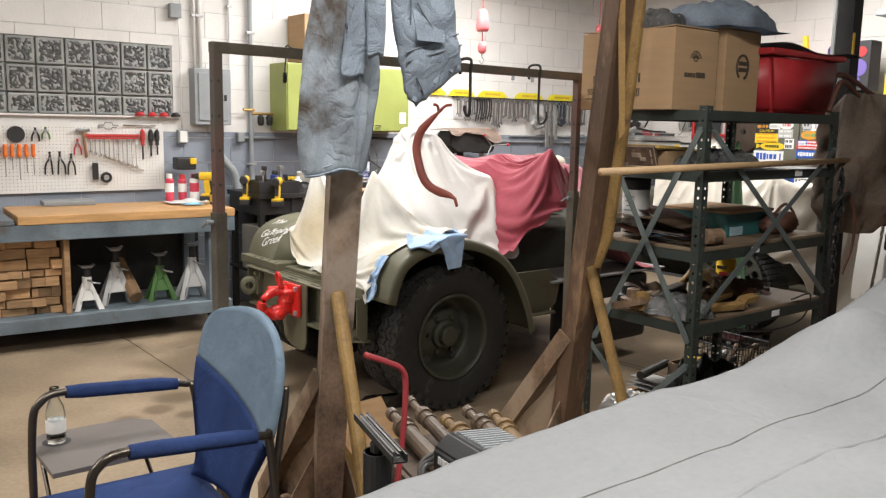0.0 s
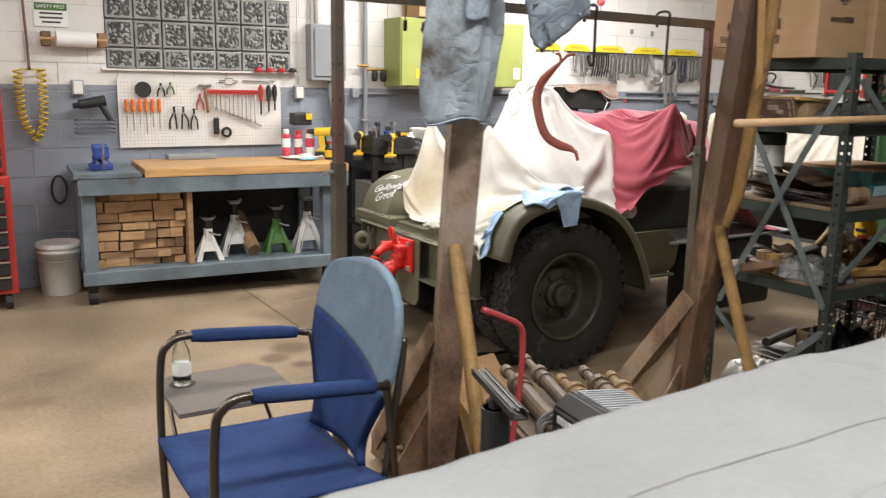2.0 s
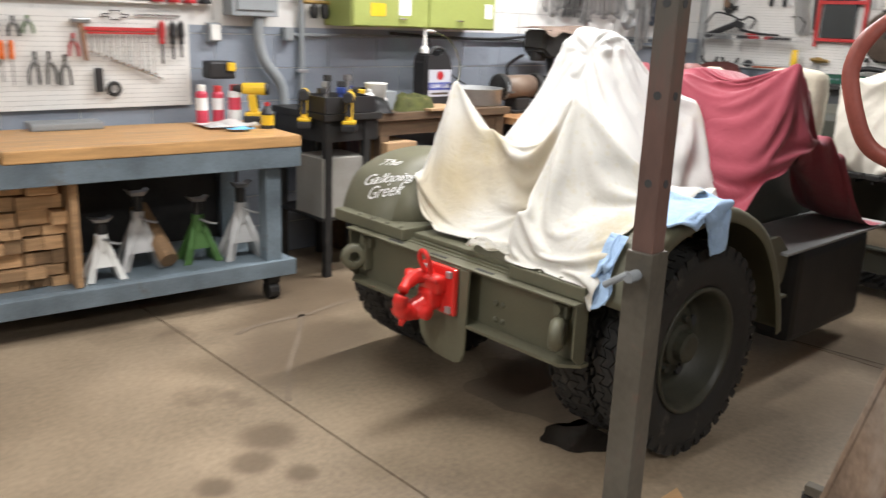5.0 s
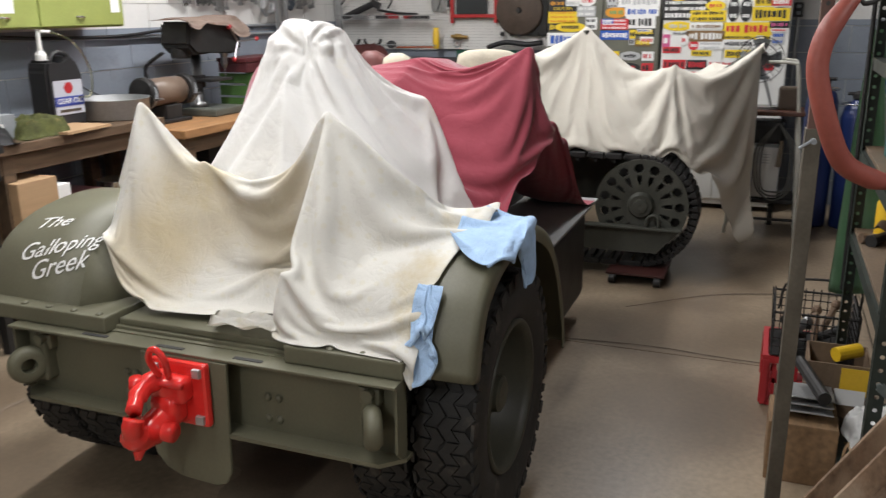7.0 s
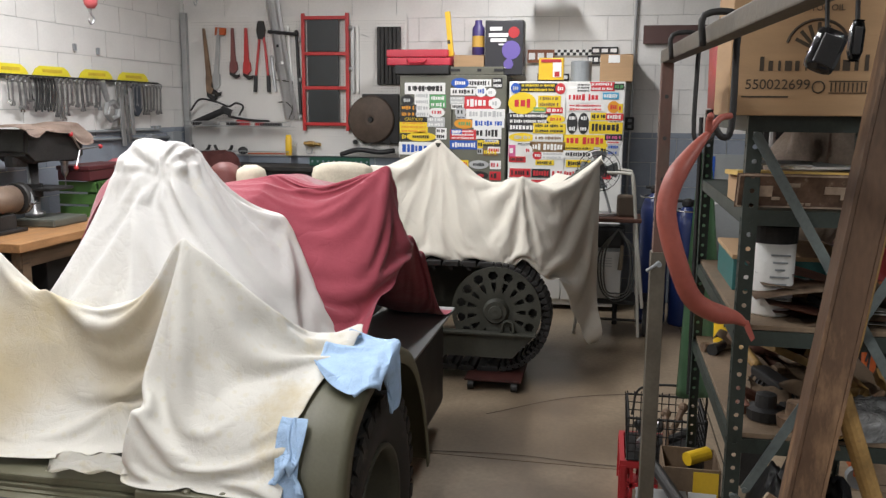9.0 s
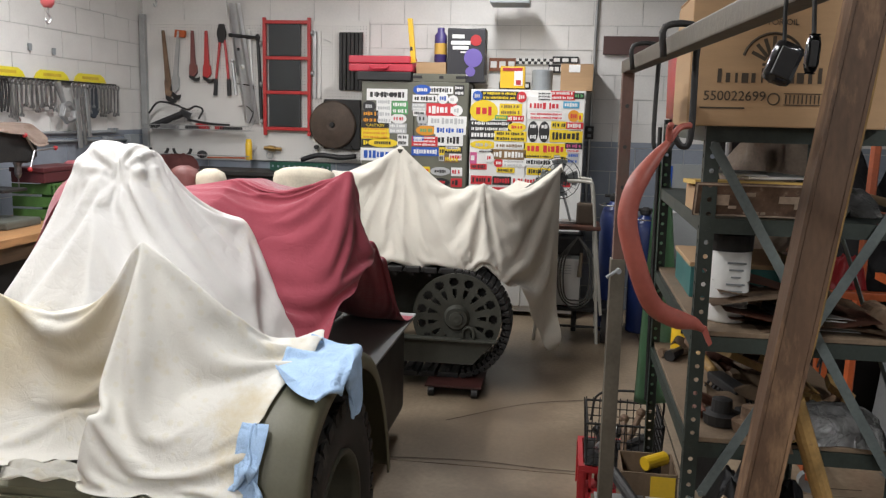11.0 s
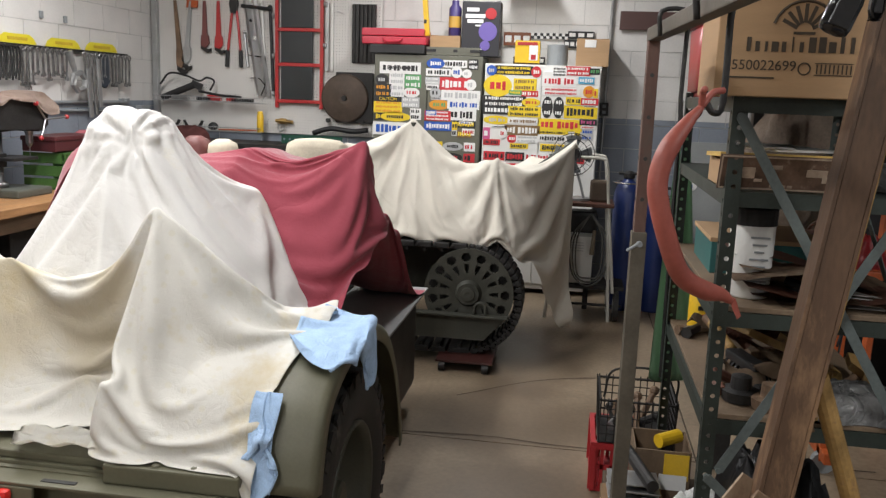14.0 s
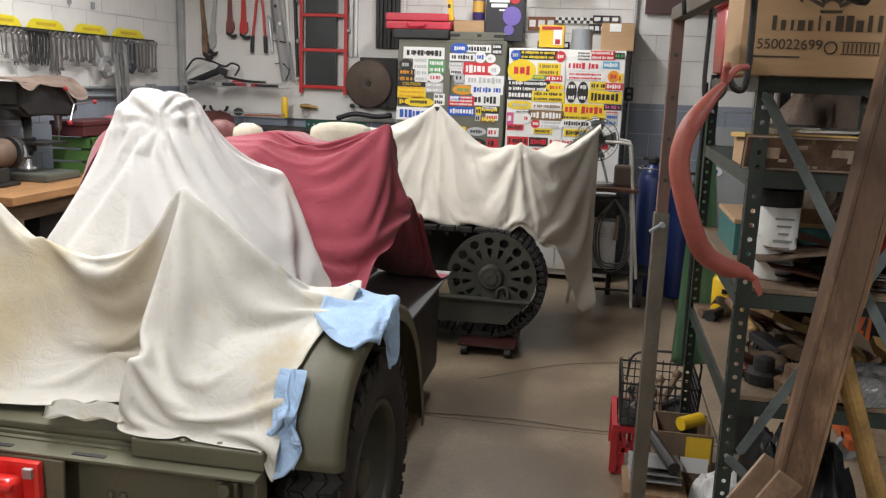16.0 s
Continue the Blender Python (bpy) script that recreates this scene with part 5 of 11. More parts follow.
wire_hook(0.605, 0.165, wide=-0.03, r=0.0065, j=0.02)
wire_hook(0.835, 0.19, wide=0.045, r=0.0055, j=0.03)
BLACK_GLOSS = mat("glossy black", (0.012, 0.012, 0.013), 0.12, var=0.1)
for t, z, tilt, size in ((0.197, 1.712, 0.35, (0.020, 0.030, 0.044)), (0.150, 1.715, 0.05, (0.008, 0.010, 0.036))):
    p = on_bar(t)
    bm = B()
    tube(bm, curve([(p.x, p.y - 0.02, 1.81), (p.x, p.y + 0.022, 1.82), (p.x + 0.004, p.y + 0.034, 1.78), (p.x, p.y + 0.034, z + size[2] / 2 - 0.004)]), 0.0022, 6)
    lampt = thing("hanging_lamp", "small glossy black work lamp hung by wire from rack bar", "lamp", (p.x, p.y + 0.034, z), group="lamps on the rack")
    part("wire", bm, BLACK_STEEL, lampt)
    bm = B()
    box(bm, (p.x, p.y + 0.034, z), size, Matrix.Rotation(tilt, 3, "X") @ Matrix.Rotation(0.2, 3, "Z"), bevel=0.009)
    part("case", bm, BLACK_GLOSS, lampt, smooth=True)
    bm = B()
    box(bm, (p.x - size[0] / 2 - 0.001, p.y + 0.034, z), (0.003, size[1] * 0.66, size[2] * 0.66), Matrix.Rotation(tilt, 3, "X") @ Matrix.Rotation(0.2, 3, "Z"), bevel=0.001)
    part("lens", bm, BLACK, lampt)
# red pipe bracket
bm = B()
pts = curve([(2.765, 3.43, 1.615), (2.745, 3.455, 1.585), (2.72, 3.485, 1.54), (2.71, 3.497, 1.495), (2.705, 3.492, 1.45), (2.71, 3.465, 1.37), (2.725, 3.44, 1.325), (2.75, 3.40, 1.30), (2.775, 3.365, 1.288), (2.785, 3.345, 1.275)], 5)
n = len(pts)
tube(bm, pts, [0.006 + 0.0115 * min(1, min(i / 9, (n - 1 - i) / 9)) for i in range(n)], 14)
bpy_red = mat("red oxide paint", (0.33, 0.085, 0.062), 0.5, var=0.2, scale=8)
rbk = thing("pipe_bracket", "curved red oxide painted pipe bracket hung on rack", "car part", (2.72, 3.45, 1.3))
part("bent_pipe", bm, bpy_red, rbk, smooth=True)
bm = B()
prism(bm, [(3.352, 1.285), (3.338, 1.28), (3.326, 1.25), (3.332, 1.243), (3.342, 1.262)], 2.782, 2.79, "x")
part("flattened_tip", bm, bpy_red, rbk)
bm = B()
for s in (-1, 1):
    tube(bm, curve([(2.765, 3.43, 1.615), (2.77 + s * 0.012, 3.42 - s * 0.01, 1.64), (2.77 + s * 0.03, 3.41 - s * 0.02, 1.645)]), 0.006, 7)
part("hook_end", bm, bpy_red, rbk, smooth=True)

# ---- A-frame hoist legs ----
RUST_PALE = mat("pale worn rusty steel", (0.25, 0.175, 0.12), 0.65, metal=0.05, var=0.6, scale=9, bump=0.45, second=(0.42, 0.34, 0.27), patch=0.40, patch_scale=3.2, stretch=(1, 1, 0.7))


def hoist_leg(name, base, top, pipe_top, pipe_foot, toe, label, paint=RUST):
    root = thing(name, label, "hoist", (base[0], base[1], 0), group="hoist legs")
    base, top = Vector(base), Vector(top)
    d = (top - base).normalized()
    rot = d.to_track_quat("Z", "Y").to_matrix()
    ln = (top - base).length
    for name, off, size in (("flange", (0, -0.036, 0), (0.10, 0.009, ln)), ("flange", (0, 0.036, 0), (0.10, 0.009, ln)), ("web", (0, 0, 0), (0.009, 0.062, ln)), ("cover_strip", (-0.045, 0, 0), (0.008, 0.062, ln))):
        bm = B()
        box(bm, (base + top) / 2 + rot @ Vector(off), size, rot, bevel=0.0015)
        part(name, bm, paint, root)
    bm = B()
    rod(bm, pipe_top, pipe_foot, 0.023, n=14)
    part("brace_pipe", bm, RUST_YELLOW, root)
    bm = B()
    k = base + (top - base) * 0.27
    toe = Vector(toe)
    rot = (k - toe).to_track_quat("Z", "Y").to_matrix()
    ln = (k - toe).length
    box(bm, (k + toe) / 2, (0.105, 0.012, ln), rot, bevel=0.002)
    part("toe_brace", bm, RUST, root)
    for e in (-1, 1):
        bm = B()
        box(bm, (k + toe) / 2 + rot @ Vector((e * 0.047, 0.036, 0)), (0.010, 0.06, ln), rot, bevel=0.002)
        part("brace_flange", bm, RUST, root)
    bm = B()
    m = (k + toe) / 2
    web = [k + Vector((0, 0, -0.10)), m + Vector((0, 0, -0.03)), toe + Vector((0, 0, 0.05)), base + Vector((0, 0, 0.08)), base + (k - base) * 0.5]
    a = [bm.verts.new(p + Vector((-0.004, 0, 0))) for p in web]
    b = [bm.verts.new(p + Vector((0.004, 0, 0))) for p in web]
    bm.faces.new(a)
    bm.faces.new(b[::-1])
    for i in range(5):
        bm.faces.new((a[i], b[i], b[(i + 1) % 5], a[(i + 1) % 5]))
    part("web_plate", bm, RUST, root)
    bm = B()
    prism(bm, [(base.y - 0.26, 0.03), (base.y + 0.30, 0.03), (base.y + 0.24, 0.08), (base.y + 0.03, 0.30), (base.y - 0.07, 0.34)], base.x + 0.05, base.x + 0.058, "x")
    part("gusset", bm, RUST, root)
    for s in (-1, 1):
        bm = B()
        prism(bm, [(base.x + s * 0.05, 0.05), (base.x + s * 0.27, 0.05), (base.x + s * 0.26, 0.09), (base.x + s * 0.04, 0.42)], base.y - 0.045, base.y - 0.037, "y")
        part("side_gusset", bm, RUST_YELLOW if s > 0 else RUST, root)
    bm = B()
    box(bm, (base.x, base.y - 0.02, 0.045), (0.62, 0.20, 0.010), bevel=0.002)
    for s in (-1, 1):
        box(bm, (base.x, base.y - 0.02 + s * 0.10, 0.075), (0.62, 0.008, 0.07), bevel=0.002)
    part("foot_tray", bm, RUST_YELLOW, root)
    bm = B()
    lo, hi = min(pipe_foot[1], base.y) - 0.1, max(toe.y, base.y) + 0.05
    box(bm, (base.x, (lo + hi) / 2, 0.035), (0.14, hi - lo, 0.012))
    box(bm, (base.x - 0.066, (lo + hi) / 2, 0.075), (0.01, hi - lo, 0.08))
    box(bm, (base.x + 0.066, (lo + hi) / 2, 0.075), (0.01, hi - lo, 0.08))
    box(bm, ((base.x + toe.x) / 2, toe.y, 0.03), (abs(base.x - toe.x) + 0.1, 0.1, 0.012))
    part("base_channel", bm, RUST, root)
    for y in (lo + 0.12, hi - 0.12):
        bm = B()
        rod(bm, (base.x - 0.03, y, 0.016), (base.x + 0.03, y, 0.016), 0.016)
        part("roller", bm, BLACK_STEEL, root)
    return root


hoist_leg("hoist_leg", (2.185, 3.34, 0.03), (1.939, 2.70, 2.45), (2.06, 3.04, 1.02), (1.87, 2.44, 0.06), (2.16, 3.70, 0.06), "rusty brown steel hoist leg with yellow pipe brace", RUST_PALE)
right = hoist_leg("hoist_leg", (3.285, 3.19, 0.03), (3.265, 2.90, 2.45), (3.265, 3.04, 1.0), (3.29, 2.70, 0.06), (3.20, 3.52, 0.06), "rusty brown steel hoist leg with worn yellow paint", RUST_DARK)
bm = B()
prism(bm, [(2.86, 1.55), (2.885, 1.52), (2.955, 2.45), (2.915, 2.45)], 3.222, 3.226, "x")
tube(bm, [(3.325, 2.865, 2.5), (3.328, 2.94, 1.72), (3.325, 3.015, 1.12), (3.30, 3.05, 1.0)], 0.028, 12)
part("worn_yellow_tube", bm, RUST_YELLOW, right)

# ---- folding chair ----
def chair():
    c = thing("folding_chair", "navy canvas folding chair with slate-blue headrest and side table", "chair", (1.45, 2.97, 0))
    yl, yr = 3.28, 2.72
    for y in (yl, yr):
        s = 1 if y == yl else -1
        bm = B()
        tube(bm, curve([(1.20, y, 0.02), (1.185, y, 0.4), (1.19, y, 0.68), (1.215, y, 0.755), (1.29, y, 0.775), (1.55, y, 0.745), (1.64, y, 0.735), (1.665, y - s * 0.02, 0.70), (1.70, y - s * 0.02, 0.35), (1.74, y - s * 0.02, 0.02)], 5), 0.012, 10)
        part("arm_frame", bm, TUBE_DARK, c, smooth=True)
        bm = B()
        tube(bm, [(1.285, y, 0.773), (1.33, y, 0.769), (1.56, y, 0.747), (1.615, y, 0.739)], [0.018, 0.021, 0.021, 0.018], 14)
        part("armrest", bm, NAVY, c, smooth=True)
        bm = B()
        tube(bm, curve([(1.66, y - s * 0.03, 0.44), (1.70, y - s * 0.03, 0.70), (1.722, y - s * 0.045, 0.78), (1.735, y - s * 0.06, 0.84)], 5), 0.011, 10)
        part("back_tube", bm, TUBE_DARK, c, smooth=True)
        bm = B()
        tube(bm, [(1.18, y - s * 0.01, 0.10), (1.64, y - s * 0.01, 0.43)], 0.009, 8)
        tube(bm, [(1.20, y - s * 0.01, 0.43), (1.70, y - s * 0.01, 0.12)], 0.009, 8)
        part("side_strut", bm, TUBE_DARK, c, smooth=True)
    for x, za, zb in ((1.24, 0.42, 0.06), (1.66, 0.06, 0.42)):
        bm = B()
        rod(bm, (x, yl, za), (x, yr, zb), 0.009, n=8)
        part("cross_strut", bm, TUBE_DARK, c)
    bm = sheet(lambda u, v: (1.17 + 0.49 * u, yr + 0.01 + (yl - yr - 0.02) * v, 0.455 - 0.035 * math.sin(math.pi * v) * (0.5 + 0.5 * u) + 0.01 * (1 - u)), 12, 14)
    ob = part("seat", bm, NAVY, c, smooth=True)
    ob.modifiers.new("t", "SOLIDIFY").thickness = 0.012

    def back(u, v):
        z = 0.47 + 0.515 * v
        half = 0.27 if v < 0.5 else 0.27 - 0.075 * ((v - 0.5) / 0.5) ** 5
        waist = 1 - 0.36 * math.exp(-((v - 0.10) / 0.26) ** 2)
        y = (yl + yr) / 2 + (2 * u - 1) * half * waist
        crown = 0.03 * (1 - (2 * u - 1) ** 2) * max(0, v - 0.6) / 0.4
        return (1.635 + 0.09 * v + 0.03 * math.sin(math.pi * u), y, z + crown)
    for name, m in (("back_lower", NAVY), ("headrest", SLATE)):
        def piece(u, v, upper=(m is SLATE)):
            cut = 0.42 + 0.26 * u
            x, y, z = back(u, cut + (1 - cut) * v if upper else cut * v)
            return (x + (0.003 if upper else 0), y, z)
        ob = part(name, sheet(piece, 20, 14), m, c, "slate-blue canvas headrest" if m is SLATE else "", smooth=True)
        ob.modifiers.new("t", "SOLIDIFY").thickness = 0.022
    bm = B()
    pts = [(1.245, 3.31), (1.60, 3.31), (1.64, 3.35), (1.64, 3.60), (1.58, 3.66), (1.30, 3.67), (1.245, 3.62)]
    prism(bm, pts, 0.505, 0.52, "z")
    part("side_table", bm, mat("grey-brown laminate", (0.13, 0.115, 0.105), 0.5, var=0.1), c)
    bm = B()
    lathe(bm, (1.32, 3.57, 0.5205), [(0.042, 0), (0.044, 0.001)], 20)
    part("cup_hole", bm, HOLE, c)
    bm = B()
    tube(bm, [(1.25, 3.30, 0.30), (1.27, 3.58, 0.505)], 0.007, 8)
    part("table_strut", bm, TUBE_DARK, c)
    bm = B()
    tube(bm, [(1.58, 3.30, 0.30), (1.58, 3.6, 0.505)], 0.007, 8)
    part("table_strut", bm, TUBE_DARK, c)


chair()
bot = thing("glass_bottle", "clear glass soda bottle with paper label on side table", "bottle", (1.32, 3.57, 0.52))
bm = B()
lathe(bm, (1.32, 3.57, 0.522), [(0.028, 0), (0.030, 0.01), (0.030, 0.095), (0.026, 0.12), (0.014, 0.148), (0.013, 0.17), (0.0145, 0.173), (0.0145, 0.183), (0.011, 0.183), (0.010, 0.148), (0.023, 0.118), (0.027, 0.095), (0.027, 0.012), (0.001, 0.010)], 24)
part("body", bm, glass("bottle glass", (0.95, 0.98, 0.97)), bot, smooth=True)
bm = B()
lathe(bm, (1.32, 3.57, 0.522), [(0.0305, 0.035), (0.0307, 0.036), (0.0307, 0.075), (0.0305, 0.076)], 24)
part("label_band", bm, PAPER, bot, smooth=True)


# ---- covered car ----
def cover(u, v):
    """Height of the cloth over the car's bonnet, windscreen and roof, falling to a skirt all round."""
    x, y = 0.92 + 4.8 * u, -0.25 + 2.30 * v
    return x, y


def cover_z(x, y):
    def ss(a, b, t):
        t = min(1, max(0, (t - a) / (b - a)))
        return t * t * (3 - 2 * t)
    hood = 0.955 + 0.045 * ss(1.0, 2.2, x)
    body = hood + (0.46) * ss(2.35, 4.7, x) - 0.35 * ss(4.9, 5.6, x)
    crown = 1 - 0.012 * ((y - 0.87) / 0.9) ** 2
    z = body * crown
    mirror = 0.10 * math.exp(-((x - 2.75) / 0.16) ** 2 - ((y - 1.72) / 0.12) ** 2)
    fold = 0.010 * noise.noise(Vector((x * 1.3, y * 4.2, 0.0))) + 0.008 * noise.noise(Vector((x * 5 + y * 3, y * 6 - x * 2, 4.0))) + 0.004 * noise.noise(Vector((x * 14, y * 14, 8)))
    edge = max(0.0, 1 - ss(0.0, 0.13, 2.0 - y)) , max(0.0, 1 - ss(0.0, 0.16, y + 0.12)), max(0.0, 1 - ss(0.0, 0.16, x - 0.95))
    drop = max(edge)
    return (z + mirror + fold) * (1 - drop) + (0.0 + 0.02 * noise.noise(Vector((x * 6, y * 6, 2)))) * drop


bm = sheet(lambda u, v: (cover(u, v)[0], cover(u, v)[1], cover_z(*cover(u, v))), 260, 130)
car = solid("covered_car", bm, COVER_GREY, "car under a light grey cloth cover", "car", smooth=True)
bm = B()
tube(bm, [(x, 0.98 + 0.30 * (x - 1.0) / 4 + 0.012 * noise.noise(Vector((x * 3, 0, 1))), cover_z(x, 0.98 + 0.30 * (x - 1.0) / 4) + 0.001) for x in np.arange(1.15, 5.0, 0.06)], 0.0014, 5)
part("seam", bm, mat("grey thread", (0.16, 0.16, 0.16), 0.9), car)
bm = B()
tube(bm, [(x, 1.60 + 0.03 * math.cos((x - 1.0) * 1.6) + 0.006 * math.sin(9 * x), cover_z(x, 1.60 + 0.03 * math.cos((x - 1.0) * 1.6)) + 0.0005) for x in [1.14 + 0.05 * k for k in range(76)]], 0.0017, 5)
part("seam", bm, mat("dark seam thread", (0.17, 0.17, 0.17), 0.9), car)
for k in range(5):
    bm = B()
    y0 = 0.2 + 0.3 * k
    tube(bm, [(x, y0 + 0.05 * math.sin(2.1 * x + k), cover_z(x, y0 + 0.05 * math.sin(2.1 * x + k)) - 0.003) for x in [1.3 + 0.06 * i for i in range(30 + 6 * k)]], 0.006, 6)
    part("crease", bm, COVER_GREY, car, smooth=True)


def lettering(text, size, m, material, parent, depth=0.0006, shear=0.0, name="lettering"):
    """Writing as a thin mesh; m places it, with its baseline along x and its top along y."""
    cu = bpy.data.curves.new(name, "FONT")
    cu.body, cu.size, cu.extrude, cu.shear = text, size, depth, shear
    cu.align_x, cu.align_y = "CENTER", "CENTER"
    tmp = bpy.data.objects.new(name, cu)
    scene.collection.objects.link(tmp)
    bpy.context.view_layer.update()
    me = bpy.data.meshes.new_from_object(tmp.evaluated_get(bpy.context.evaluated_depsgraph_get()))
    bpy.data.objects.remove(tmp)
    me.transform(m)
    me.materials.clear()
    me.materials.append(material)
    ob = new(name, me)
    root = Vector((0, 0, 0))
    q = parent
    while q is not None:
        root += Vector(q.location)
        q = q.parent
    ob.parent = parent
    ob.location = -root
    return ob


FACE_NORTH = Matrix.Rotation(math.pi / 2, 4, "X")                                   # read by someone who looks along +y
FACE_EAST = Matrix.Rotation(-math.pi / 2, 4, "Z") @ Matrix.Rotation(math.pi / 2, 4, "X")  # read by someone who looks along +x
INK = mat("black ink", (0.03, 0.028, 0.026), 0.7)
BROWN_INK = mat("brown print", (0.06, 0.04, 0.03), 0.8)

# name painted on the left mudguard
for txt, run, yy, size in (("The", 0.325, 5.708, 0.078), ("Galloping", 0.232, 5.612, 0.078), ("Greek", 0.166, 5.592, 0.084)):
    m = Matrix.Rotation(0.30, 4, "Z")
    name_mesh = lettering(txt, size, m, PAPER, truck, 0.0006, 0.45, "painted_name")
    for v in name_mesh.data.vertices:
        p, n = guard_at(run + v.co.y)
        q = p + n * (0.0055 + v.co.z)
        v.co = (q.x, yy - v.co.x, q.z)

# ---- things on and under the long bench ----
standing = set(scene.objects)


def jack_stand(x, y, z, h, w, material, label):
    j = thing("jack_stand", label, "jack stand", (x, y, z), group="jack stands")
    for s in (-1, 1):
        bm = B()
        o = [(x - w / 2, z), (x - w / 2 + 0.035, z), (x - w * 0.27, z + h * 0.22), (x + w * 0.27, z + h * 0.22), (x + w / 2 - 0.035, z), (x + w / 2, z), (x + w * 0.13, z + h * 0.66), (x - w * 0.13, z + h * 0.66)]
        yy = y + s * w * 0.30
        prism(bm, o, yy - 0.003, yy + 0.003, "y")
        bmesh.ops.rotate(bm, cent=(x, yy, z), matrix=Matrix.Rotation(s * 0.28, 3, "X"), verts=bm.verts)
        part("side_plate", bm, material, j)
    for s in (-1, 1):
        bm = B()
        o = [(y - w * 0.32, z), (y + w * 0.32, z), (y + w * 0.1, z + h * 0.64), (y - w * 0.1, z + h * 0.64)]
        prism(bm, o, x + s * w * 0.33 - 0.003, x + s * w * 0.33 + 0.003, "x")
        bmesh.ops.rotate(bm, cent=(x + s * w * 0.33, y, z), matrix=Matrix.Rotation(-s * 0.30, 3, "Y"), verts=bm.verts)
        part("end_plate", bm, material, j)
    bm = B()
    rod(bm, (x, y, z + h * 0.45), (x, y, z + h * 0.72), 0.032, n=14)
    part("collar", bm, material, j)
    bm = B()
    rod(bm, (x, y, z + h * 0.5), (x, y, z + h * 0.93), 0.022, n=12)
    for k in range(6):
        box(bm, (x + 0.022, y, z + h * (0.72 + 0.03 * k)), (0.012, 0.03, h * 0.015))
    part("ratchet_post", bm, BLACK_STEEL, j)
    bm = B()
    prism(bm, [(x - 0.055, z + h), (x - 0.03, z + h * 0.92), (x + 0.03, z + h * 0.92), (x + 0.055, z + h), (x + 0.03, z + h * 0.965), (x - 0.03, z + h * 0.965)], y - 0.03, y + 0.03, "y")
    part("saddle", bm, TOOL_STEEL, j)
    bm = B()
    tube(bm, curve([(x, y - 0.03, z + h * 0.66), (x + 0.03, y - 0.07, z + h * 0.62), (x + 0.07, y - 0.09, z + h * 0.6)], 4), 0.007, 8)
    part("handle", bm, TOOL_STEEL, j)


SILVER = mat("silver paint", (0.50, 0.50, 0.49), 0.45, metal=0.3, var=0.15)
jack_stand(2.33, 6.84, 0.232, 0.32, 0.20, WHITE_PLASTIC, "small white steel jack stand under bench")
jack_stand(2.55, 6.95, 0.232, 0.42, 0.25, SILVER, "large silver-grey steel jack stand under bench")
jack_stand(2.86, 6.92, 0.232, 0.36, 0.22, GREEN_PAINT, "green steel jack stand with yellow sticker under bench")
jack_stand(3.09, 6.88, 0.232, 0.43, 0.25, SILVER, "large silver steel jack stand under bench")
bm = B()
rod(bm, (2.66, 6.82, 0.285), (2.62, 7.15, 0.50), 0.05, n=9)
solid("round_log", bm, LUMBER, "short round piece of timber leaning under bench", "wood")
box_bm = B()
box(box_bm, (2.19, 6.98, 0.50), (0.035, 0.5, 0.53))
solid("divider_board", box_bm, LUMBER, "upright wooden board beside offcuts", "wood")
rng = random.Random(4)
z = 0.232
row = 0
while z < 0.74:
    h = rng.uniform(0.05, 0.085)
    x = 1.585
    while x < 2.13:
        w = rng.choice([0.045, 0.09, 0.09, 0.14, 0.16])
        w = min(w, 2.165 - x)
        if w < 0.03:
            break
        hh = h * rng.uniform(0.8, 0.98)
        d = rng.uniform(0.22, 0.4)
        bm = B()
        box(bm, (x + w / 2, 6.79 + d / 2 + rng.uniform(0, 0.06), z + hh / 2), (w - 0.004, d, hh), Matrix.Rotation(rng.uniform(-0.04, 0.04), 3, "Z"), bevel=0.002)
        tagged(new("wood_offcut", finish("wood_offcut", bm, LUMBER)), "cut lumber offcut stacked under bench", "wood", "wood offcuts")
        x += w
    z += h
    row += 1

bk = thing("bucket", "white plastic pail with wire handle on floor", "bucket", (1.35, 7.2, 0))
bm = B()
lathe(bm, (1.35, 7.2, 0), [(0.128, 0.0), (0.13, 0.005), (0.145, 0.30), (0.152, 0.30), (0.152, 0.315), (0.147, 0.32), (0.148, 0.335), (0.154, 0.335), (0.154, 0.35), (0.149, 0.352), (0.15, 0.37), (0.142, 0.37), (0.125, 0.01), (0.001, 0.01)], 32)
part("pail", bm, WHITE_PLASTIC, bk, smooth=True)
bm = B()
tube(bm, curve([(1.20, 7.2, 0.33), (1.22, 7.08, 0.27), (1.35, 7.03, 0.25), (1.48, 7.08, 0.27), (1.50, 7.2, 0.33)], 6), 0.003, 6)
part("handle", bm, GALV, bk)

vs = thing("bench_vise", "blue cast iron bench vise on bench end", "vise", (1.64, 6.9, 0.905))
bm = B()
box(bm, (1.64, 6.93, 0.925), (0.15, 0.15, 0.04), bevel=0.01)
lathe(bm, (1.64, 6.93, 0.94), [(0.06, 0), (0.05, 0.03), (0.055, 0.06)], 20)
box(bm, (1.64, 6.90, 1.01), (0.09, 0.18, 0.06), bevel=0.015)
box(bm, (1.64, 6.93, 1.05), (0.10, 0.04, 0.06), bevel=0.01)
box(bm, (1.64, 6.82, 1.03), (0.10, 0.04, 0.09), bevel=0.012)
part("body", bm, BLUE, vs)
bm = B()
rod(bm, (1.64, 6.80, 1.0), (1.64, 6.70, 1.0), 0.013)
rod(bm, (1.64, 6.71, 0.90), (1.64, 6.71, 1.10), 0.006)
part("screw", bm, CHROME, vs)
tr = B()
box(tr, (2.32, 7.33, 0.945), (0.36, 0.16, 0.04), bevel=0.01)
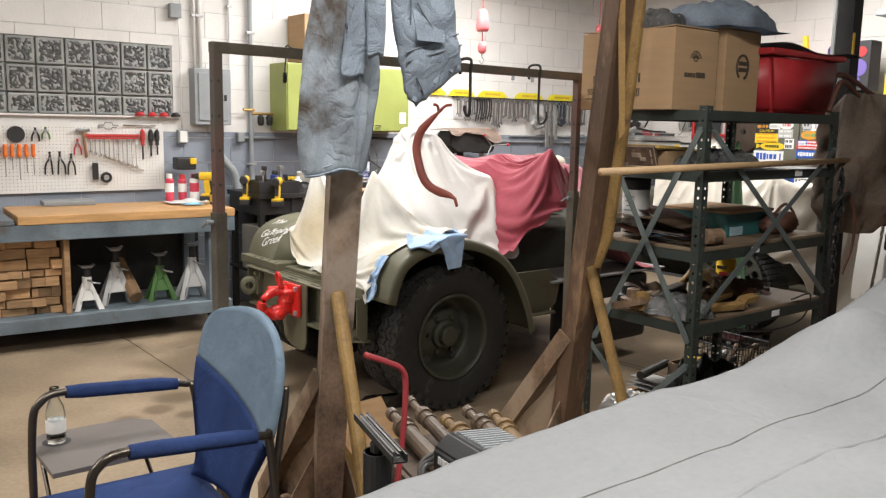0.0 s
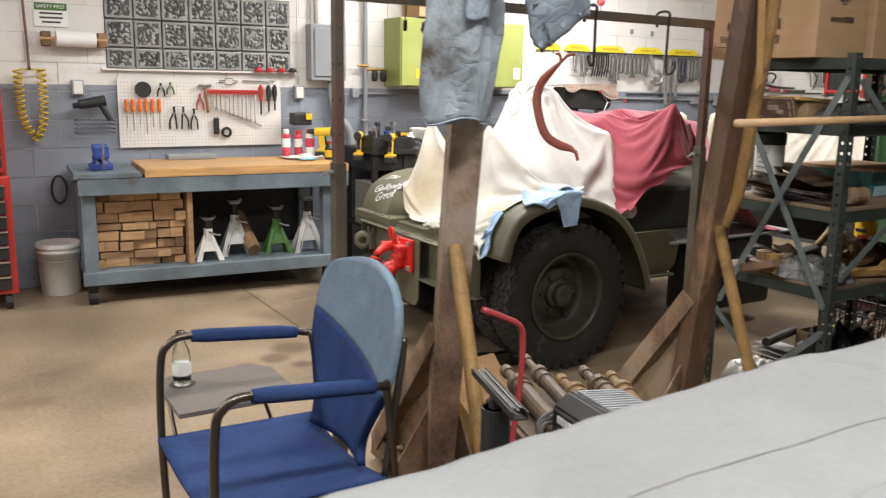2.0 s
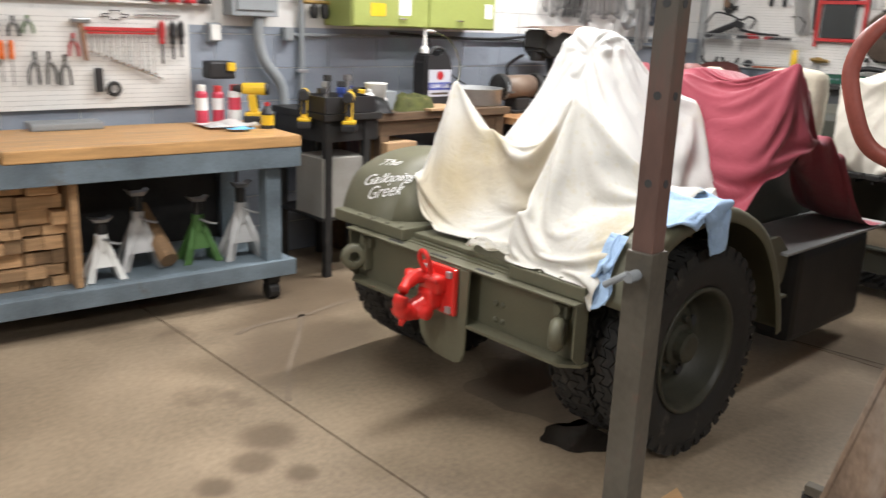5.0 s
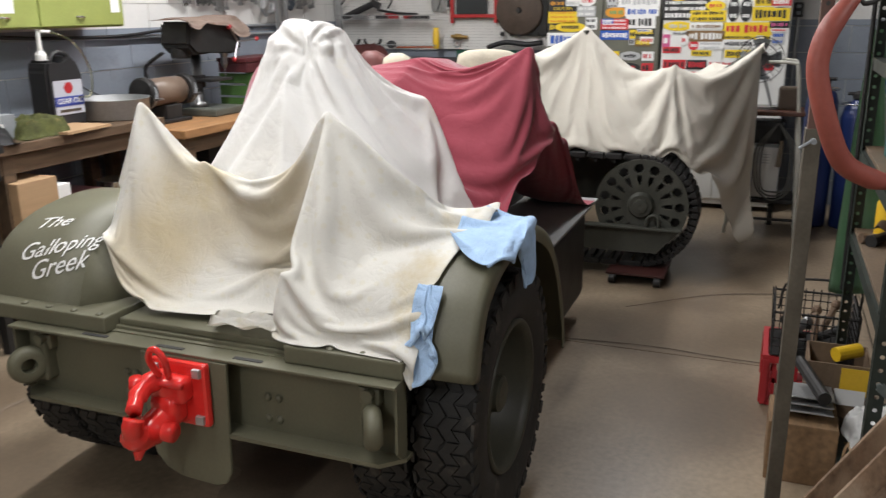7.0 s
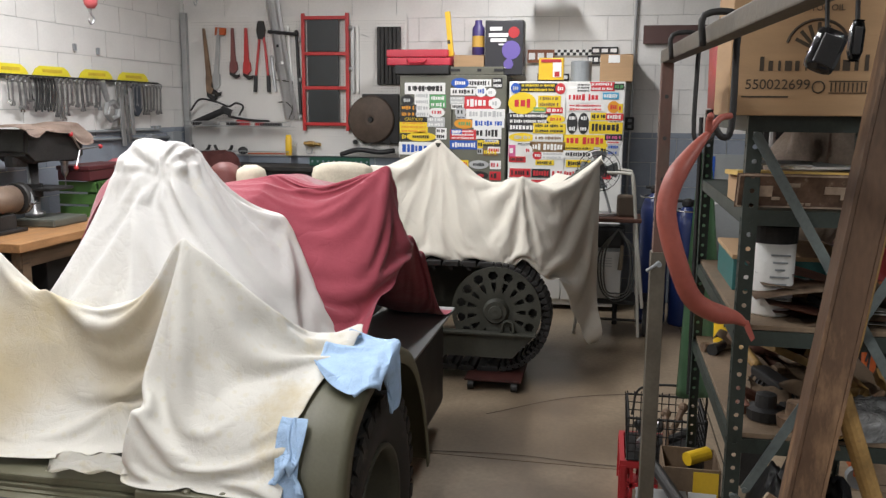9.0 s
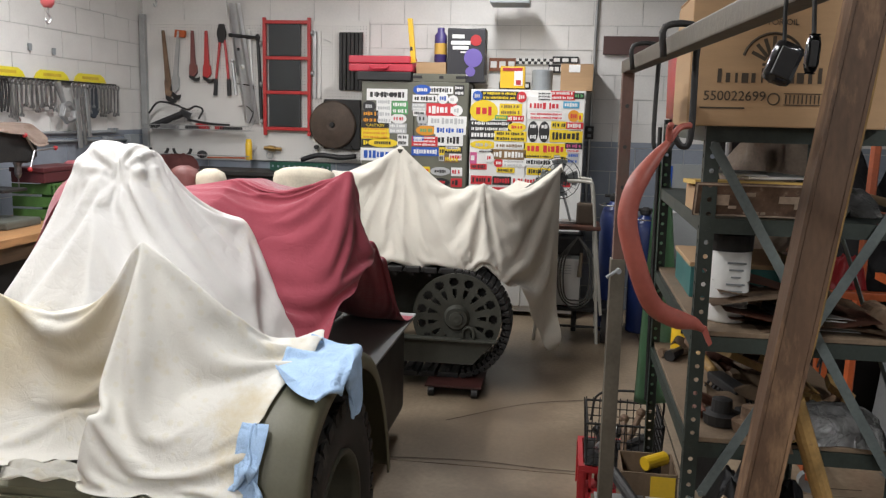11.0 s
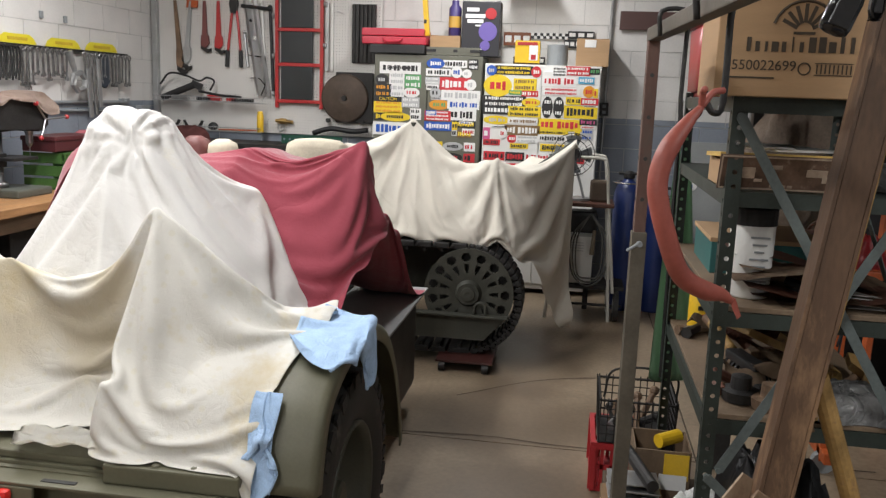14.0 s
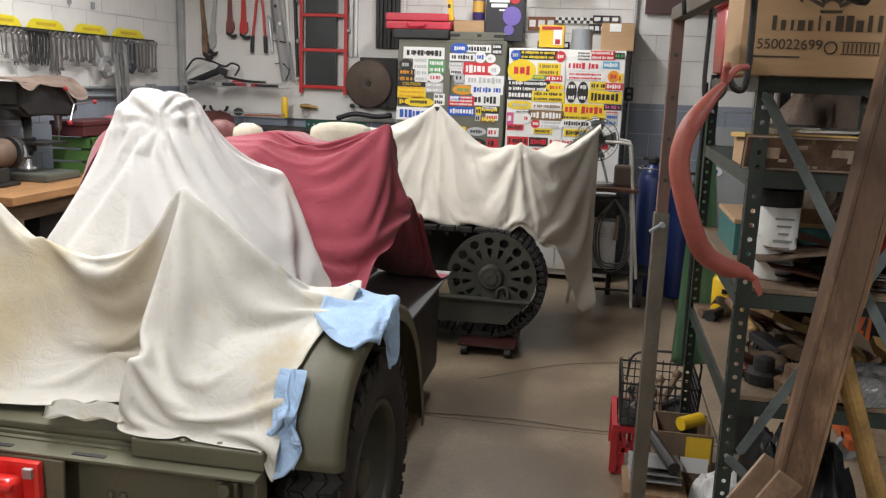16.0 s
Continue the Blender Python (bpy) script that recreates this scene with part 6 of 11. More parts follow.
solid("shallow_tray", tr, STEEL_GREY, "long shallow grey metal tray on bench", "tray")


def can(x, y, z, r, h, body, cap, label, band=None):
    c = thing("spray_can", label, "spray can", (x, y, z), group="bench cans")
    bm = B()
    lathe(bm, (x, y, z), [(r * 0.94, 0), (r, 0.004), (r, h * 0.78), (r * 0.75, h * 0.84), (r * 0.7, h * 0.84)], 20)
    part("body", bm, body, c, smooth=False)
    bm = B()
    lathe(bm, (x, y, z), [(r * 0.72, h * 0.84), (r * 0.72, h * 0.98), (r * 0.6, h)], 16)
    part("cap", bm, cap, c)
    bm = B()
    lathe(bm, (x, y, z), [(r * 1.01, h * 0.35), (r * 1.012, h * 0.36), (r * 1.012, h * 0.66), (r * 1.01, h * 0.67)], 20)
    part("label_band", bm, band or PAPER, c)


PINK = mat("pinkish red print", (0.55, 0.05, 0.09), 0.4)
can(3.06, 7.30, 0.925, 0.033, 0.22, PINK, WHITE_PLASTIC, "pinkish red spray can on bench")
can(3.17, 7.33, 0.925, 0.033, 0.21, PINK, RED_PAINT, "red and white spray can on bench")
can(3.25, 7.28, 0.925, 0.036, 0.22, PAPER, RED_PAINT, "white spray can with red base on bench", PINK)
c2 = thing("fluid_bottle", "small dark bottle with yellow label and red cap", "bottle", (3.31, 6.98, 0.925))
bm = B()
lathe(bm, (3.31, 6.98, 0.925), [(0.034, 0), (0.036, 0.005), (0.036, 0.085), (0.018, 0.12), (0.014, 0.125)], 18)
part("body", bm, BLACK, c2)
bm = B()
lathe(bm, (3.31, 6.98, 0.925), [(0.0365, 0.02), (0.0367, 0.021), (0.0367, 0.075), (0.0365, 0.076)], 18)
part("label_band", bm, YELLOW_PLASTIC, c2)
bm = B()
lathe(bm, (3.31, 6.98, 0.925), [(0.016, 0.125), (0.016, 0.145), (0.001, 0.145)], 14)
part("cap", bm, RED_PAINT, c2)


def cordless_drill(x, y, z, yaw, label, body=YELLOW_PLASTIC):
    d = thing("cordless_drill", label, "power drill", (x, y, z), group="power tools")
    m = Matrix.Translation((x, y, z)) @ Matrix.Rotation(yaw, 4, "Z") @ Matrix.Diagonal((1, 1, 1.12, 1))
    bm = B()
    box(bm, (0, 0, 0.022), (0.11, 0.085, 0.042), bevel=0.010)
    bmesh.ops.transform(bm, matrix=m, verts=bm.verts)
    part("battery", bm, BLACK, d)
    bm = B()
    box(bm, (-0.005, 0, 0.050), (0.10, 0.078, 0.018), bevel=0.006)
    bmesh.ops.transform(bm, matrix=m, verts=bm.verts)
    part("foot", bm, body, d)
    bm = B()
    rod(bm, (-0.090, 0, 0.18), (-0.070, 0, 0.18), 0.026, 0.033, n=14)
    box(bm, (-0.028, 0, 0.115), (0.012, 0.03, 0.07), Matrix.Rotation(0.15, 3, "Y"), bevel=0.005)
    bmesh.ops.transform(bm, matrix=m, verts=bm.verts)
    part("grip_pad", bm, BLACK, d)
    bm = B()
    box(bm, (0, 0, 0.10), (0.05, 0.04, 0.11), Matrix.Rotation(0.15, 3, "Y"), bevel=0.012)
    rod(bm, (-0.07, 0, 0.18), (0.06, 0, 0.18), 0.032, 0.028, n=14)
    bmesh.ops.transform(bm, matrix=m, verts=bm.verts)
    part("body", bm, body, d)
    bm = B()
    rod(bm, (0.06, 0, 0.18), (0.115, 0, 0.18), 0.022, 0.014, n=12)
    bmesh.ops.transform(bm, matrix=m, verts=bm.verts)
    part("chuck", bm, BLACK, d)


cordless_drill(3.33, 7.2, 0.925, 2.6, "yellow and black cordless drill standing on bench")
rg = relax(lambda u, v: (2.98 + 0.3 * u, 7.0 + 0.25 * v, 0.94 + 0.02 * math.sin(7 * u) * math.sin(6 * v)), 16, 14, [(0, 0, 1), (1, 1, 1)], 1.1, 20, seed=4, rough=0.01)
solid("plastic_bag", rg, mat("thin clear-white plastic", (0.6, 0.6, 0.58), 0.25), "crumpled clear plastic bag on bench", "bag", smooth=True)
rg = relax(lambda u, v: (3.05 + 0.14 * u, 6.88 + 0.09 * v, 0.94 + 0.01 * math.sin(7 * u) * math.sin(6 * v)), 10, 8, [(0, 0, 1)], 1.1, 20, seed=6, rough=0.008)
solid("blue_glove", rg, mat("light blue nitrile", (0.18, 0.48, 0.72), 0.5), "light blue nitrile glove on bench", "glove", smooth=True)
ch = thing("battery_charger", "black charger with coiled cord on wall by bench", "charger", (3.24, 7.42, 1.2))
bm = B()
box(bm, (3.22, 7.42, 1.22), (0.16, 0.12, 0.10), bevel=0.015)
part("body", bm, BLACK, ch)
bm = B()
box(bm, (3.27, 7.355, 1.24), (0.05, 0.02, 0.05), bevel=0.006)
part("label_plate", bm, YELLOW_PLASTIC, ch)

# all that lies on the bench follows its turn away from the wall
for ob in set(scene.objects) - standing:
    if ob.parent is None:
        ob.matrix_basis = BENCH_TURN @ ob.matrix_basis

# ---- hand tools on the small pegboard ----
ORANGE_GRIP = mat("orange plastic grip", (0.72, 0.16, 0.02), 0.4)
YB = 7.458
bm = B()
lathe(bm, (2.04, YB - 0.01, 1.44), [(0.058, -0.008), (0.06, 0), (0.058, 0.008), (0.02, 0.01), (0.001, 0.01)], 28, "y")
solid("grinding_disc", bm, BLACK, "black grinding disc hung on pegboard", "disc", group="bench tools")
for k in range(6):
    x = 1.915 + 0.047 * k
    L = (0.12, 0.14, 0.09, 0.16, 0.11, 0.13)[k]
    s = thing("screwdriver", "screwdriver with orange handle hung on pegboard", "screwdriver", (x, YB, 1.3), group="bench tools")
    bm = B()
    lathe(bm, (x, YB - 0.012, 1.37), [(0.010, 0), (0.014, -0.01), (0.012, -0.05), (0.015, -0.08), (0.009, -0.095)], 10)
    part("handle", bm, ORANGE_GRIP, s)
    bm = B()
    rod(bm, (x, YB - 0.012, 1.275), (x, YB - 0.012, 1.275 - L), 0.0035, n=6)
    part("blade", bm, TOOL_STEEL, s)


def pliers(x, z, h, material, label, lean=0.0, mouth=0.3):
    p = thing("pliers", label, "pliers", (x, YB, z), group="bench tools")
    for s in (-1, 1):
        bm = B()
        tube(bm, curve([(x + s * 0.004, YB - 0.008, z + h * 0.5), (x - s * 0.006, YB - 0.008, z + h * 0.2), (x - s * 0.022 - lean, YB - 0.008, z - h * 0.1), (x - s * 0.026 - lean, YB - 0.008, z - h * 0.5)], 4), 0.0065, 7)
        part("jaw", bm, material, p)
    bm = B()
    rod(bm, (x, YB - 0.016, z + h * 0.2), (x, YB - 0.002, z + h * 0.2), 0.012, n=10)
    part("pivot", bm, TOOL_STEEL, p)


pliers(2.17, 1.44, 0.10, BLACK_STEEL, "small black pliers hung on pegboard")
pliers(2.24, 1.45, 0.09, GREEN_PAINT, "small green-handled pliers hung on pegboard")
pliers(2.26, 1.23, 0.17, BLACK_STEEL, "long black pliers hung on pegboard", 0.01)
pliers(2.33, 1.23, 0.17, BLACK_STEEL, "black slip-joint pliers hung on pegboard", -0.01)
pliers(2.41, 1.22, 0.16, BLACK_STEEL, "black scissors hung on pegboard")
pliers(2.46, 1.35, 0.12, RED_PAINT, "red-handled pliers hung on pegboard")
h = thing("hammer", "wood-handled claw hammer with black grip on pegboard", "hammer", (2.53, YB, 1.2), group="bench tools")
bm = B()
tube(bm, [(2.50, YB - 0.015, 1.475), (2.52, YB - 0.015, 1.27)], 0.011, 8)
part("handle", bm, mat("hickory", (0.25, 0.12, 0.06), 0.5), h)
bm = B()
box(bm, (2.50, YB - 0.015, 1.475), (0.10, 0.025, 0.026), bevel=0.006)
part("head", bm, TOOL_STEEL, h)
bm = B()
box(bm, (2.58, YB - 0.012, 1.165), (0.045, 0.02, 0.13), bevel=0.008)
solid("scrub_brush", bm, BLACK, "black wire brush block hung on pegboard", "brush", group="bench tools")
rk = thing("wrench_rack", "red wrench rack holding combination wrenches", "wrench rack", (2.72, YB, 1.43), group="bench tools")
bm = B()
box(bm, (2.72, YB - 0.008, 1.435), (0.40, 0.016, 0.022), bevel=0.004)
box(bm, (2.72, YB - 0.018, 1.415), (0.38, 0.01, 0.01))
part("bar", bm, RED_PAINT, rk)
for k in range(11):
    x = 2.55 + 0.034 * k
    L = 0.10 + 0.012 * k
    bm = B()
    box(bm, (x, YB - 0.02, 1.41 - L / 2), (0.008, 0.005, L))
    tube(bm, [(x + 0.010 * math.cos(a * math.pi / 4), YB - 0.02, 1.41 - L + 0.010 * math.sin(a * math.pi / 4)) for a in range(8)], 0.004, 5, close=True)
    part("wrench", bm, CHROME, rk)
bm = B()
tube(bm, [(2.66 + 0.032 * math.cos(a * math.pi / 10), YB - 0.012, 1.115 + 0.032 * math.sin(a * math.pi / 10)) for a in range(20)], 0.011, 8, close=True)
solid("tape_ring", bm, BLACK_STEEL, "round metal ring hung on pegboard", "ring", group="bench tools")
bm = B()
tube(bm, [(2.66, YB - 0.006, 1.27), (2.95, YB - 0.006, 1.16)], 0.006, 6)
solid("long_rod", bm, CHROME, "long bright rod hung on pegboard", "rod", group="bench tools")
for x, m, L in ((2.945, RED_PAINT, 0.22), (3.01, BLACK, 0.17), (3.06, BLACK, 0.15)):
    t = thing("long_driver", "long-handled driver hung on pegboard end", "screwdriver", (x, YB, 1.35), group="bench tools")
    bm = B()
    lathe(bm, (x, YB - 0.016, 1.49), [(0.004, 0), (0.018, -0.02), (0.020, -0.08), (0.014, -0.10), (0.016, -0.13)], 12)
    part("handle", bm, m, t)
    bm = B()
    rod(bm, (x, YB - 0.016, 1.36), (x, YB - 0.016, 1.36 - L * 0.5), 0.007, n=8)
    part("shaft", bm, BLACK_STEEL, t)
em = thing("car_emblem", "chrome outline car emblem and script bar above pegboard", "emblem", (2.75, YB, 1.52))
bm = B()
tube(bm, [(2.62 + dx, YB - 0.004, 1.515 + dz) for dx, dz in ((0, 0), (0.04, 0.0), (0.045, 0.018), (0.1, 0.018), (0.105, 0), (0.145, 0), (0.13, -0.016), (0.1, -0.016), (0.095, -0.03), (0.045, -0.03), (0.04, -0.016), (-0.01, -0.016))], 0.003, 5, close=True)
part("outline", bm, BLACK, em)
bm = B()
box(bm, (2.93, YB - 0.004, 1.515), (0.26, 0.004, 0.012))
part("script_bar", bm, CHROME, em)
for k in range(4):
    bm = B()
    x = 2.93 + 0.095 * k
    lathe(bm, (x, 7.44, 1.59), [(0.035, 0), (0.036, 0.012), (0.02, 0.03), (0.001, 0.034)], 14)
    ob = solid("tail_lamp", bm, RED_PLASTIC if k < 3 else BLACK, "small red lamp lens on window sill", "lamp", group="sill lamps")

# ---- wall fixtures on the north wall ----
for x, z in ((1.59, 1.45), (3.28, 1.43)):
    o = thing("wall_outlet", "grey wall socket box with cord", "socket", (x, 7.48, z))
    bm = B()
    box(bm, (x, 7.475, z), (0.085, 0.05, 0.11), bevel=0.008)
    part("box", bm, STEEL_GREY, o)
    bm = B()
    box(bm, (x, 7.447, z), (0.06, 0.008, 0.09), bevel=0.003)
    part("plate", bm, WHITE_PLASTIC, o)


def conduit(pts, r, label, m=STEEL_GREY, straps=()):
    c = thing("conduit", label, "conduit", pts[0])
    bm = B()
    tube(bm, curve(pts, 6) if len(pts) > 2 else pts, r, 12)
    part("pipe", bm, m, c, smooth=True)
    for z in straps:
        bm = B()
        box(bm, (pts[0][0], pts[0][1], z), (r * 3.6, r * 2.3, 0.02), bevel=0.003)
        part("strap", bm, GALV, c)


conduit([(3.44, 7.47, 3.28), (3.44, 7.47, 1.97)], 0.018, "white-painted steel conduit down to breaker panel", WALL_WHITE, (2.4, 2.9))
conduit([(3.395, 7.47, 3.28), (3.395, 7.47, 1.97)], 0.012, "thin white-painted conduit to breaker panel", WALL_WHITE, (2.4,))
conduit([(3.70, 7.47, 3.28), (3.70, 7.47, 1.97), (3.69, 7.47, 1.9)], 0.012, "thin conduit down painted wall", WALL_WHITE, (2.5,))
conduit([(3.88, 7.46, 3.28), (3.88, 7.46, 2.0), (3.88, 7.46, 0.75)], 0.02, "grey pipe running down wall", STEEL_GREY, (2.3, 1.2))
conduit([(3.56, 7.44, 1.53), (3.56, 7.44, 1.38), (3.60, 7.44, 1.26), (3.70, 7.44, 1.14), (3.73, 7.44, 1.02), (3.73, 7.44, 0.86)], 0.034, "thick grey conduit bent below breaker panel", STEEL_GREY)
conduit([(3.75, 7.475, 1.425), (4.6, 7.475, 1.425), (5.0, 7.475, 1.425), (8.4, 7.475, 1.38)], 0.011, "long thin conduit along wall with joints", STEEL_GREY)
conduit([(3.0, 7.475, 3.0), (3.22, 7.475, 2.5), (3.27, 7.475, 2.36), (3.28, 7.475, 1.5)], 0.006, "thin cable down wall to socket", WALL_WHITE)
for x, z, w, h in ((3.24, 2.42, 0.09, 0.11), (3.78, 1.43, 0.06, 0.08), (8.3, 1.38, 0.16, 0.10), (7.9, 1.38, 0.09, 0.07)):
    bm = B()
    box(bm, (x, 7.465, z), (w, 0.06, h), bevel=0.006)
    solid("junction_box", bm, STEEL_GREY, "small grey junction box on wall", "junction box", group="junction boxes")
ar = thing("air_regulator", "brass air line regulator with valves on wall pipe", "regulator", (4.02, 7.42, 1.58))
bm = B()
for x in (3.95, 4.03, 4.12):
    lathe(bm, (x, 7.42, 1.53), [(0.02, 0), (0.028, 0.03), (0.028, 0.07), (0.015, 0.09)], 12)
part("bowl", bm, BLACK_STEEL, ar)
bm = B()
rod(bm, (3.88, 7.44, 1.63), (4.2, 7.44, 1.63), 0.012)
rod(bm, (3.80, 7.44, 1.66), (3.90, 7.44, 1.66), 0.012)
part("pipe", bm, mat("brass", (0.5, 0.33, 0.12), 0.35, metal=0.9), ar)
pt = thing("paper_towel", "white paper towel roll on wooden wall bracket", "paper towel", (1.58, 7.4, 1.78))
bm = B()
rod(bm, (1.46, 7.4, 1.785), (1.72, 7.4, 1.785), 0.055, n=28)
part("roll", bm, PAPER, pt)
for x in (1.40, 1.77):
    bm = B()
    box(bm, (x, 7.44, 1.785), (0.06, 0.1, 0.10), bevel=0.006)
    part("bracket", bm, LUMBER, pt)
bm = B()
rod(bm, (1.36, 7.4, 1.785), (1.80, 7.4, 1.785), 0.012)
part("spindle", bm, LUMBER, pt)
hs = thing("air_hose", "yellow coiled air hose hanging on wall", "hose", (1.3, 7.42, 1.5))
bm = B()
pts = []
for k in range(360):
    t = k / 359
    a = t * 2 * math.pi * 26
    s = abs(2 * t - 1)
    cx = 1.28 + 0.075 * (1 if t > 0.5 else -1) * (1 - s ** 6)
    cz = 1.56 - 0.5 * (1 - s) * 0 - 0.46 * s if t < 0.5 else 1.56 - 0.50 * s
    pts.append((cx + 0.028 * math.cos(a), 7.42 + 0.028 * math.sin(a), cz + 0.012))
tube(bm, pts, 0.007, 6)
part("coil", bm, mat("yellow hose", (0.55, 0.40, 0.03), 0.4), hs, smooth=True)
bm = B()
rod(bm, (1.28, 7.5, 1.575), (1.28, 7.39, 1.575), 0.008)
part("peg", bm, BLACK_STEEL, hs)
bm = B()
tube(bm, curve([(1.28, 7.47, 3.2), (1.27, 7.47, 2.3), (1.28, 7.46, 1.75), (1.28, 7.44, 1.57)], 8), 0.009, 8)
part("feed_hose", bm, mat("brown rubber hose", (0.16, 0.09, 0.06), 0.6), hs, smooth=True)
sg = thing("wall_sign", "green and white safety sign on wall", "sign", (1.45, 7.49, 1.95))
bm = B()
box(bm, (1.45, 7.492, 1.95), (0.22, 0.006, 0.16))
part("plate", bm, PAPER, sg)
bm = B()
box(bm, (1.45, 7.488, 2.005), (0.21, 0.004, 0.05))
part("band", bm, GREEN_PAINT, sg)
lettering("SAFETY FIRST", 0.032, Matrix.Translation((1.45, 7.485, 2.005)) @ FACE_NORTH, PAPER, sg)
for k in range(3):
    bm = B()
    box(bm, (1.45, 7.488, 1.96 - 0.03 * k), (0.15 - 0.03 * (k == 2), 0.002, 0.012))
    part("text_bar", bm, INK, sg)
hg = thing("heat_gun", "black heat gun on wire wall basket", "heat gun", (1.68, 7.38, 1.25))
bm = B()
rod(bm, (1.58, 7.4, 1.33), (1.76, 7.4, 1.36), 0.034, 0.04, n=14)
rod(bm, (1.72, 7.4, 1.35), (1.79, 7.4, 1.22), 0.022, n=10)
rod(bm, (1.54, 7.4, 1.32), (1.59, 7.4, 1.33), 0.02, n=10)
part("body", bm, BLACK, hg)
for k in range(4):
    bm = B()
    box(bm, (1.68, 7.40, 1.13 + 0.03 * k), (0.26, 0.15, 0.004))
    bmesh.ops.delete(bm, geom=[f for f in bm.faces if abs(f.normal.z) > 0.5], context="FACES_ONLY")
    ob = part("basket_wire", bm, BLACK_STEEL, hg)
    ob.modifiers.new("t", "SOLIDIFY").thickness = 0.005
bm = B()
tube(bm, [(1.42 + 0.05 * math.cos(a * math.pi / 8), 7.46, 0.72 + 0.10 * math.sin(a * math.pi / 8)) for a in range(16)], 0.008, 6, close=True)
solid("coiled_cord", bm, BLACK, "coiled black cord hung on wall", "cord", smooth=True)

# ---- red tool chest beyond the bench ----
tc = thing("tool_chest", "tall red steel tool chest with many drawers on casters", "tool chest", (0.72, 7.1, 0))
bm = B()
box(bm, (0.72, 7.15, 0.50), (0.70, 0.5, 0.78), bevel=0.01)
box(bm, (0.72, 7.15, 1.22), (0.68, 0.46, 0.62), bevel=0.01)
part("body", bm, RED_PAINT, tc)
for z0, n, h in ((0.14, 7, 0.10), (0.94, 7, 0.08)):
    for k in range(n):
        bm = B()
        box(bm, (0.72, 6.89, z0 + h * (k + 0.5)), (0.62, 0.02, h - 0.012), bevel=0.003)
        dr = part("drawer", bm, BLACK, tc)
        bm = B()
        box(bm, (0.72, 6.875, z0 + h * (k + 0.9)), (0.62, 0.016, 0.012))
        part("handle", bm, CHROME, dr)
for x in (0.43, 1.01):
    for y in (6.95, 7.35):
        bm = B()
        rod(bm, (x - 0.02, y, 0.055), (x + 0.02, y, 0.055), 0.055)
        part("caster", bm, BLACK, tc)

# ---- the steel shelf unit and what lies on it ----
FACE_WEST = Matrix(((0, 0, -1, 0), (-1, 0, 0, 0), (0, 1, 0, 0), (0, 0, 0, 1)))
FACE_SOUTH = Matrix(((1, 0, 0, 0), (0, 0, -1, 0), (0, 1, 0, 0), (0, 0, 0, 1)))
PRINT = mat("dark box print", (0.06, 0.045, 0.03), 0.8)
LEATHER = mat("worn brown leather", (0.11, 0.045, 0.028), 0.6, var=0.35, scale=9, bump=0.4, fine=120, second=(0.06, 0.03, 0.02), patch=0.05, patch_scale=8)
CAMO = mat("grey-brown canvas with red patches", (0.15, 0.115, 0.085), 0.85, var=0.4, scale=6, bump=0.5, second=(0.10, 0.032, 0.022), patch=0.12, patch_scale=6)
FOIL = mat("crumpled foil", (0.62, 0.61, 0.58), 0.3, metal=0.6, var=0.2, bump=0.6, fine=50)
TAN_WOOD = mat("pale turned wood", (0.50, 0.33, 0.17), 0.55, var=0.15, scale=6, stretch=(1, 8, 8))
rng = random.Random(11)
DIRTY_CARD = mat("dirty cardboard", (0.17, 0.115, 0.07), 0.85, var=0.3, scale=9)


def holed_plate(bm, p, along, across, width, length, pitch, hole, thick):
    """A flat bar with a row of round holes punched through it."""
    p, along, across = Vector(p), Vector(along), Vector(across)
    n = int(length / pitch)
    faces = []
    corner = [(-1, -1), (0, -1), (1, -1), (1, 0), (1, 1), (0, 1), (-1, 1), (-1, 0)]
    for i in range(n):
        c = p + along * (pitch * (i + 0.5)) + across * (width / 2)
        outer = [bm.verts.new(c + across * (a * width / 2) + along * (b * pitch / 2)) for a, b in corner]
        inner = [bm.verts.new(c + (across * a + along * b) * (hole / math.hypot(a, b))) for a, b in corner]
        for k in range(8):
            faces.append(bm.faces.new((outer[k], outer[(k + 1) % 8], inner[(k + 1) % 8], inner[k])))
    bmesh.ops.remove_doubles(bm, verts=bm.verts, dist=1e-5)
    bmesh.ops.solidify(bm, geom=list(bm.faces), thickness=thick)


SX0, SX1, SY0, SY1 = 3.50, 4.52, 2.69, 3.25
shelf = thing("shelf_unit", "dark green-black slotted steel shelf unit with crossed braces", "shelf", (SX0, SY0, 0))
for px, sx in ((SX0, 1), (SX1, -1)):
    for py, sy in ((SY0, 1), (SY1, -1)):
        post = B()
        holed_plate(post, (px, py, 0), (0, 0, 1), (sx, 0, 0), 0.036, 1.66, 0.0377, 0.0065, 0.002)
        ob = part("post", post, SHELF_GREEN, shelf)
        post = B()
        holed_plate(post, (px, py, 0), (0, 0, 1), (0, sy, 0), 0.036, 1.66, 0.0377, 0.0065, 0.002)
        part("post_flange", post, SHELF_GREEN, ob)
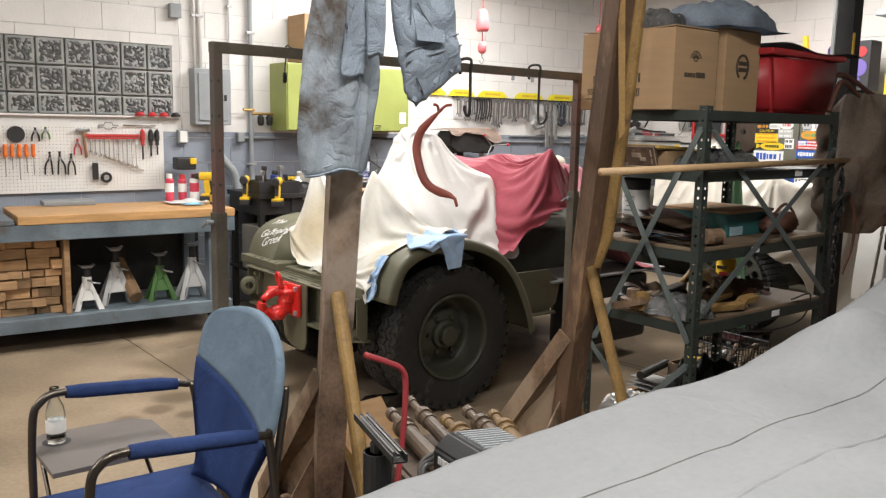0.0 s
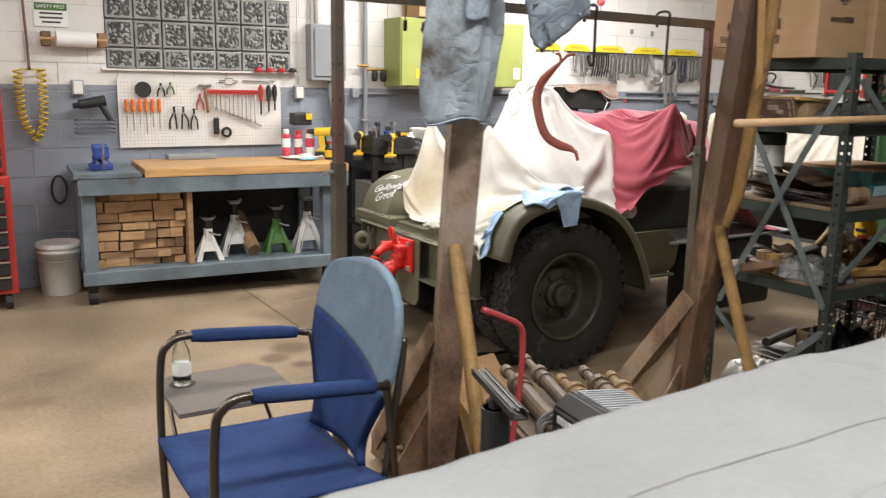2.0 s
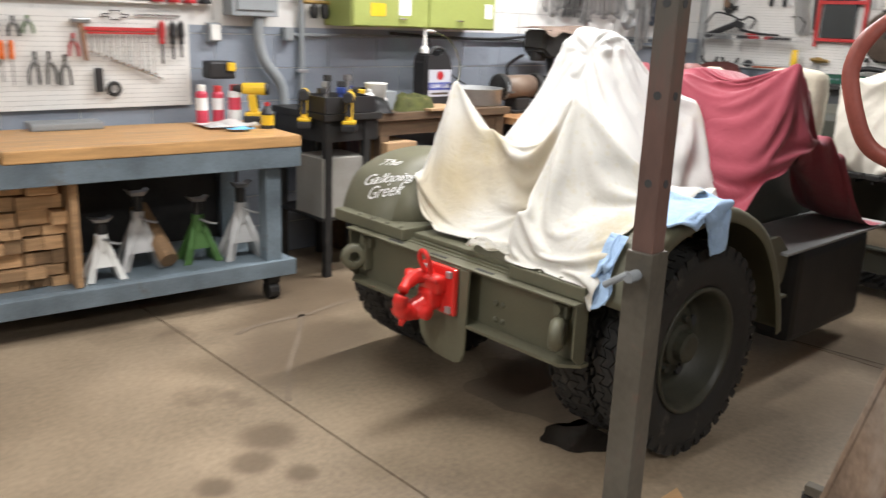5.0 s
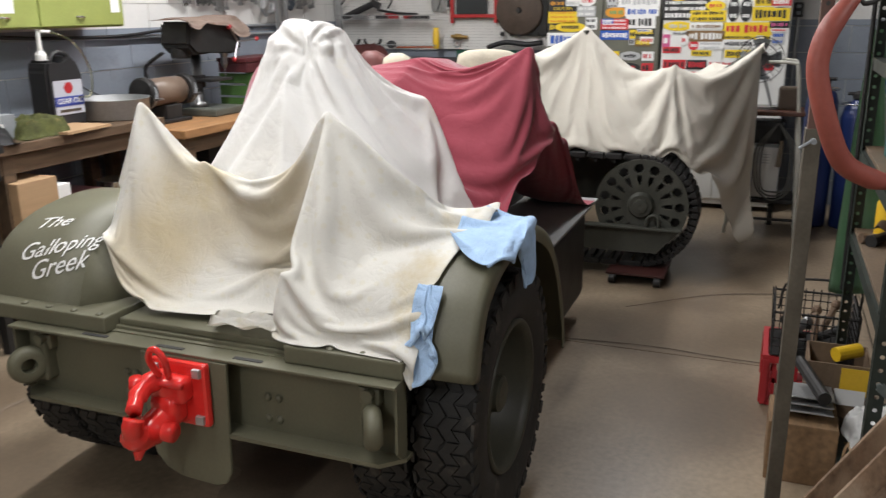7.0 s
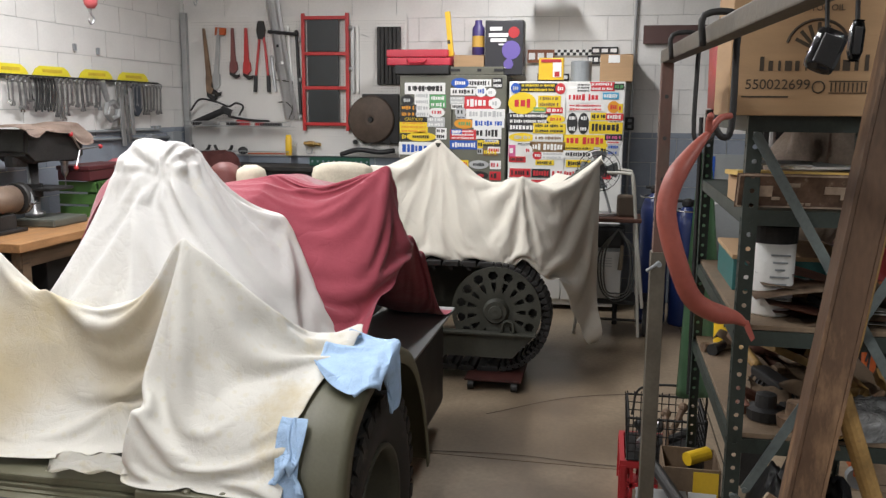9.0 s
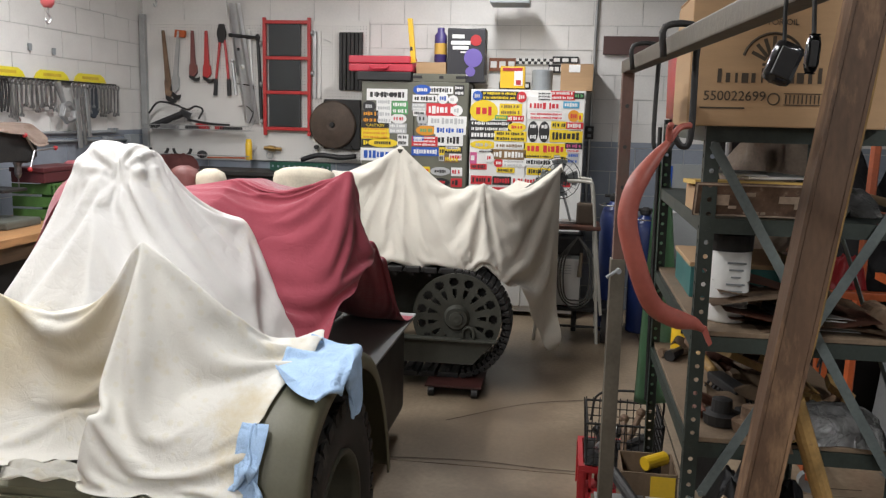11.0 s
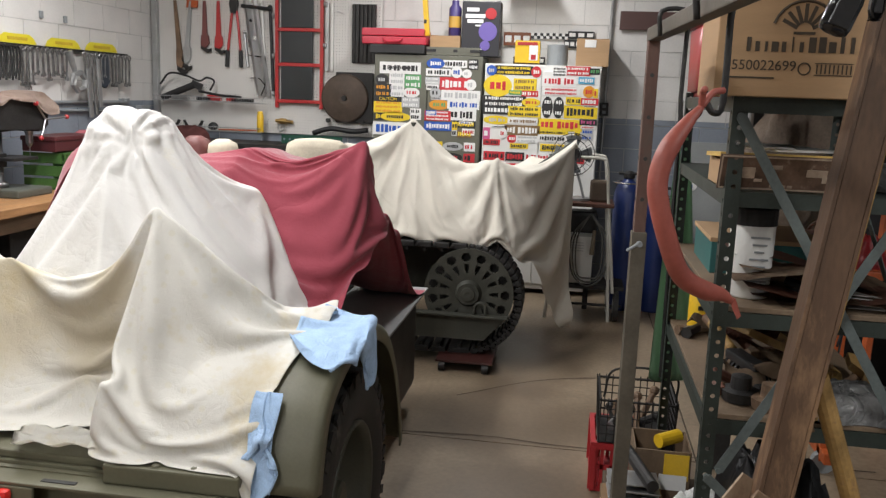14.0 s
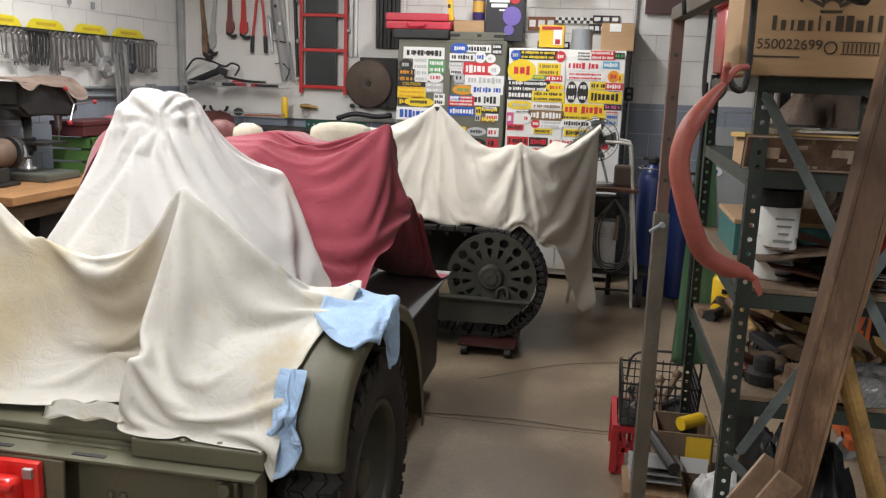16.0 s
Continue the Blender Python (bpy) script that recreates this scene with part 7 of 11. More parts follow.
for z in (1.64, 1.40, 1.08, 0.78, 0.12):
    bm = B()
    cx, cy, lx, ly = (SX0 + SX1) / 2, (SY0 + SY1) / 2, SX1 - SX0 - 0.006, SY1 - SY0 - 0.006
    box(bm, (cx, cy, z), (lx, ly, 0.004))
    for s in (-1, 1):
        box(bm, (cx, cy + s * ly / 2, z - 0.018), (lx, 0.003, 0.04))
        box(bm, (cx + s * lx / 2, cy, z - 0.018), (0.003, ly, 0.04))
    part("shelf_board", bm, SHELF_GREEN, shelf)
    if z in (1.08, 0.78):
        bm = B()
        box(bm, (cx, cy, z + 0.010), (lx - 0.01, ly - 0.02, 0.014), bevel=0.002)
        part("hardboard_panel", bm, mat("dusty shelf board", (0.17, 0.12, 0.075), 0.7, var=0.3, scale=5), shelf, "dusty brown board lying in the shelf")


def brace(a, b, w=0.026):
    bm = B()
    a, b = Vector(a), Vector(b)
    d = (b - a)
    nrm = Vector((0, 1, 0)) if abs(d.y) < 0.05 else Vector((1, 0, 0))
    m = Matrix((d.normalized(), nrm.cross(d.normalized()), nrm)).transposed()
    box(bm, (a + b) / 2, (d.length, w, 0.003), m)
    for e in (a, b):
        rod(bm, e - nrm * 0.006, e + nrm * 0.006, 0.008, n=8)
    return part("brace", bm, BRACE, shelf, "grey-green diagonal brace")


yf, xe = SY0 - 0.006, SX0 - 0.006
brace((3.54, yf, 1.56), (4.50, yf, 0.82))
brace((4.49, yf - 0.004, 1.49), (3.54, yf - 0.004, 0.84))
brace((xe, 2.71, 1.57), (xe, 3.20, 0.64))
brace((xe - 0.004, 3.232, 1.595), (xe - 0.004, 2.71, 0.72))
brace((xe, 2.71, 0.62), (xe, 3.23, 0.10))
brace((xe - 0.004, 3.23, 0.62), (xe - 0.004, 2.71, 0.16))
for c in ((3.9, SY0 - 0.004, 1.068), (4.1, SY0 - 0.004, 0.768), (4.2, SY0 - 0.004, 1.385)):
    bm = B()
    box(bm, c, (0.06, 0.002, 0.026))
    part("paper_tag", bm, PAPER, shelf, "small white paper tag")


def carton(x0, x1, y0, y1, z, h, label, m=CARDBOARD, name="cardboard_box"):
    ob = thing(name, label, "box", ((x0 + x1) / 2, (y0 + y1) / 2, z))
    bm = B()
    box(bm, ((x0 + x1) / 2, (y0 + y1) / 2, z + h / 2), (x1 - x0, y1 - y0, h), bevel=0.004)
    part("body", bm, m, ob)
    for s in (-1, 1):
        bm = B()
        box(bm, ((x0 + x1) / 2, (y0 + y1) / 2 + s * (y1 - y0) / 4, z + h + 0.003), (x1 - x0 - 0.004, (y1 - y0) / 2 - 0.004, 0.004), Matrix.Rotation(s * 0.03, 3, "X"))
        part("flap", bm, m, ob)
    return ob


def scallop(parent, c, s, face):
    """A plain fan of seven ribs in an outline."""
    bm = B()
    m = Matrix.Translation(c) @ face
    for k in range(7):
        a = math.radians(-62 + k * 124 / 6)
        r = s * (1.0 - 0.12 * abs(k - 3) / 3)
        d = Vector((math.sin(a), math.cos(a), 0))
        box(bm, m @ (d * r * 0.62), (0.006 * s / 0.05, r * 0.62, 0.0012), (m.to_3x3() @ Matrix.Rotation(-a, 3, "Z")))
    for k in range(10):
        a0, a1 = math.radians(-75 + 15 * k), math.radians(-60 + 15 * k)
        p0, p1 = Vector((math.sin(a0), math.cos(a0), 0)) * s * 1.02, Vector((math.sin(a1), math.cos(a1), 0)) * s * 1.02
        rod(bm, m @ p0, m @ p1, s * 0.05, n=4)
    box(bm, m @ Vector((0, -s * 0.04, 0)), (s * 0.7, s * 0.09, 0.0012), m.to_3x3())
    return part("emblem", bm, PRINT, parent)


def bar(parent, c, w, h, face, material=PRINT, name="text_bar"):
    bm = B()
    m = Matrix.Translation(c) @ face
    box(bm, m.translation, (w, h, 0.0016), m.to_3x3())
    return part(name, bm, material, parent)


b1 = carton(3.46, 3.75, 2.83, 3.31, 1.643, 0.32, "brown cardboard motor oil carton with printed emblem")
scallop(b1, (3.4585, 3.11, 1.80), 0.072, FACE_WEST)
scallop(b1, (3.60, 2.8285, 1.84), 0.036, FACE_SOUTH)
for k, (w, h) in enumerate(((0.016, 0.034), (0.017, 0.024), (0.010, 0.024), (0.026, 0.024), (0.016, 0.024), (0.006, 0.036), (0.015, 0.024))):
    bar(b1, (3.4588, 3.236 - 0.0205 * k, 1.752 + h / 2), w * 0.62, h, FACE_WEST)
for k, h in enumerate((0.036, 0.037, 0.026, 0.038, 0.038)):
    bar(b1, (3.4588, 3.088 - 0.023 * k, 1.752 + h / 2), 0.017 if k < 3 else 0.009, h, FACE_WEST)
for k in range(7):
    bar(b1, (3.535 + 0.0105 * k, 2.8288, 1.782), 0.007, 0.017, FACE_SOUTH)
for k in range(5):
    bar(b1, (3.612 + 0.0125 * k, 2.8288, 1.784), 0.010, 0.021, FACE_SOUTH)
lettering("550022699", 0.034, Matrix.Translation((3.4585, 3.197, 1.718)) @ FACE_WEST, PRINT, b1)
lettering("MOTOR OIL", 0.020, Matrix.Translation((3.4585, 3.11, 1.900)) @ FACE_WEST, PRINT, b1)
bar(b1, (3.4588, 3.225, 1.689), 0.11, 0.004, FACE_WEST)
bm = B()
tube(bm, [(3.4586, 3.102 + 0.014 * math.cos(a), 1.713 + 0.014 * math.sin(a)) for a in [k * math.pi / 9 for k in range(18)]], 0.002, 4, True)
part("round_stamp", bm, PRINT, b1)
for w, h, z in ((0.088, 0.002, 1.727), (0.088, 0.002, 1.699)):
    bar(b1, (3.4588, 3.034, z), w, h, FACE_WEST)
for k in range(9):
    bar(b1, (3.4588, 2.994 + k * 0.0098, 1.713), 0.003, 0.022, FACE_WEST)
b2 = carton(3.775, 4.03, 2.81, 3.2, 1.643, 0.335, "brown cardboard carton with round black emblem")
bm = B()
tube(bm, [(3.90 + 0.042 * math.cos(a), 2.8085, 1.83 + 0.05 * math.sin(a)) for a in [k * math.pi / 10 - 1.2 for k in range(18)]], 0.005, 4)
part("emblem", bm, PRINT, b2)
for k in range(2):
    bar(b2, (3.91, 2.8085, 1.845 - 0.026 * k), 0.075, 0.016, Matrix.Rotation(0.0, 4, "Z") @ FACE_SOUTH)

# red storage bin with a dark lid
rb = thing("storage_bin", "red plastic storage bin with a warped dark lid", "bin", (4.33, 3.0, 1.643))
bm = B()
prism(bm, [(4.08, 1.645), (4.58, 1.645), (4.63, 1.90), (4.04, 1.90)], 2.76, 3.24, "y")
bmesh.ops.bevel(bm, geom=list(bm.edges), offset=0.018, segments=3, affect="EDGES")
part("body", bm, RED_PLASTIC, rb, smooth=True)
bm = B()
box(bm, (4.335, 3.0, 1.905), (0.64, 0.52, 0.028), bevel=0.01)
part("rim", bm, RED_PLASTIC, rb)
for s in (-1, 1):
    bm = B()
    box(bm, (4.335 + s * 0.315, 3.0, 1.885), (0.03, 0.16, 0.05), bevel=0.008)
    part("handle", bm, RED_PLASTIC, rb)
bm = sheet(lambda u, v: Vector((4.0 + 0.78 * u, 2.73 + 0.54 * v, 1.935 + 0.012 * math.sin(9 * u) * math.cos(5 * v) - 0.02 * u)), 18, 8)
bmesh.ops.solidify(bm, geom=list(bm.faces), thickness=0.012)
part("lid", bm, BLACK, rb, "dark lid lying askew")
bm = B()
box(bm, (4.615, 2.752, 1.80), (0.035, 0.002, 0.035), Matrix.Rotation(0.2, 3, "X"))
part("sticker", bm, PAPER, rb)

# clothes and bags on top of the boxes
def pile(name, label, category, c, s, material, seed, n=14, bumps=0.35):
    """A soft heap: a low mound with folds."""
    r = random.Random(seed)
    ph = [r.uniform(0, 6.28) for _ in range(6)]

    def f(u, v, bumps=min(bumps, 0.5)):
        x, y = u * 2 - 1, v * 2 - 1
        d = max(0.0, 1 - (abs(x) ** 3 + abs(y) ** 3))
        q = Vector((x * 1.7 + ph[0], y * 1.7 + ph[1], ph[2]))
        h = d ** 0.45 * (0.72 + bumps * (0.5 - abs(noise.noise(q))) * 1.1 + bumps * 0.6 * abs(noise.noise(q * 2.6)) - bumps * 0.35 * abs(noise.noise(q * 5.3)))
        wob = 1 + 0.10 * math.sin(5 * math.atan2(y, x) + ph[4])
        return Vector((c[0] + x * s[0] / 2 * wob, c[1] + y * s[1] / 2 * wob, c[2] + max(0.0, h) * s[2]))
    bm = sheet(f, n * 2, n * 2)
    bmesh.ops.solidify(bm, geom=list(bm.faces), thickness=0.003)
    return solid(name, bm, material, label, category, smooth=True)


pile("folded_jeans", "crumpled blue jeans piled on cardboard boxes", "jeans", (3.93, 2.95, 1.986), (0.46, 0.40, 0.14), DENIM, 3)
pile("plastic_bag", "clear grey plastic bag on a carton", "bag", (3.62, 3.08, 1.972), (0.25, 0.30, 0.10), BAG_CLEAR, 5)

# shelf at 1.40: printed trays and a pole
pt = thing("printed_tray", "brown printed cardboard tray with yellow edge", "tray", (3.62, 3.12, 1.405))
bm = B()
box(bm, (3.515, 3.10, 1.452), (0.004, 0.34, 0.095), Matrix.Rotation(-0.35, 3, "Y"))
part("front_flap", bm, mat("brown printed card", (0.13, 0.08, 0.055), 0.45, var=0.5, scale=22, bump=0.05, second=(0.36, 0.28, 0.21), patch=0.12, patch_scale=20), pt)
bm = B()
box(bm, (3.66, 3.10, 1.488), (0.24, 0.33, 0.012), Matrix.Rotation(0.05, 3, "Y"))
part("yellow_cover", bm, mat("ochre paper", (0.55, 0.37, 0.10), 0.7, var=0.1), pt)
bm = B()
box(bm, (3.70, 3.09, 1.44), (0.22, 0.32, 0.07))
part("body", bm, CARDBOARD, pt)
FLAP = Matrix.Translation((3.515, 3.10, 1.452)) @ Matrix.Rotation(-0.35, 4, "Y") @ Matrix.Translation((-0.0034, 0, 0))
TRAY_INK = mat("pale tan print", (0.42, 0.33, 0.25), 0.5, var=0.3, scale=30)
for dy, dz, w, h in ((0, -0.044, 0.33, 0.004), (0, 0.044, 0.33, 0.004), (-0.165, 0, 0.004, 0.085), (0.165, 0, 0.004, 0.085), (0.02, -0.035, 0.04, 0.007), (-0.01, -0.035, 0.012, 0.007), (0.03, 0.018, 0.03, 0.010),
                      (-0.07, 0.005, 0.05, 0.020), (-0.10, -0.012, 0.03, 0.016), (0.10, 0.0, 0.04, 0.030), (0.07, -0.02, 0.02, 0.008), (-0.145, 0.015, 0.006, 0.03), (-0.145, -0.02, 0.006, 0.025)):
    m = FLAP @ Matrix.Translation((0, dy, dz))
    bar(pt, m.translation, w, h, m.to_3x3().to_4x4() @ FACE_WEST, TRAY_INK)
for k, (c, s, a) in enumerate((((3.74, 3.05, 1.505), (0.22, 0.20, 0.006), 0.3), ((3.72, 3.12, 1.512), (0.20, 0.15, 0.005), -0.2), ((4.02, 2.98, 1.415), (0.28, 0.21, 0.02), 0.1))):
    bm = B()
    box(bm, c, s, Matrix.Rotation(a, 3, "Z"))
    solid("magazine", bm, PAPER if k != 1 else TOOL_STEEL, "loose pale magazine lying on the shelf", "magazine", group="magazines")
pile("plastic_sheet", "crumpled clear plastic sheeting on shelf", "plastic", (3.84, 2.86, 1.405), (0.42, 0.24, 0.09), BAG_CLEAR, 8)
bm = B()
rod(bm, (2.86, 2.655, 1.418), (4.66, 2.672, 1.438), 0.0135, 0.012, n=14)
solid("broom_handle", bm, TAN_WOOD, "pale wooden broom handle resting on the shelf", "pole", smooth=True)

# shelf at 1.08
tb = thing("teal_carton", "teal-sided carton with brown top", "box", (4.1, 3.05, 1.098))
bm = B()
box(bm, (4.13, 3.03, 1.148), (0.36, 0.34, 0.10), bevel=0.003)
part("body", bm, TEAL, tb)
bm = B()
box(bm, (4.13, 3.03, 1.205), (0.37, 0.35, 0.014), bevel=0.002)
part("lid", bm, CARDBOARD, tb)
bar(tb, (3.9485, 3.14, 1.15), 0.07, 0.03, FACE_WEST, PAPER)
bar(tb, (4.02, 2.859, 1.12), 0.10, 0.04, FACE_SOUTH, mat("pale blue print", (0.35, 0.5, 0.55), 0.6))
tub = thing("paint_tub", "white tub with printed label and dark lid", "tub", (3.66, 3.14, 1.098))
bm = B()
lathe(bm, (3.66, 3.14, 1.098), [(0.055, 0), (0.058, 0.006), (0.06, 0.215), (0.058, 0.22)], 24)
part("body", bm, WHITE_PLASTIC, tub, smooth=True)
bm = B()
lathe(bm, (3.66, 3.14, 1.30), [(0.062, 0), (0.063, 0.045), (0.055, 0.05)], 24)
part("lid", bm, BLACK_STEEL, tub)
for k in range(7):
    bm = B()
    box(bm, (3.66 - 0.0605, 3.13, 1.27 - 0.02 * k), (0.002, 0.05 - 0.012 * (k % 3), 0.005))
    part("text_bar", bm, STEEL_GREY, tub)
pp = thing("paper_stack", "white and blue papers in a heap", "papers", (3.66, 2.9, 1.098))
for k in range(6):
    bm = B()
    a = rng.uniform(-0.5, 0.5)
    q = sheet(lambda u, v: Vector((3.57 + 0.27 * u + 0.02 * a, 2.80 + 0.20 * v + 0.03 * a, 1.102 + 0.006 * k + 0.012 * math.sin(3 * u + k) ** 2 * v)), 8, 6)
    bmesh.ops.rotate(q, cent=(3.68, 2.9, 1.1), matrix=Matrix.Rotation(a * 0.5, 3, "Z"), verts=q.verts)
    bmesh.ops.solidify(q, geom=list(q.faces), thickness=0.002)
    bm.free()
    part("paper_sheet", q, (mat("sky blue paper", (0.05, 0.25, 0.6), 0.6, var=0.1) if k == 2 else PAPER), pp)
lp = thing("leather_pouch", "brown leather tool pouch", "pouch", (4.33, 2.85, 1.098))
bm = B()
prism(bm, [(4.2, 1.10), (4.40, 1.10), (4.42, 1.16), (4.36, 1.20), (4.24, 1.185), (4.18, 1.15)], 2.78, 2.86, "y")
bmesh.ops.bevel(bm, geom=list(bm.edges), offset=0.012, segments=2, affect="EDGES")
part("body", bm, LEATHER, lp, smooth=True)
bm = B()
tube(bm, curve([(4.22, 2.80, 1.19), (4.29, 2.79, 1.235), (4.38, 2.80, 1.20), (4.42, 2.79, 1.13)]), 0.007, 6)
part("strap", bm, LEATHER, lp)
for k in range(7):
    bm = sheet(lambda u, v: Vector((3.52 + 0.05 * (k % 3) + (0.16 + 0.03 * (k % 2)) * u, 2.73 + 0.40 * v + 0.012 * k, 1.102 + 0.012 * k + 0.02 * math.sin(4 * v + k) + 0.03 * (v - 0.2) * (k % 3))), 4, 12)
    bmesh.ops.solidify(bm, geom=list(bm.faces), thickness=0.004)
    solid("leather_strip", bm, LEATHER if k % 2 else RUST, "curled brown leather and scrap strip on shelf", "leather", smooth=True, group="leather scraps")
bm = B()
lathe(bm, (3.60, 2.735, 1.135), [(0.028, 0), (0.034, 0.02), (0.03, 0.09), (0.033, 0.1)], 14, "x")
solid("rusty_sleeve", bm, RUST, "short rusty steel sleeve on the shelf edge", "pipe")

# shelf at 0.78
sb = thing("soap_tub", "yellow hand cleaner tub with red cap and label", "tub", (4.40, 3.14, 0.798))
bm = B()
lathe(bm, (4.40, 3.14, 0.798), [(0.045, 0), (0.048, 0.01), (0.048, 0.12), (0.04, 0.135)], 20)
part("body", bm, YELLOW_PLASTIC, sb, smooth=True)
bm = B()
lathe(bm, (4.40, 3.14, 0.93), [(0.034, 0), (0.034, 0.03), (0.03, 0.034)], 20)
part("cap", bm, RED_PLASTIC, sb)
for a in (200, 250):
    bm = B()
    d = Vector((math.cos(math.radians(a)), math.sin(math.radians(a)), 0))
    box(bm, Vector((4.40, 3.14, 0.84)) + d * 0.047, (0.004, 0.045, 0.045), Matrix.Rotation(math.radians(a), 3, "Z"))
    part("label", bm, RED_PLASTIC if a == 200 else PAPER, sb)
bm = B()
box(bm, (4.3525, 3.135, 0.885), (0.003, 0.05, 0.016), Matrix.Rotation(0.1, 3, "Z"))
part("text_bar", bm, BLACK, sb)
for k in range(3):
    o = [(0, 0), (0.16, 0.02), (0.20, 0.07), (0.27, 0.10), (0.25, 0.13), (0.17, 0.10), (0.13, 0.05), (0, 0.03)]
    bm = B()
    prism(bm, [(a, b) for a, b in o], 0, 0.025, "z")
    bmesh.ops.transform(bm, matrix=Matrix.Translation((3.72 + 0.11 * k, 2.76 + 0.06 * k, 0.805 + 0.015 * k)) @ Matrix.Rotation(-0.5 + 0.5 * k, 4, "Z") @ Matrix.Rotation(0.25 + 0.1 * k, 4, "X"), verts=bm.verts)
    solid("bent_bracket", bm, RUST_YELLOW, "worn yellow steel bracket among scrap", "bracket", group="yellow brackets")
for k in range(9):
    bm = B()
    x, y = rng.uniform(3.6, 4.35), rng.uniform(2.76, 3.15)
    a = rng.uniform(0, 3.1)
    L = rng.uniform(0.05, 0.14)
    r = rng.uniform(0.012, 0.026)
    d = Vector((math.cos(a), math.sin(a), 0)) * L
    c = Vector((x, y, 0.80 + r))
    rod(bm, c - d, c + d, r, n=10)
    rod(bm, c - d * 1.05, c - d * 0.8, r * 1.4, n=8)
    rod(bm, c + d * 0.85, c + d * 1.05, r * 1.3, n=8)
    solid("rusty_shaft", bm, RUST if k % 3 else BLACK_STEEL, "rusty machined shaft lying on the shelf", "scrap part", smooth=False, group="rusty parts")
pile("plastic_bag", "clear grey plastic bag of small parts", "bag", (3.60, 2.84, 0.80), (0.20, 0.26, 0.09), BAG_CLEAR, 21)
pile("dark_bag", "black rubber boot and cloth in a lump", "bundle", (3.98, 2.92, 0.125), (0.5, 0.36, 0.42), BLACK, 23)
hose = B()
tube(hose, curve([(4.25, 2.70, 0.81), (4.34, 2.66, 0.83), (4.30, 2.67, 0.72), (4.05, 2.67, 0.70), (3.8, 2.68, 0.73)]), 0.004, 6)
solid("loose_wire", hose, BLACK, "thin black wire dangling off the shelf", "cable")

# bottom shelf: boards, foil and paper
for k in range(7):
    bm = B()
    a = rng.uniform(-0.5, 0.5)
    box(bm, (3.75 + 0.1 * (k % 3), 2.80 + 0.05 * k, 0.132 + 0.022 * k), (rng.uniform(0.3, 0.6), rng.uniform(0.07, 0.13), 0.02), Matrix.Rotation(a, 3, "Z"), bevel=0.002)
    solid("board", bm, LUMBER, "short sawn board stacked on the lowest shelf", "board", group="short boards")
pile("foil", "crumpled silver foil on the boards", "foil", (3.66, 3.12, 0.22), (0.30, 0.22, 0.15), FOIL, 31, bumps=0.7)
pile("foil", "crumpled silver foil on the boards", "foil", (3.72, 2.80, 0.17), (0.28, 0.2, 0.10), FOIL, 33, bumps=0.7)
bm = B()
tube(bm, curve([(3.56, 2.60, 0.10), (3.8, 2.60, 0.075), (4.05, 2.62, 0.12)]), 0.035, 10)
solid("bent_pipe", bm, RUST_YELLOW, "short bent yellow pipe on the floor", "pipe", smooth=True)

# chain with rings at the right post
ch = thing("chain", "rusty steel chain with rings on the shelf post", "chain", (4.545, 2.67, 1.3))
for k in range(16):
    z = 1.38 - 0.034 * k
    bm = B()
    pts = []
    for i in range(12):
        a = i * math.pi / 6
        p = Vector((0.013 * math.cos(a), 0, 0.024 * math.sin(a)))
        if k % 2:
            p = Vector((0, p.x, p.z))
        pts.append(p + Vector((4.545 + 0.006 * math.sin(k), 2.668, z)))
    tube(bm, pts, 0.005, 6, True)
    part("link", bm, BLACK_STEEL, ch)
for c, r, tilt in (((4.53, 2.655, 1.22), 0.035, 0.3), ((4.53, 2.65, 1.245), 0.045, -0.6)):
    bm = B()
    tube(bm, [Vector(c) + Vector((r * math.cos(a), tilt * r * math.sin(a), r * math.sin(a))) for a in [i * math.pi / 9 for i in range(18)]], 0.009, 6, True)
    part("ring", bm, BLACK_STEEL, ch)
bm = B()
tube(bm, curve([(4.56, 2.65, 1.30), (4.64, 2.64, 1.22), (4.66, 2.64, 1.05), (4.60, 2.65, 0.9)]), 0.007, 6)
part("strap", bm, LEATHER, ch)
bm = B()
tube(bm, curve([(4.56, 2.65, 1.28), (4.47, 2.645, 1.2), (4.44, 2.645, 1.05)]), 0.006, 6)
part("strap", bm, BLACK, ch)

# bag of canvas and leather on the right end
def satchel(u, v):
    a = u * 2 * math.pi
    z = 1.75 - 0.68 * v
    w = 0.05 + 0.26 * math.sin(min(1, v * 1.25 + 0.18) * math.pi * 0.55) * (1 - 0.75 * max(0, v - 0.78) / 0.22)
    fold = 0.035 * math.sin(3 * a + 6 * v) + 0.022 * math.sin(7 * a - 9 * v) + 0.01 * math.sin(13 * a + 15 * v)
    return Vector((4.90 + (w + fold) * math.cos(a), 2.74 + (0.16 * (w / 0.3) + fold) * math.sin(a) + 0.04 * v, z))


bm = sheet(satchel, 40, 24)
bmesh.ops.remove_doubles(bm, verts=bm.verts, dist=1e-5)
bg = thing("canvas_bag", "grey-brown canvas bag with leather patches hanging from the shelf", "bag", (4.9, 2.74, 1.4))
part("body", bm, CAMO, bg, smooth=True)
bm = B()
tube(bm, curve([(4.80, 2.74, 1.74), (4.62, 2.74, 1.80), (4.52, 2.74, 1.66)]), 0.012, 6)
tube(bm, curve([(4.98, 2.74, 1.74), (4.70, 2.80, 1.84), (4.52, 2.80, 1.66)]), 0.012, 6)
part("strap", bm, LEATHER, bg)

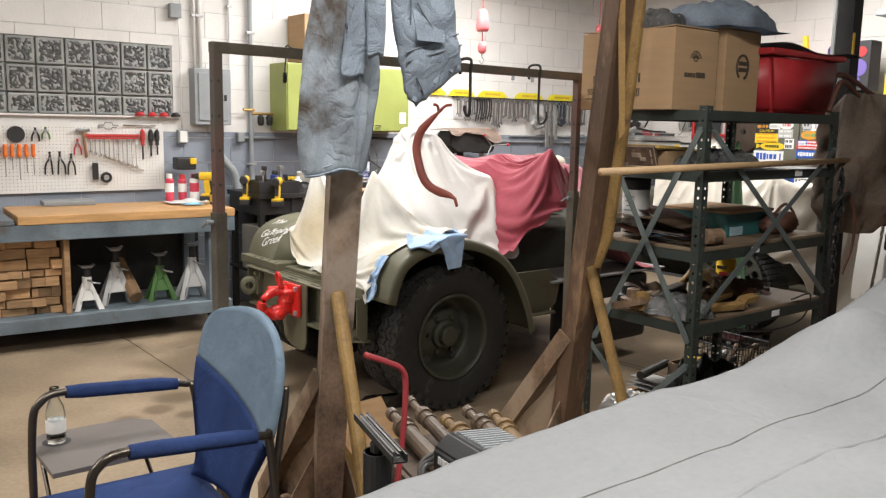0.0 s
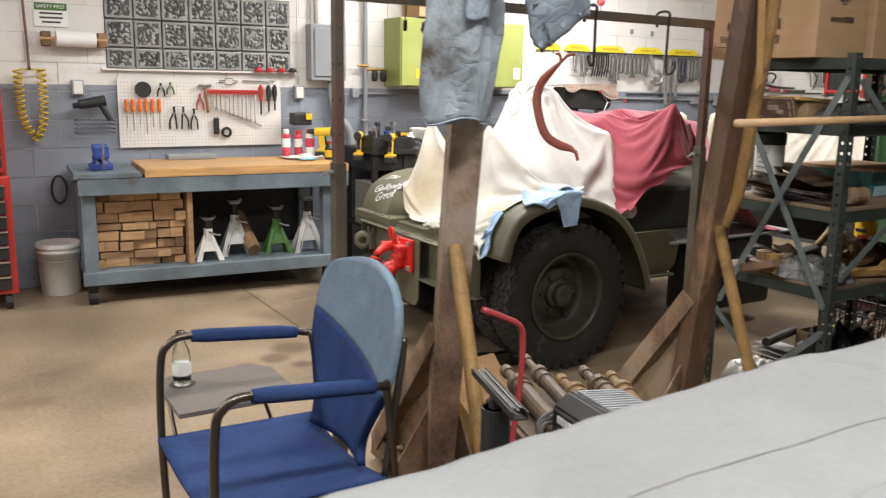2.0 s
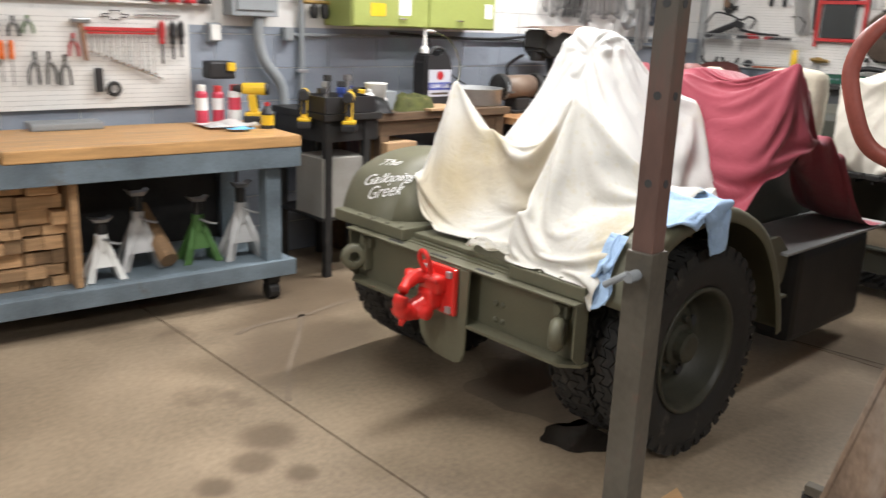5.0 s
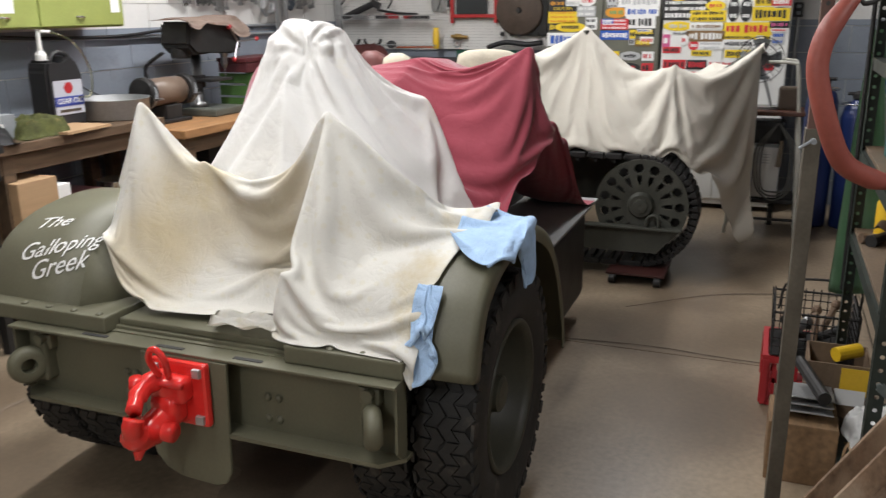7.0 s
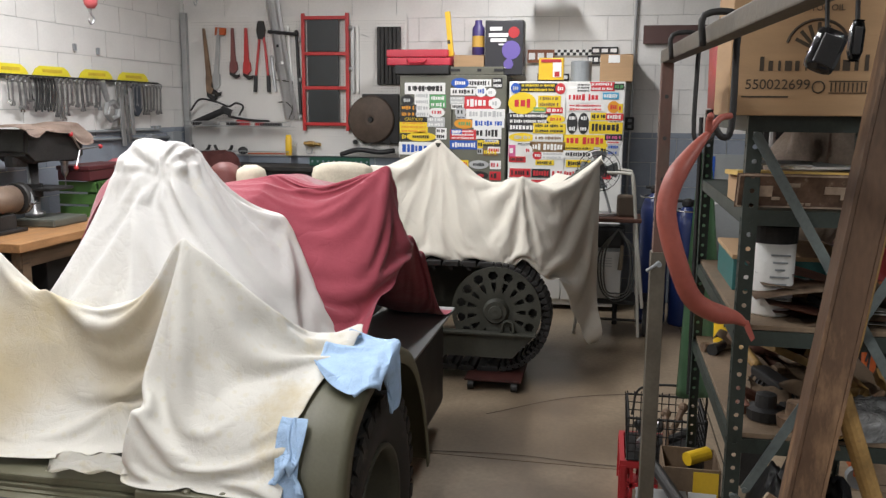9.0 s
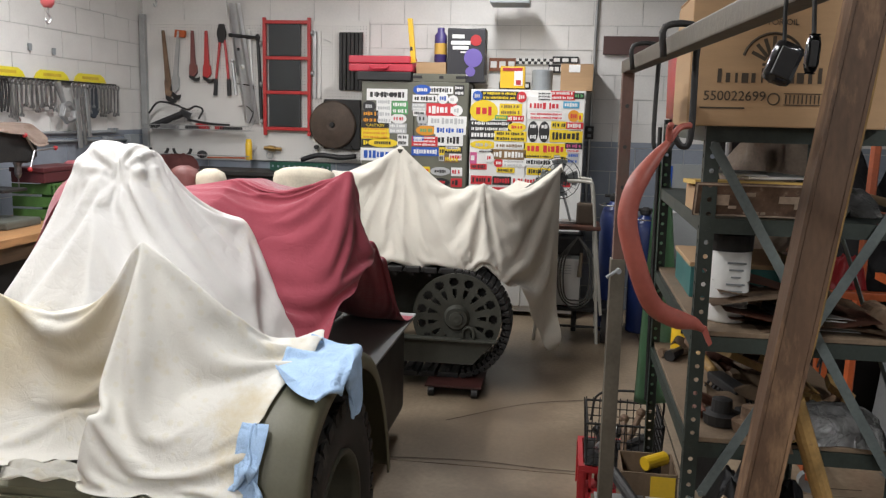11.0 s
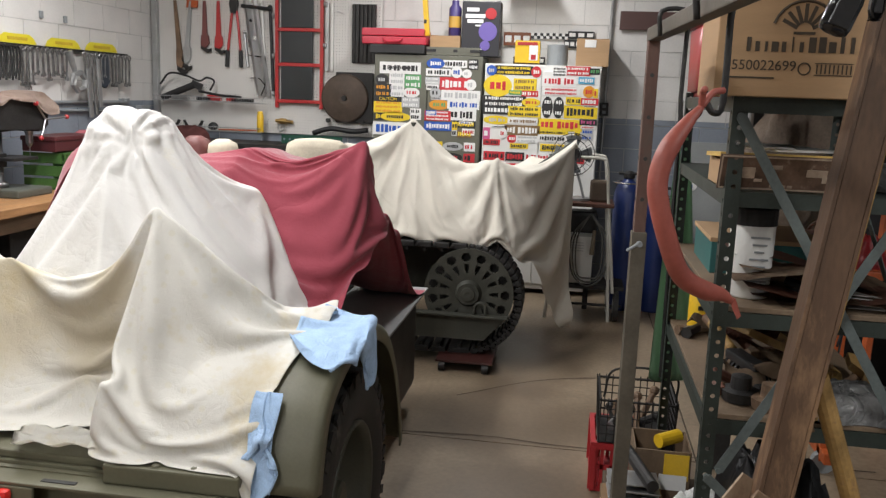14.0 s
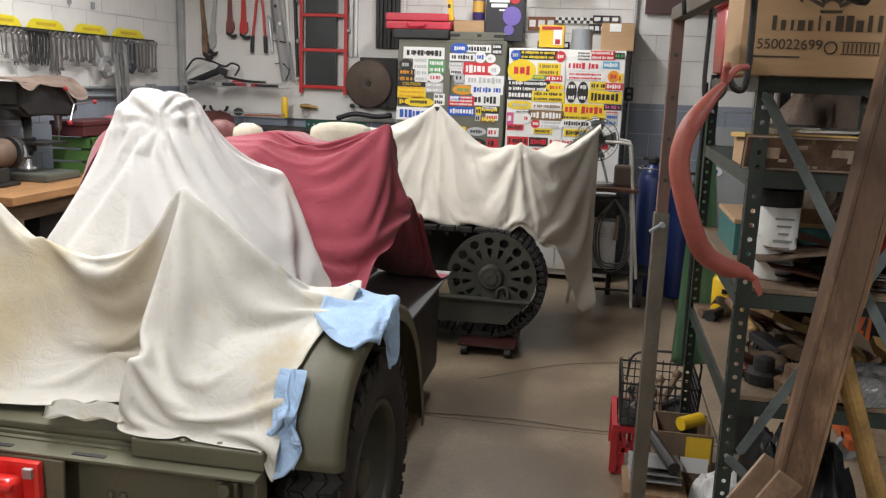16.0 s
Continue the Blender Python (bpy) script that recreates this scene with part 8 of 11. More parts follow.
# green cloth at the far end
def apron(u, v):
    z = 1.50 - 0.97 * v
    w = 0.018 + 0.072 * v ** 0.8
    y = 3.235 + (u - 0.5) * 2 * w - 0.028 * v
    return Vector((4.565 + 0.014 * math.sin(3 * u * math.pi + 2 * v) * (0.4 + v), y, z + 0.012 * math.sin(7 * u)))


bm = sheet(apron, 30, 24)
bmesh.ops.solidify(bm, geom=list(bm.faces), thickness=0.004)
solid("green_apron", bm, GREEN_CLOTH, "long green cloth hanging in folds from the shelf", "cloth", smooth=True)
bm = B()
tube(bm, [(4.54, 3.25, 0.55), (4.545, 3.255, 1.0), (4.55, 3.26, 1.63)], 0.008, 8)
solid("steel_rod", bm, BLACK_STEEL, "thin dark rod standing against the shelf", "rod")

# crates on the floor at the far end
cr = thing("milk_crate", "red plastic lattice crate on the floor", "crate", (4.78, 3.33, 0))
for (c, s) in (((4.78, 3.33, 0.012), (0.33, 0.33, 0.02)), ((4.78, 3.33, 0.205), (0.34, 0.34, 0.03))):
    bm = B()
    if s[2] == 0.02:
        box(bm, c, s)
    else:
        for q in (-1, 1):
            box(bm, (c[0] + q * 0.16, c[1], c[2]), (0.02, 0.34, 0.03))
            box(bm, (c[0], c[1] + q * 0.16, c[2]), (0.30, 0.02, 0.03))
    part("rim" if s[2] > 0.02 else "base", bm, RED_PLASTIC, cr)
for side in range(4):
    bm = B()
    for k in range(7):
        box(bm, (-0.12 + 0.04 * k, -0.155, 0.105), (0.014, 0.012, 0.18))
    box(bm, (0, -0.155, 0.11), (0.30, 0.012, 0.02))
    for e in (-1, 1):
        box(bm, (e * 0.155, -0.155, 0.105), (0.035, 0.02, 0.19))
    bmesh.ops.transform(bm, matrix=Matrix.Translation((4.78, 3.33, 0)) @ Matrix.Rotation(side * math.pi / 2, 4, "Z"), verts=bm.verts)
    part("lattice_side", bm, RED_PLASTIC, cr)
wb = thing("wire_basket", "dark wire basket of junk on the red crate", "basket", (4.76, 3.32, 0.22))
for side in range(4):
    bm = B()
    for k in range(11):
        rod(bm, (-0.15 + 0.03 * k, -0.15, 0.222), (-0.15 + 0.03 * k, -0.16, 0.42), 0.0025, n=5)
    for k in range(6):
        rod(bm, (-0.155, -0.152, 0.228 + 0.036 * k), (0.155, -0.152, 0.228 + 0.036 * k), 0.0025 if k < 5 else 0.005, n=5)
    bmesh.ops.transform(bm, matrix=Matrix.Translation((4.76, 3.32, 0)) @ Matrix.Rotation(side * math.pi / 2, 4, "Z"), verts=bm.verts)
    tagged(part("wire_side", bm, BLACK_STEEL, wb), kind="stuff")
bm = B()
tube(bm, curve([(4.62, 3.17, 0.42), (4.62, 3.19, 0.54), (4.62, 3.42, 0.54), (4.62, 3.46, 0.42)]), 0.005, 6)
part("bail", bm, BLACK_STEEL, wb)
bm = B()
box(bm, (4.76, 3.32, 0.228), (0.30, 0.30, 0.004))
part("bottom", bm, BLACK_STEEL, wb)
for k in range(8):
    bm = B()
    c = Vector((4.66 + 0.2 * rng.random(), 3.22 + 0.2 * rng.random(), 0.29))
    d = Vector((rng.uniform(-1, 1), rng.uniform(-1, 1), rng.uniform(0.1, 1.3))).normalized() * rng.uniform(0.06, 0.12)
    rod(bm, c - d * 0.4, c + d, 0.012 + 0.008 * rng.random(), n=8)
    ball(bm, c + d, 0.022, n=8)
    solid("scrap_part", bm, (BLACK_STEEL, RUST, TOOL_STEEL)[k % 3], "oily steel part lying in the wire basket", "scrap part", group="parts in the basket")

# low dolly with tray, wood block, paper and carton
dl = thing("parts_carton", "open brown carton with yellow edge, a yellow tool inside", "box", (4.36, 3.25, 0.16))
for c, sz in (((4.26, 3.25, 0.26), (0.006, 0.20, 0.20)), ((4.46, 3.25, 0.26), (0.006, 0.20, 0.20)), ((4.36, 3.15, 0.26), (0.20, 0.006, 0.20)), ((4.36, 3.35, 0.26), (0.20, 0.006, 0.20)), ((4.36, 3.25, 0.165), (0.194, 0.194, 0.006))):
    bm = B()
    box(bm, c, sz)
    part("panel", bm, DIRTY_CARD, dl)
bm = B()
box(bm, (4.2555, 3.20, 0.30), (0.002, 0.09, 0.10))
part("yellow_print", bm, YELLOW_PLASTIC, dl)
bm = B()
box(bm, (4.2552, 3.21, 0.24), (0.002, 0.10, 0.06))
part("white_print", bm, PAPER, dl)
tool = thing("yellow_tool", "yellow and black power tool standing in the carton", "power tool", (4.35, 3.22, 0.17))
bm = B()
rod(bm, (4.35, 3.22, 0.17), (4.34, 3.23, 0.36), 0.035, 0.03, n=12)
part("handle", bm, BLACK, tool)
bm = B()
rod(bm, (4.31, 3.265, 0.375), (4.37, 3.185, 0.38), 0.026, n=14)
part("motor", bm, YELLOW_PLASTIC, tool)
bm = B()
box(bm, (4.36, 3.27, 0.08), (0.26, 0.36, 0.155), bevel=0.004)
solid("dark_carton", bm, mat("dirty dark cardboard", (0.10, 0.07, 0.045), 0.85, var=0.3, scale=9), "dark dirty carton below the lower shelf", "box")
tr = thing("baking_tray", "bent silver metal tray on its side", "tray", (4.30, 3.38, 0.2))
bm = B()
for k in range(3):
    box(bm, (4.14 + 0.012 * k, 3.36, 0.24 + 0.022 * k), (0.18, 0.18, 0.006), Matrix.Rotation(0.15, 3, "Y"), bevel=0.002)
part("tray", bm, GALV, tr)
bm = B()
box(bm, (4.13, 3.36, 0.11), (0.22, 0.22, 0.22), bevel=0.005)
solid("wood_block", bm, LUMBER, "square wooden block on the floor", "block")
pile("crumpled_paper", "crumpled white paper sheet", "paper", (4.06, 3.14, 0.185), (0.24, 0.18, 0.12), PAPER, 44, n=20, bumps=0.5)
pile("crumpled_card", "crumpled brown cardboard on the lowest shelf", "cardboard", (3.96, 3.12, 0.124), (0.40, 0.22, 0.10), CARDBOARD, 45, n=18, bumps=0.5)
bm = B()
rod(bm, (3.98, 3.31, 0.345), (4.28, 3.38, 0.345), 0.022, n=12)
solid("iron_bar", bm, BLACK_STEEL, "round dark iron bar lying on boxes", "bar")

# more scrap on the end of the shelves, towards the aisle
for k in range(16):
    lvl = (0.80, 1.102, 0.80, 0.145)[k % 4]
    x, y = 3.53 + 0.28 * rng.random(), 2.76 + 0.42 * rng.random()
    bm = B()
    a = rng.uniform(0, 6.28)
    if k % 3 == 0:
        lathe(bm, (x, y, lvl), [(0.05, 0), (0.055, 0.03), (0.03, 0.035), (0.028, 0.07), (0.012, 0.075)], 14)
    elif k % 3 == 1:
        o = [(0, 0), (0.13, 0.01), (0.15, 0.05), (0.06, 0.045), (0.05, 0.10), (0.0, 0.09)]
        prism(bm, o, 0, 0.03, "z")
        bmesh.ops.transform(bm, matrix=Matrix.Translation((x, y, lvl)) @ Matrix.Rotation(a, 4, "Z") @ Matrix.Rotation(0.35, 4, "X"), verts=bm.verts)
    else:
        tube(bm, curve([(x, y, lvl + 0.02), (x + 0.07 * math.cos(a), y + 0.07 * math.sin(a), lvl + 0.05), (x + 0.13 * math.cos(a + 0.6), y + 0.13 * math.sin(a + 0.6), lvl + 0.02)]), 0.016, 8)
    solid("scrap_part", bm, (RUST, BLACK_STEEL, RUST_YELLOW, TOOL_STEEL, LEATHER)[k % 5], "oily scrap machine part on the shelf", "scrap part", group="shelf scrap")

# ---- clothes on the hoist leg ----
def trouser_leg(u, v):
    a = u * 2 * math.pi
    z = 1.42 + 1.2 * v
    cx = 1.955 + 0.07 * v + 0.09 * v * v
    w = 0.099 + 0.022 * math.exp(-((v - 0.17) / 0.13) ** 2) - 0.02 * v
    f = 0.010 * math.sin(4 * a + 7 * v) + 0.008 * math.sin(9 * a - 17 * v) * (1 - v) + 0.006 * math.sin(31 * v + 2 * a) * math.exp(-v * 4)
    hem = 0.010 * math.sin(3 * a) * math.exp(-v * 25)
    return Vector((cx - 0.19 * v + (w + f) * math.cos(a), 2.885 - 0.31 * v + (0.05 + f) * math.sin(a), z + hem))


DENIM_WORN = mat("oil-stained washed denim", (0.31, 0.355, 0.395), 0.9, var=0.3, scale=7, bump=0.35, fine=240, second=(0.12, 0.10, 0.085), patch=0.20, patch_scale=3.6, spec=0.1)
jn = thing("hanging_jeans", "stained washed blue jeans hanging over the hoist leg", "jeans", (1.96, 2.9, 1.42))
bm = sheet(trouser_leg, 48, 60)
bmesh.ops.remove_doubles(bm, verts=bm.verts, dist=1e-5)
bmesh.ops.solidify(bm, geom=list(bm.faces), thickness=0.003)
part("leg", bm, creased(DENIM_WORN, 10.0, 0.012), jn, smooth=True)
bm = B()
for dz in (0.004, 0.022):
    tube(bm, [trouser_leg(k / 48, 0) + Vector((0.002 * math.cos(k * math.pi / 24), 0.002 * math.sin(k * math.pi / 24), dz)) for k in range(48)], 0.0026, 5, True)
part("hem", bm, DENIM, jn, "frayed hem")
bm = B()
tube(bm, [trouser_leg(0.80, k / 30) + Vector((0, -0.001, 0)) for k in range(31)], 0.0028, 5)
part("seam", bm, DENIM, jn)


def layer(outline, y, depth, seed, name, parent, material, label=""):
    """A hanging double layer of cloth cut to an outline of (x, z)."""
    bm = B()
    n = len(outline)
    c = Vector((sum(p[0] for p in outline) / n, 0, sum(p[1] for p in outline) / n))
    edge = []
    for i in range(n):
        a, b = outline[i], outline[(i + 1) % n]
        for k in range(8):
            t = k / 8
            edge.append((a[0] + (b[0] - a[0]) * t + 0.004 * math.sin(3.3 * i + 6 * t + seed), a[1] + (b[1] - a[1]) * t + 0.004 * math.cos(2.7 * i + 7 * t + seed)))
    m = len(edge)
    for side in (-1, 1):
        rings = []
        for j in range(9):
            s = 1 - (j / 8) ** 1.5 if j else 1.0
            ring = []
            for x, z in edge:
                px, pz = c.x + (x - c.x) * s, c.z + (z - c.z) * s
                bulge = depth * (1 - s ** 3) ** 0.6
                fold = 0.006 * math.sin(38 * px + 22 * pz + seed) + 0.005 * math.sin(60 * pz - 25 * px + 2 * seed)
                ring.append(bm.verts.new((px, y + side * (bulge + (1 - s ** 6) * fold + 0.002), pz)))
            rings.append(ring)
        for q, w in zip(rings, rings[1:]):
            for k in range(m):
                bm.faces.new((q[k], q[(k + 1) % m], w[(k + 1) % m], w[k]))
    bmesh.ops.remove_doubles(bm, verts=bm.verts, dist=0.0045)
    for v in bm.verts:
        v.co.x -= 0.15 * (v.co.z - 1.62)
        v.co.y -= 0.26 * (v.co.z - 1.55)
    return part(name, bm, material, parent, label, smooth=True)


UPPER = [(2.07, 2.35), (2.27, 2.30), (2.29, 1.90), (2.33, 1.77), (2.33, 1.725), (2.22, 1.65), (2.17, 1.615), (2.13, 1.655), (2.10, 1.76), (2.06, 1.95)]
dj = thing("upturned_jeans", "light blue jeans hanging upside down by the hoist leg", "jeans", (2.2, 2.84, 1.6))
layer(UPPER, 2.80, 0.022, 1.0, "body", dj, DENIM)
layer([(1.955, 2.3), (2.035, 2.3), (2.03, 1.75), (1.968, 1.742)], 2.765, 0.012, 4.0, "trouser_leg", dj, DENIM)
layer([(1.93, 2.3), (1.99, 2.3), (1.975, 1.69), (1.905, 1.685), (1.92, 1.85)], 2.785, 0.012, 6.0, "trouser_leg", dj, DENIM)
PALE_SEAM = mat("denim seam", (0.16, 0.18, 0.2), 0.9)
for a, b in (((2.115, 1.74), (2.315, 1.80)), ((2.11, 1.765), (2.30, 1.83)), ((2.19, 1.64), (2.155, 1.70)), ((2.145, 1.90), (2.235, 1.80)), ((2.12, 2.0), (2.125, 1.80))):
    bm = B()
    pts = []
    for k in range(9):
        x, z = a[0] + (b[0] - a[0]) * k / 8, a[1] + (b[1] - a[1]) * k / 8
        pts.append((x - 0.15 * (z - 1.62), 2.778 - 0.26 * (z - 1.55) + 0.002 * math.sin(k), z))
    tube(bm, pts, 0.0025, 5)
    part("seam", bm, PALE_SEAM, dj)
bm = B()
prism(bm, [(2.115, 1.80), (2.215, 1.80), (2.19, 1.93), (2.085, 1.93)], 2.70, 2.705, "y")
part("back_pocket", bm, DENIM, dj)
for c in ((2.30, 1.745), (2.17, 1.655), (2.24, 1.71)):
    bm = B()
    box(bm, (c[0] - 0.15 * (c[1] - 1.62), 2.795 - 0.26 * (c[1] - 1.55), c[1]), (0.014, 0.006, 0.05), Matrix.Rotation(0.5, 3, "Y"))
    part("belt_loop", bm, DENIM, dj)

SCRAP_BROWN = mat("oily brown scrap steel", (0.10, 0.07, 0.045), 0.55, var=0.4, scale=8, bump=0.3)
# ---- scrap and tools on the floor between the hoist legs ----
SCRAP_TAN = mat("rusty tan scrap steel", (0.19, 0.12, 0.05), 0.65, var=0.5, scale=8, bump=0.4, second=(0.12, 0.075, 0.045), patch=0.2, patch_scale=7)
for k, (a, b, r, m) in enumerate((((2.47, 3.30, 0.45), (2.33, 2.78, 0.42), 0.033, SCRAP_BROWN), ((2.53, 3.26, 0.50), (2.42, 2.82, 0.45), 0.026, SCRAP_BROWN), ((2.62, 3.15, 0.435), (2.49, 2.74, 0.43), 0.034, SCRAP_TAN),
                                  ((2.71, 3.13, 0.46), (2.58, 2.70, 0.44), 0.032, SCRAP_BROWN), ((2.80, 3.08, 0.44), (2.64, 2.72, 0.42), 0.033, SCRAP_TAN))):
    a, b = Vector(a), Vector(b)
    d = (b - a).normalized()
    sh = thing("rusty_shaft", "rusty tan steel axle shaft in a heap", "shaft", a, group="rusty shafts")
    bm = B()
    rod(bm, a + d * 0.12, b, r, n=14)
    part("barrel", bm, m, sh, smooth=False)
    bm = B()
    rod(bm, a, a + d * 0.13, r * 0.55, n=12)
    part("neck", bm, m, sh)
    bm = B()
    rod(bm, a + d * 0.10, a + d * 0.125, r * 1.28, n=14)
    rod(bm, a + d * 0.155, a + d * 0.17, r * 1.18, n=14)
    part("flange", bm, m, sh)
    bm = B()
    lathe(bm, (0, 0, 0), [(r * 0.34, 0), (r * 0.74, 0), (r * 0.78, 0.012), (r * 0.74, 0.034), (r * 0.34, 0.034), (r * 0.30, 0.01)], 14, "z", caps=False)
    bmesh.ops.transform(bm, matrix=Matrix.Translation(a - d * 0.03) @ d.to_track_quat("Z", "Y").to_matrix().to_4x4(), verts=bm.verts)
    part("socket_end", bm, m, sh)
    bm = B()
    rod(bm, a - d * 0.006, a - d * 0.002, r * 0.34, n=10)
    part("bore", bm, HOLE, sh)
CRATE_WOOD = mat("oily dark crate wood", (0.085, 0.06, 0.042), 0.75, var=0.4, scale=9, second=(0.16, 0.115, 0.075), patch=0.15, patch_scale=6)
crate = thing("wooden_crate", "oily dark wooden crate below the scrap heap", "crate", (2.56, 2.95, 0))
spin = Matrix.Rotation(-0.25, 3, "Z")
bm = B()
box(bm, (2.56, 2.95, 0.20), (0.53, 0.47, 0.38), spin, bevel=0.004)
part("box", bm, CRATE_WOOD, crate)
for k in range(3):
    for s in (-1, 1):
        bm = B()
        box(bm, Vector((2.56, 2.95, 0.075 + 0.125 * k)) + spin @ Vector((0, s * 0.246, 0)), (0.57, 0.018, 0.114), spin, bevel=0.003)
        part("slat", bm, CRATE_WOOD, crate)
        bm = B()
        box(bm, Vector((2.56, 2.95, 0.075 + 0.125 * k)) + spin @ Vector((s * 0.276, 0, 0)), (0.018, 0.472, 0.114), spin, bevel=0.003)
        part("slat", bm, CRATE_WOOD, crate)
# roller stand: black pipe post with a slotted channel on top
rs = thing("roller_stand", "black steel work stand with slotted channel top", "stand", (1.875, 2.53, 0))
head, tail = Vector((1.935, 2.705, 0.735)), Vector((1.83, 2.365, 0.745))
d = (head - tail).normalized()
rot = d.to_track_quat("Y", "Z").to_matrix()
mid = (head + tail) / 2
for off, size in (((-0.019, 0, 0), (0.004, 0.36, 0.018)), ((0.019, 0, 0), (0.004, 0.36, 0.018)), ((0, 0, -0.010), (0.038, 0.36, 0.004)), ((0, 0, 0.006), (0.006, 0.34, 0.006))):
    bm = B()
    box(bm, mid + rot @ Vector(off), size, rot)
    part("channel", bm, BLACK_STEEL, rs)
for k in range(2):
    bm = B()
    box(bm, mid + rot @ Vector((0.009 - 0.018 * k, 0, 0.0105)), (0.006, 0.31, 0.001), rot)
    part("slot", bm, mat("dull dark steel", (0.11, 0.11, 0.105), 0.5, metal=0.3), rs)
bm = B()
rod(bm, (1.875, 2.53, 0.02), (1.875, 2.53, 0.70), 0.034, n=18)
rod(bm, (1.875, 2.53, 0.58), (1.875, 2.53, 0.70), 0.039, n=18)
part("post", bm, BLACK, rs)
bm = B()
rod(bm, (1.875, 2.53, 0.69), (1.875, 2.53, 0.725), 0.02, n=12)
part("spindle", bm, BLACK_STEEL, rs)
bm = B()
rod(bm, (1.875, 2.53, 0.0), (1.875, 2.53, 0.02), 0.13, n=20)
part("base", bm, BLACK_STEEL, rs)
# battery charger on a steel case
cg = thing("battery_charger", "black louvred battery charger with red trim and grey cable", "charger", (2.18, 2.39, 0.52))
TURN = Matrix.Rotation(-0.12, 3, "Z")
HUB = Vector((2.18, 2.39, 0.52))


def on_case(x, y, z):
    return HUB + TURN @ Vector((x * 1.25, y * 1.25, z * 1.25))


bm = B()
prism(bm, [(-0.095, 0.0), (0.085, 0.0), (0.085, 0.125), (-0.055, 0.14), (-0.095, 0.11)], -0.12, 0.12, "y")
bmesh.ops.bevel(bm, geom=list(bm.edges), offset=0.006, segments=2, affect="EDGES")
bmesh.ops.transform(bm, matrix=Matrix.Translation(HUB) @ TURN.to_4x4() @ Matrix.Diagonal((1.25, 1.25, 1.25, 1)), verts=bm.verts)
part("case", bm, BLACK, cg)
for k in range(16):
    bm = B()
    box(bm, on_case(0.018, -0.100 + 0.0133 * k, 0.1345), (0.148, 0.0075, 0.006), TURN @ Matrix.Rotation(0.1, 3, "Y"))
    part("louvre", bm, STEEL_GREY, cg)
for y0, y1, z, h, m in ((0.095, -0.035, 0.088, 0.017, PAPER), (0.09, 0.0, 0.064, 0.009, STEEL_GREY), (-0.055, -0.105, 0.078, 0.036, RED_PLASTIC), (0.03, -0.02, 0.030, 0.014, PAPER)):
    n = 9 if h == 0.017 else 1
    for k in range(n):
        w = (y0 - y1) / n
        bm = B()
        box(bm, on_case(-0.0965, y0 - w * (k + 0.5), z), (0.002, w * (0.97 if n > 1 else 1.25), h * 1.25), TURN)
        part("print_bar", bm, m, cg)
bm = B()
box(bm, on_case(-0.075, -0.06, 0.128), (0.02, 0.05, 0.006), TURN @ Matrix.Rotation(-0.6, 3, "Y"), bevel=0.002)
part("badge", bm, RED_PLASTIC, cg)
GREY_CABLE = mat("dark grey rubber cable", (0.06, 0.058, 0.055), 0.45)
for k in range(3):
    bm = B()
    tube(bm, curve([on_case(-0.06, 0.128, 0.10 - 0.02 * k), on_case(-0.13, 0.12 - 0.01 * k, 0.07), on_case(-0.15 - 0.012 * k, 0.02, 0.02 - 0.01 * k), on_case(-0.125, -0.10, 0.04 + 0.015 * k), on_case(-0.10, -0.16, 0.06 + 0.012 * k)]), 0.006, 7)
    part("cable", bm, GREY_CABLE, cg, smooth=True)
bm = B()
box(bm, (2.19, 2.39, 0.26), (0.27, 0.34, 0.518), TURN, bevel=0.006)
solid("steel_case", bm, STEEL_GREY, "grey steel case under the charger", "case")
pile("grey_cloth", "crumpled grey cloth beside the charger", "cloth", (2.0, 2.36, 0.40), (0.22, 0.32, 0.16), mat("dusty grey cloth", (0.17, 0.165, 0.155), 0.9, var=0.25, scale=14), 61, bumps=0.6)
bm = B()
box(bm, (1.97, 2.36, 0.20), (0.12, 0.26, 0.40), bevel=0.004)
solid("wood_stump", bm, LUMBER, "upright wooden block below the grey cloth", "block")
LEVER_RED = mat("worn pink-red paint", (0.40, 0.05, 0.06), 0.4, var=0.15)
JX, JY = 0.06, -0.16
jk = thing("floor_jack", "red hydraulic jack with bent red lever", "jack", (2.07 + JX, 3.04 + JY, 0))
bm = B()
box(bm, (2.07 + JX, 3.06 + JY, 0.12), (0.13, 0.24, 0.20), bevel=0.02)
lathe(bm, (2.07 + JX, 3.02 + JY, 0.2), [(0.05, 0), (0.05, 0.08), (0.035, 0.09), (0.035, 0.14)], 16)
part("body", bm, RED_PAINT, jk)
bm = B()
tube(bm, curve([(2.20, 2.91, 0.30), (2.225, 2.90, 0.55), (2.23, 2.895, 0.72), (2.21, 2.89, 0.78), (2.16, 2.895, 0.81), (2.08, 2.91, 0.845)], 6), 0.010, 10)
part("lever", bm, LEVER_RED, jk, smooth=True)
bm = B()
box(bm, (2.07 + JX, 3.06 + JY, 0.012), (0.2, 0.3, 0.022), bevel=0.004)
part("base_plate", bm, RED_PAINT, jk)
bm = B()
lathe(bm, (2.0, 2.72, 0.11), [(0.09, -0.14), (0.11, -0.12), (0.11, 0.12), (0.09, 0.14)], 20, "x")
solid("electric_motor", bm, STEEL_GREY, "grey electric motor on the floor", "motor", smooth=False)
bm = sheet(lambda u, v: Vector((2.20 + 0.55 * u, 3.45 + 0.35 * v, 0.02 + 0.30 * v + 0.02 * u)), 4, 4)
bmesh.ops.solidify(bm, geom=list(bm.faces), thickness=0.01)
solid("plywood_panel", bm, TAN_WOOD, "pale plywood offcut leaning on scrap", "panel")

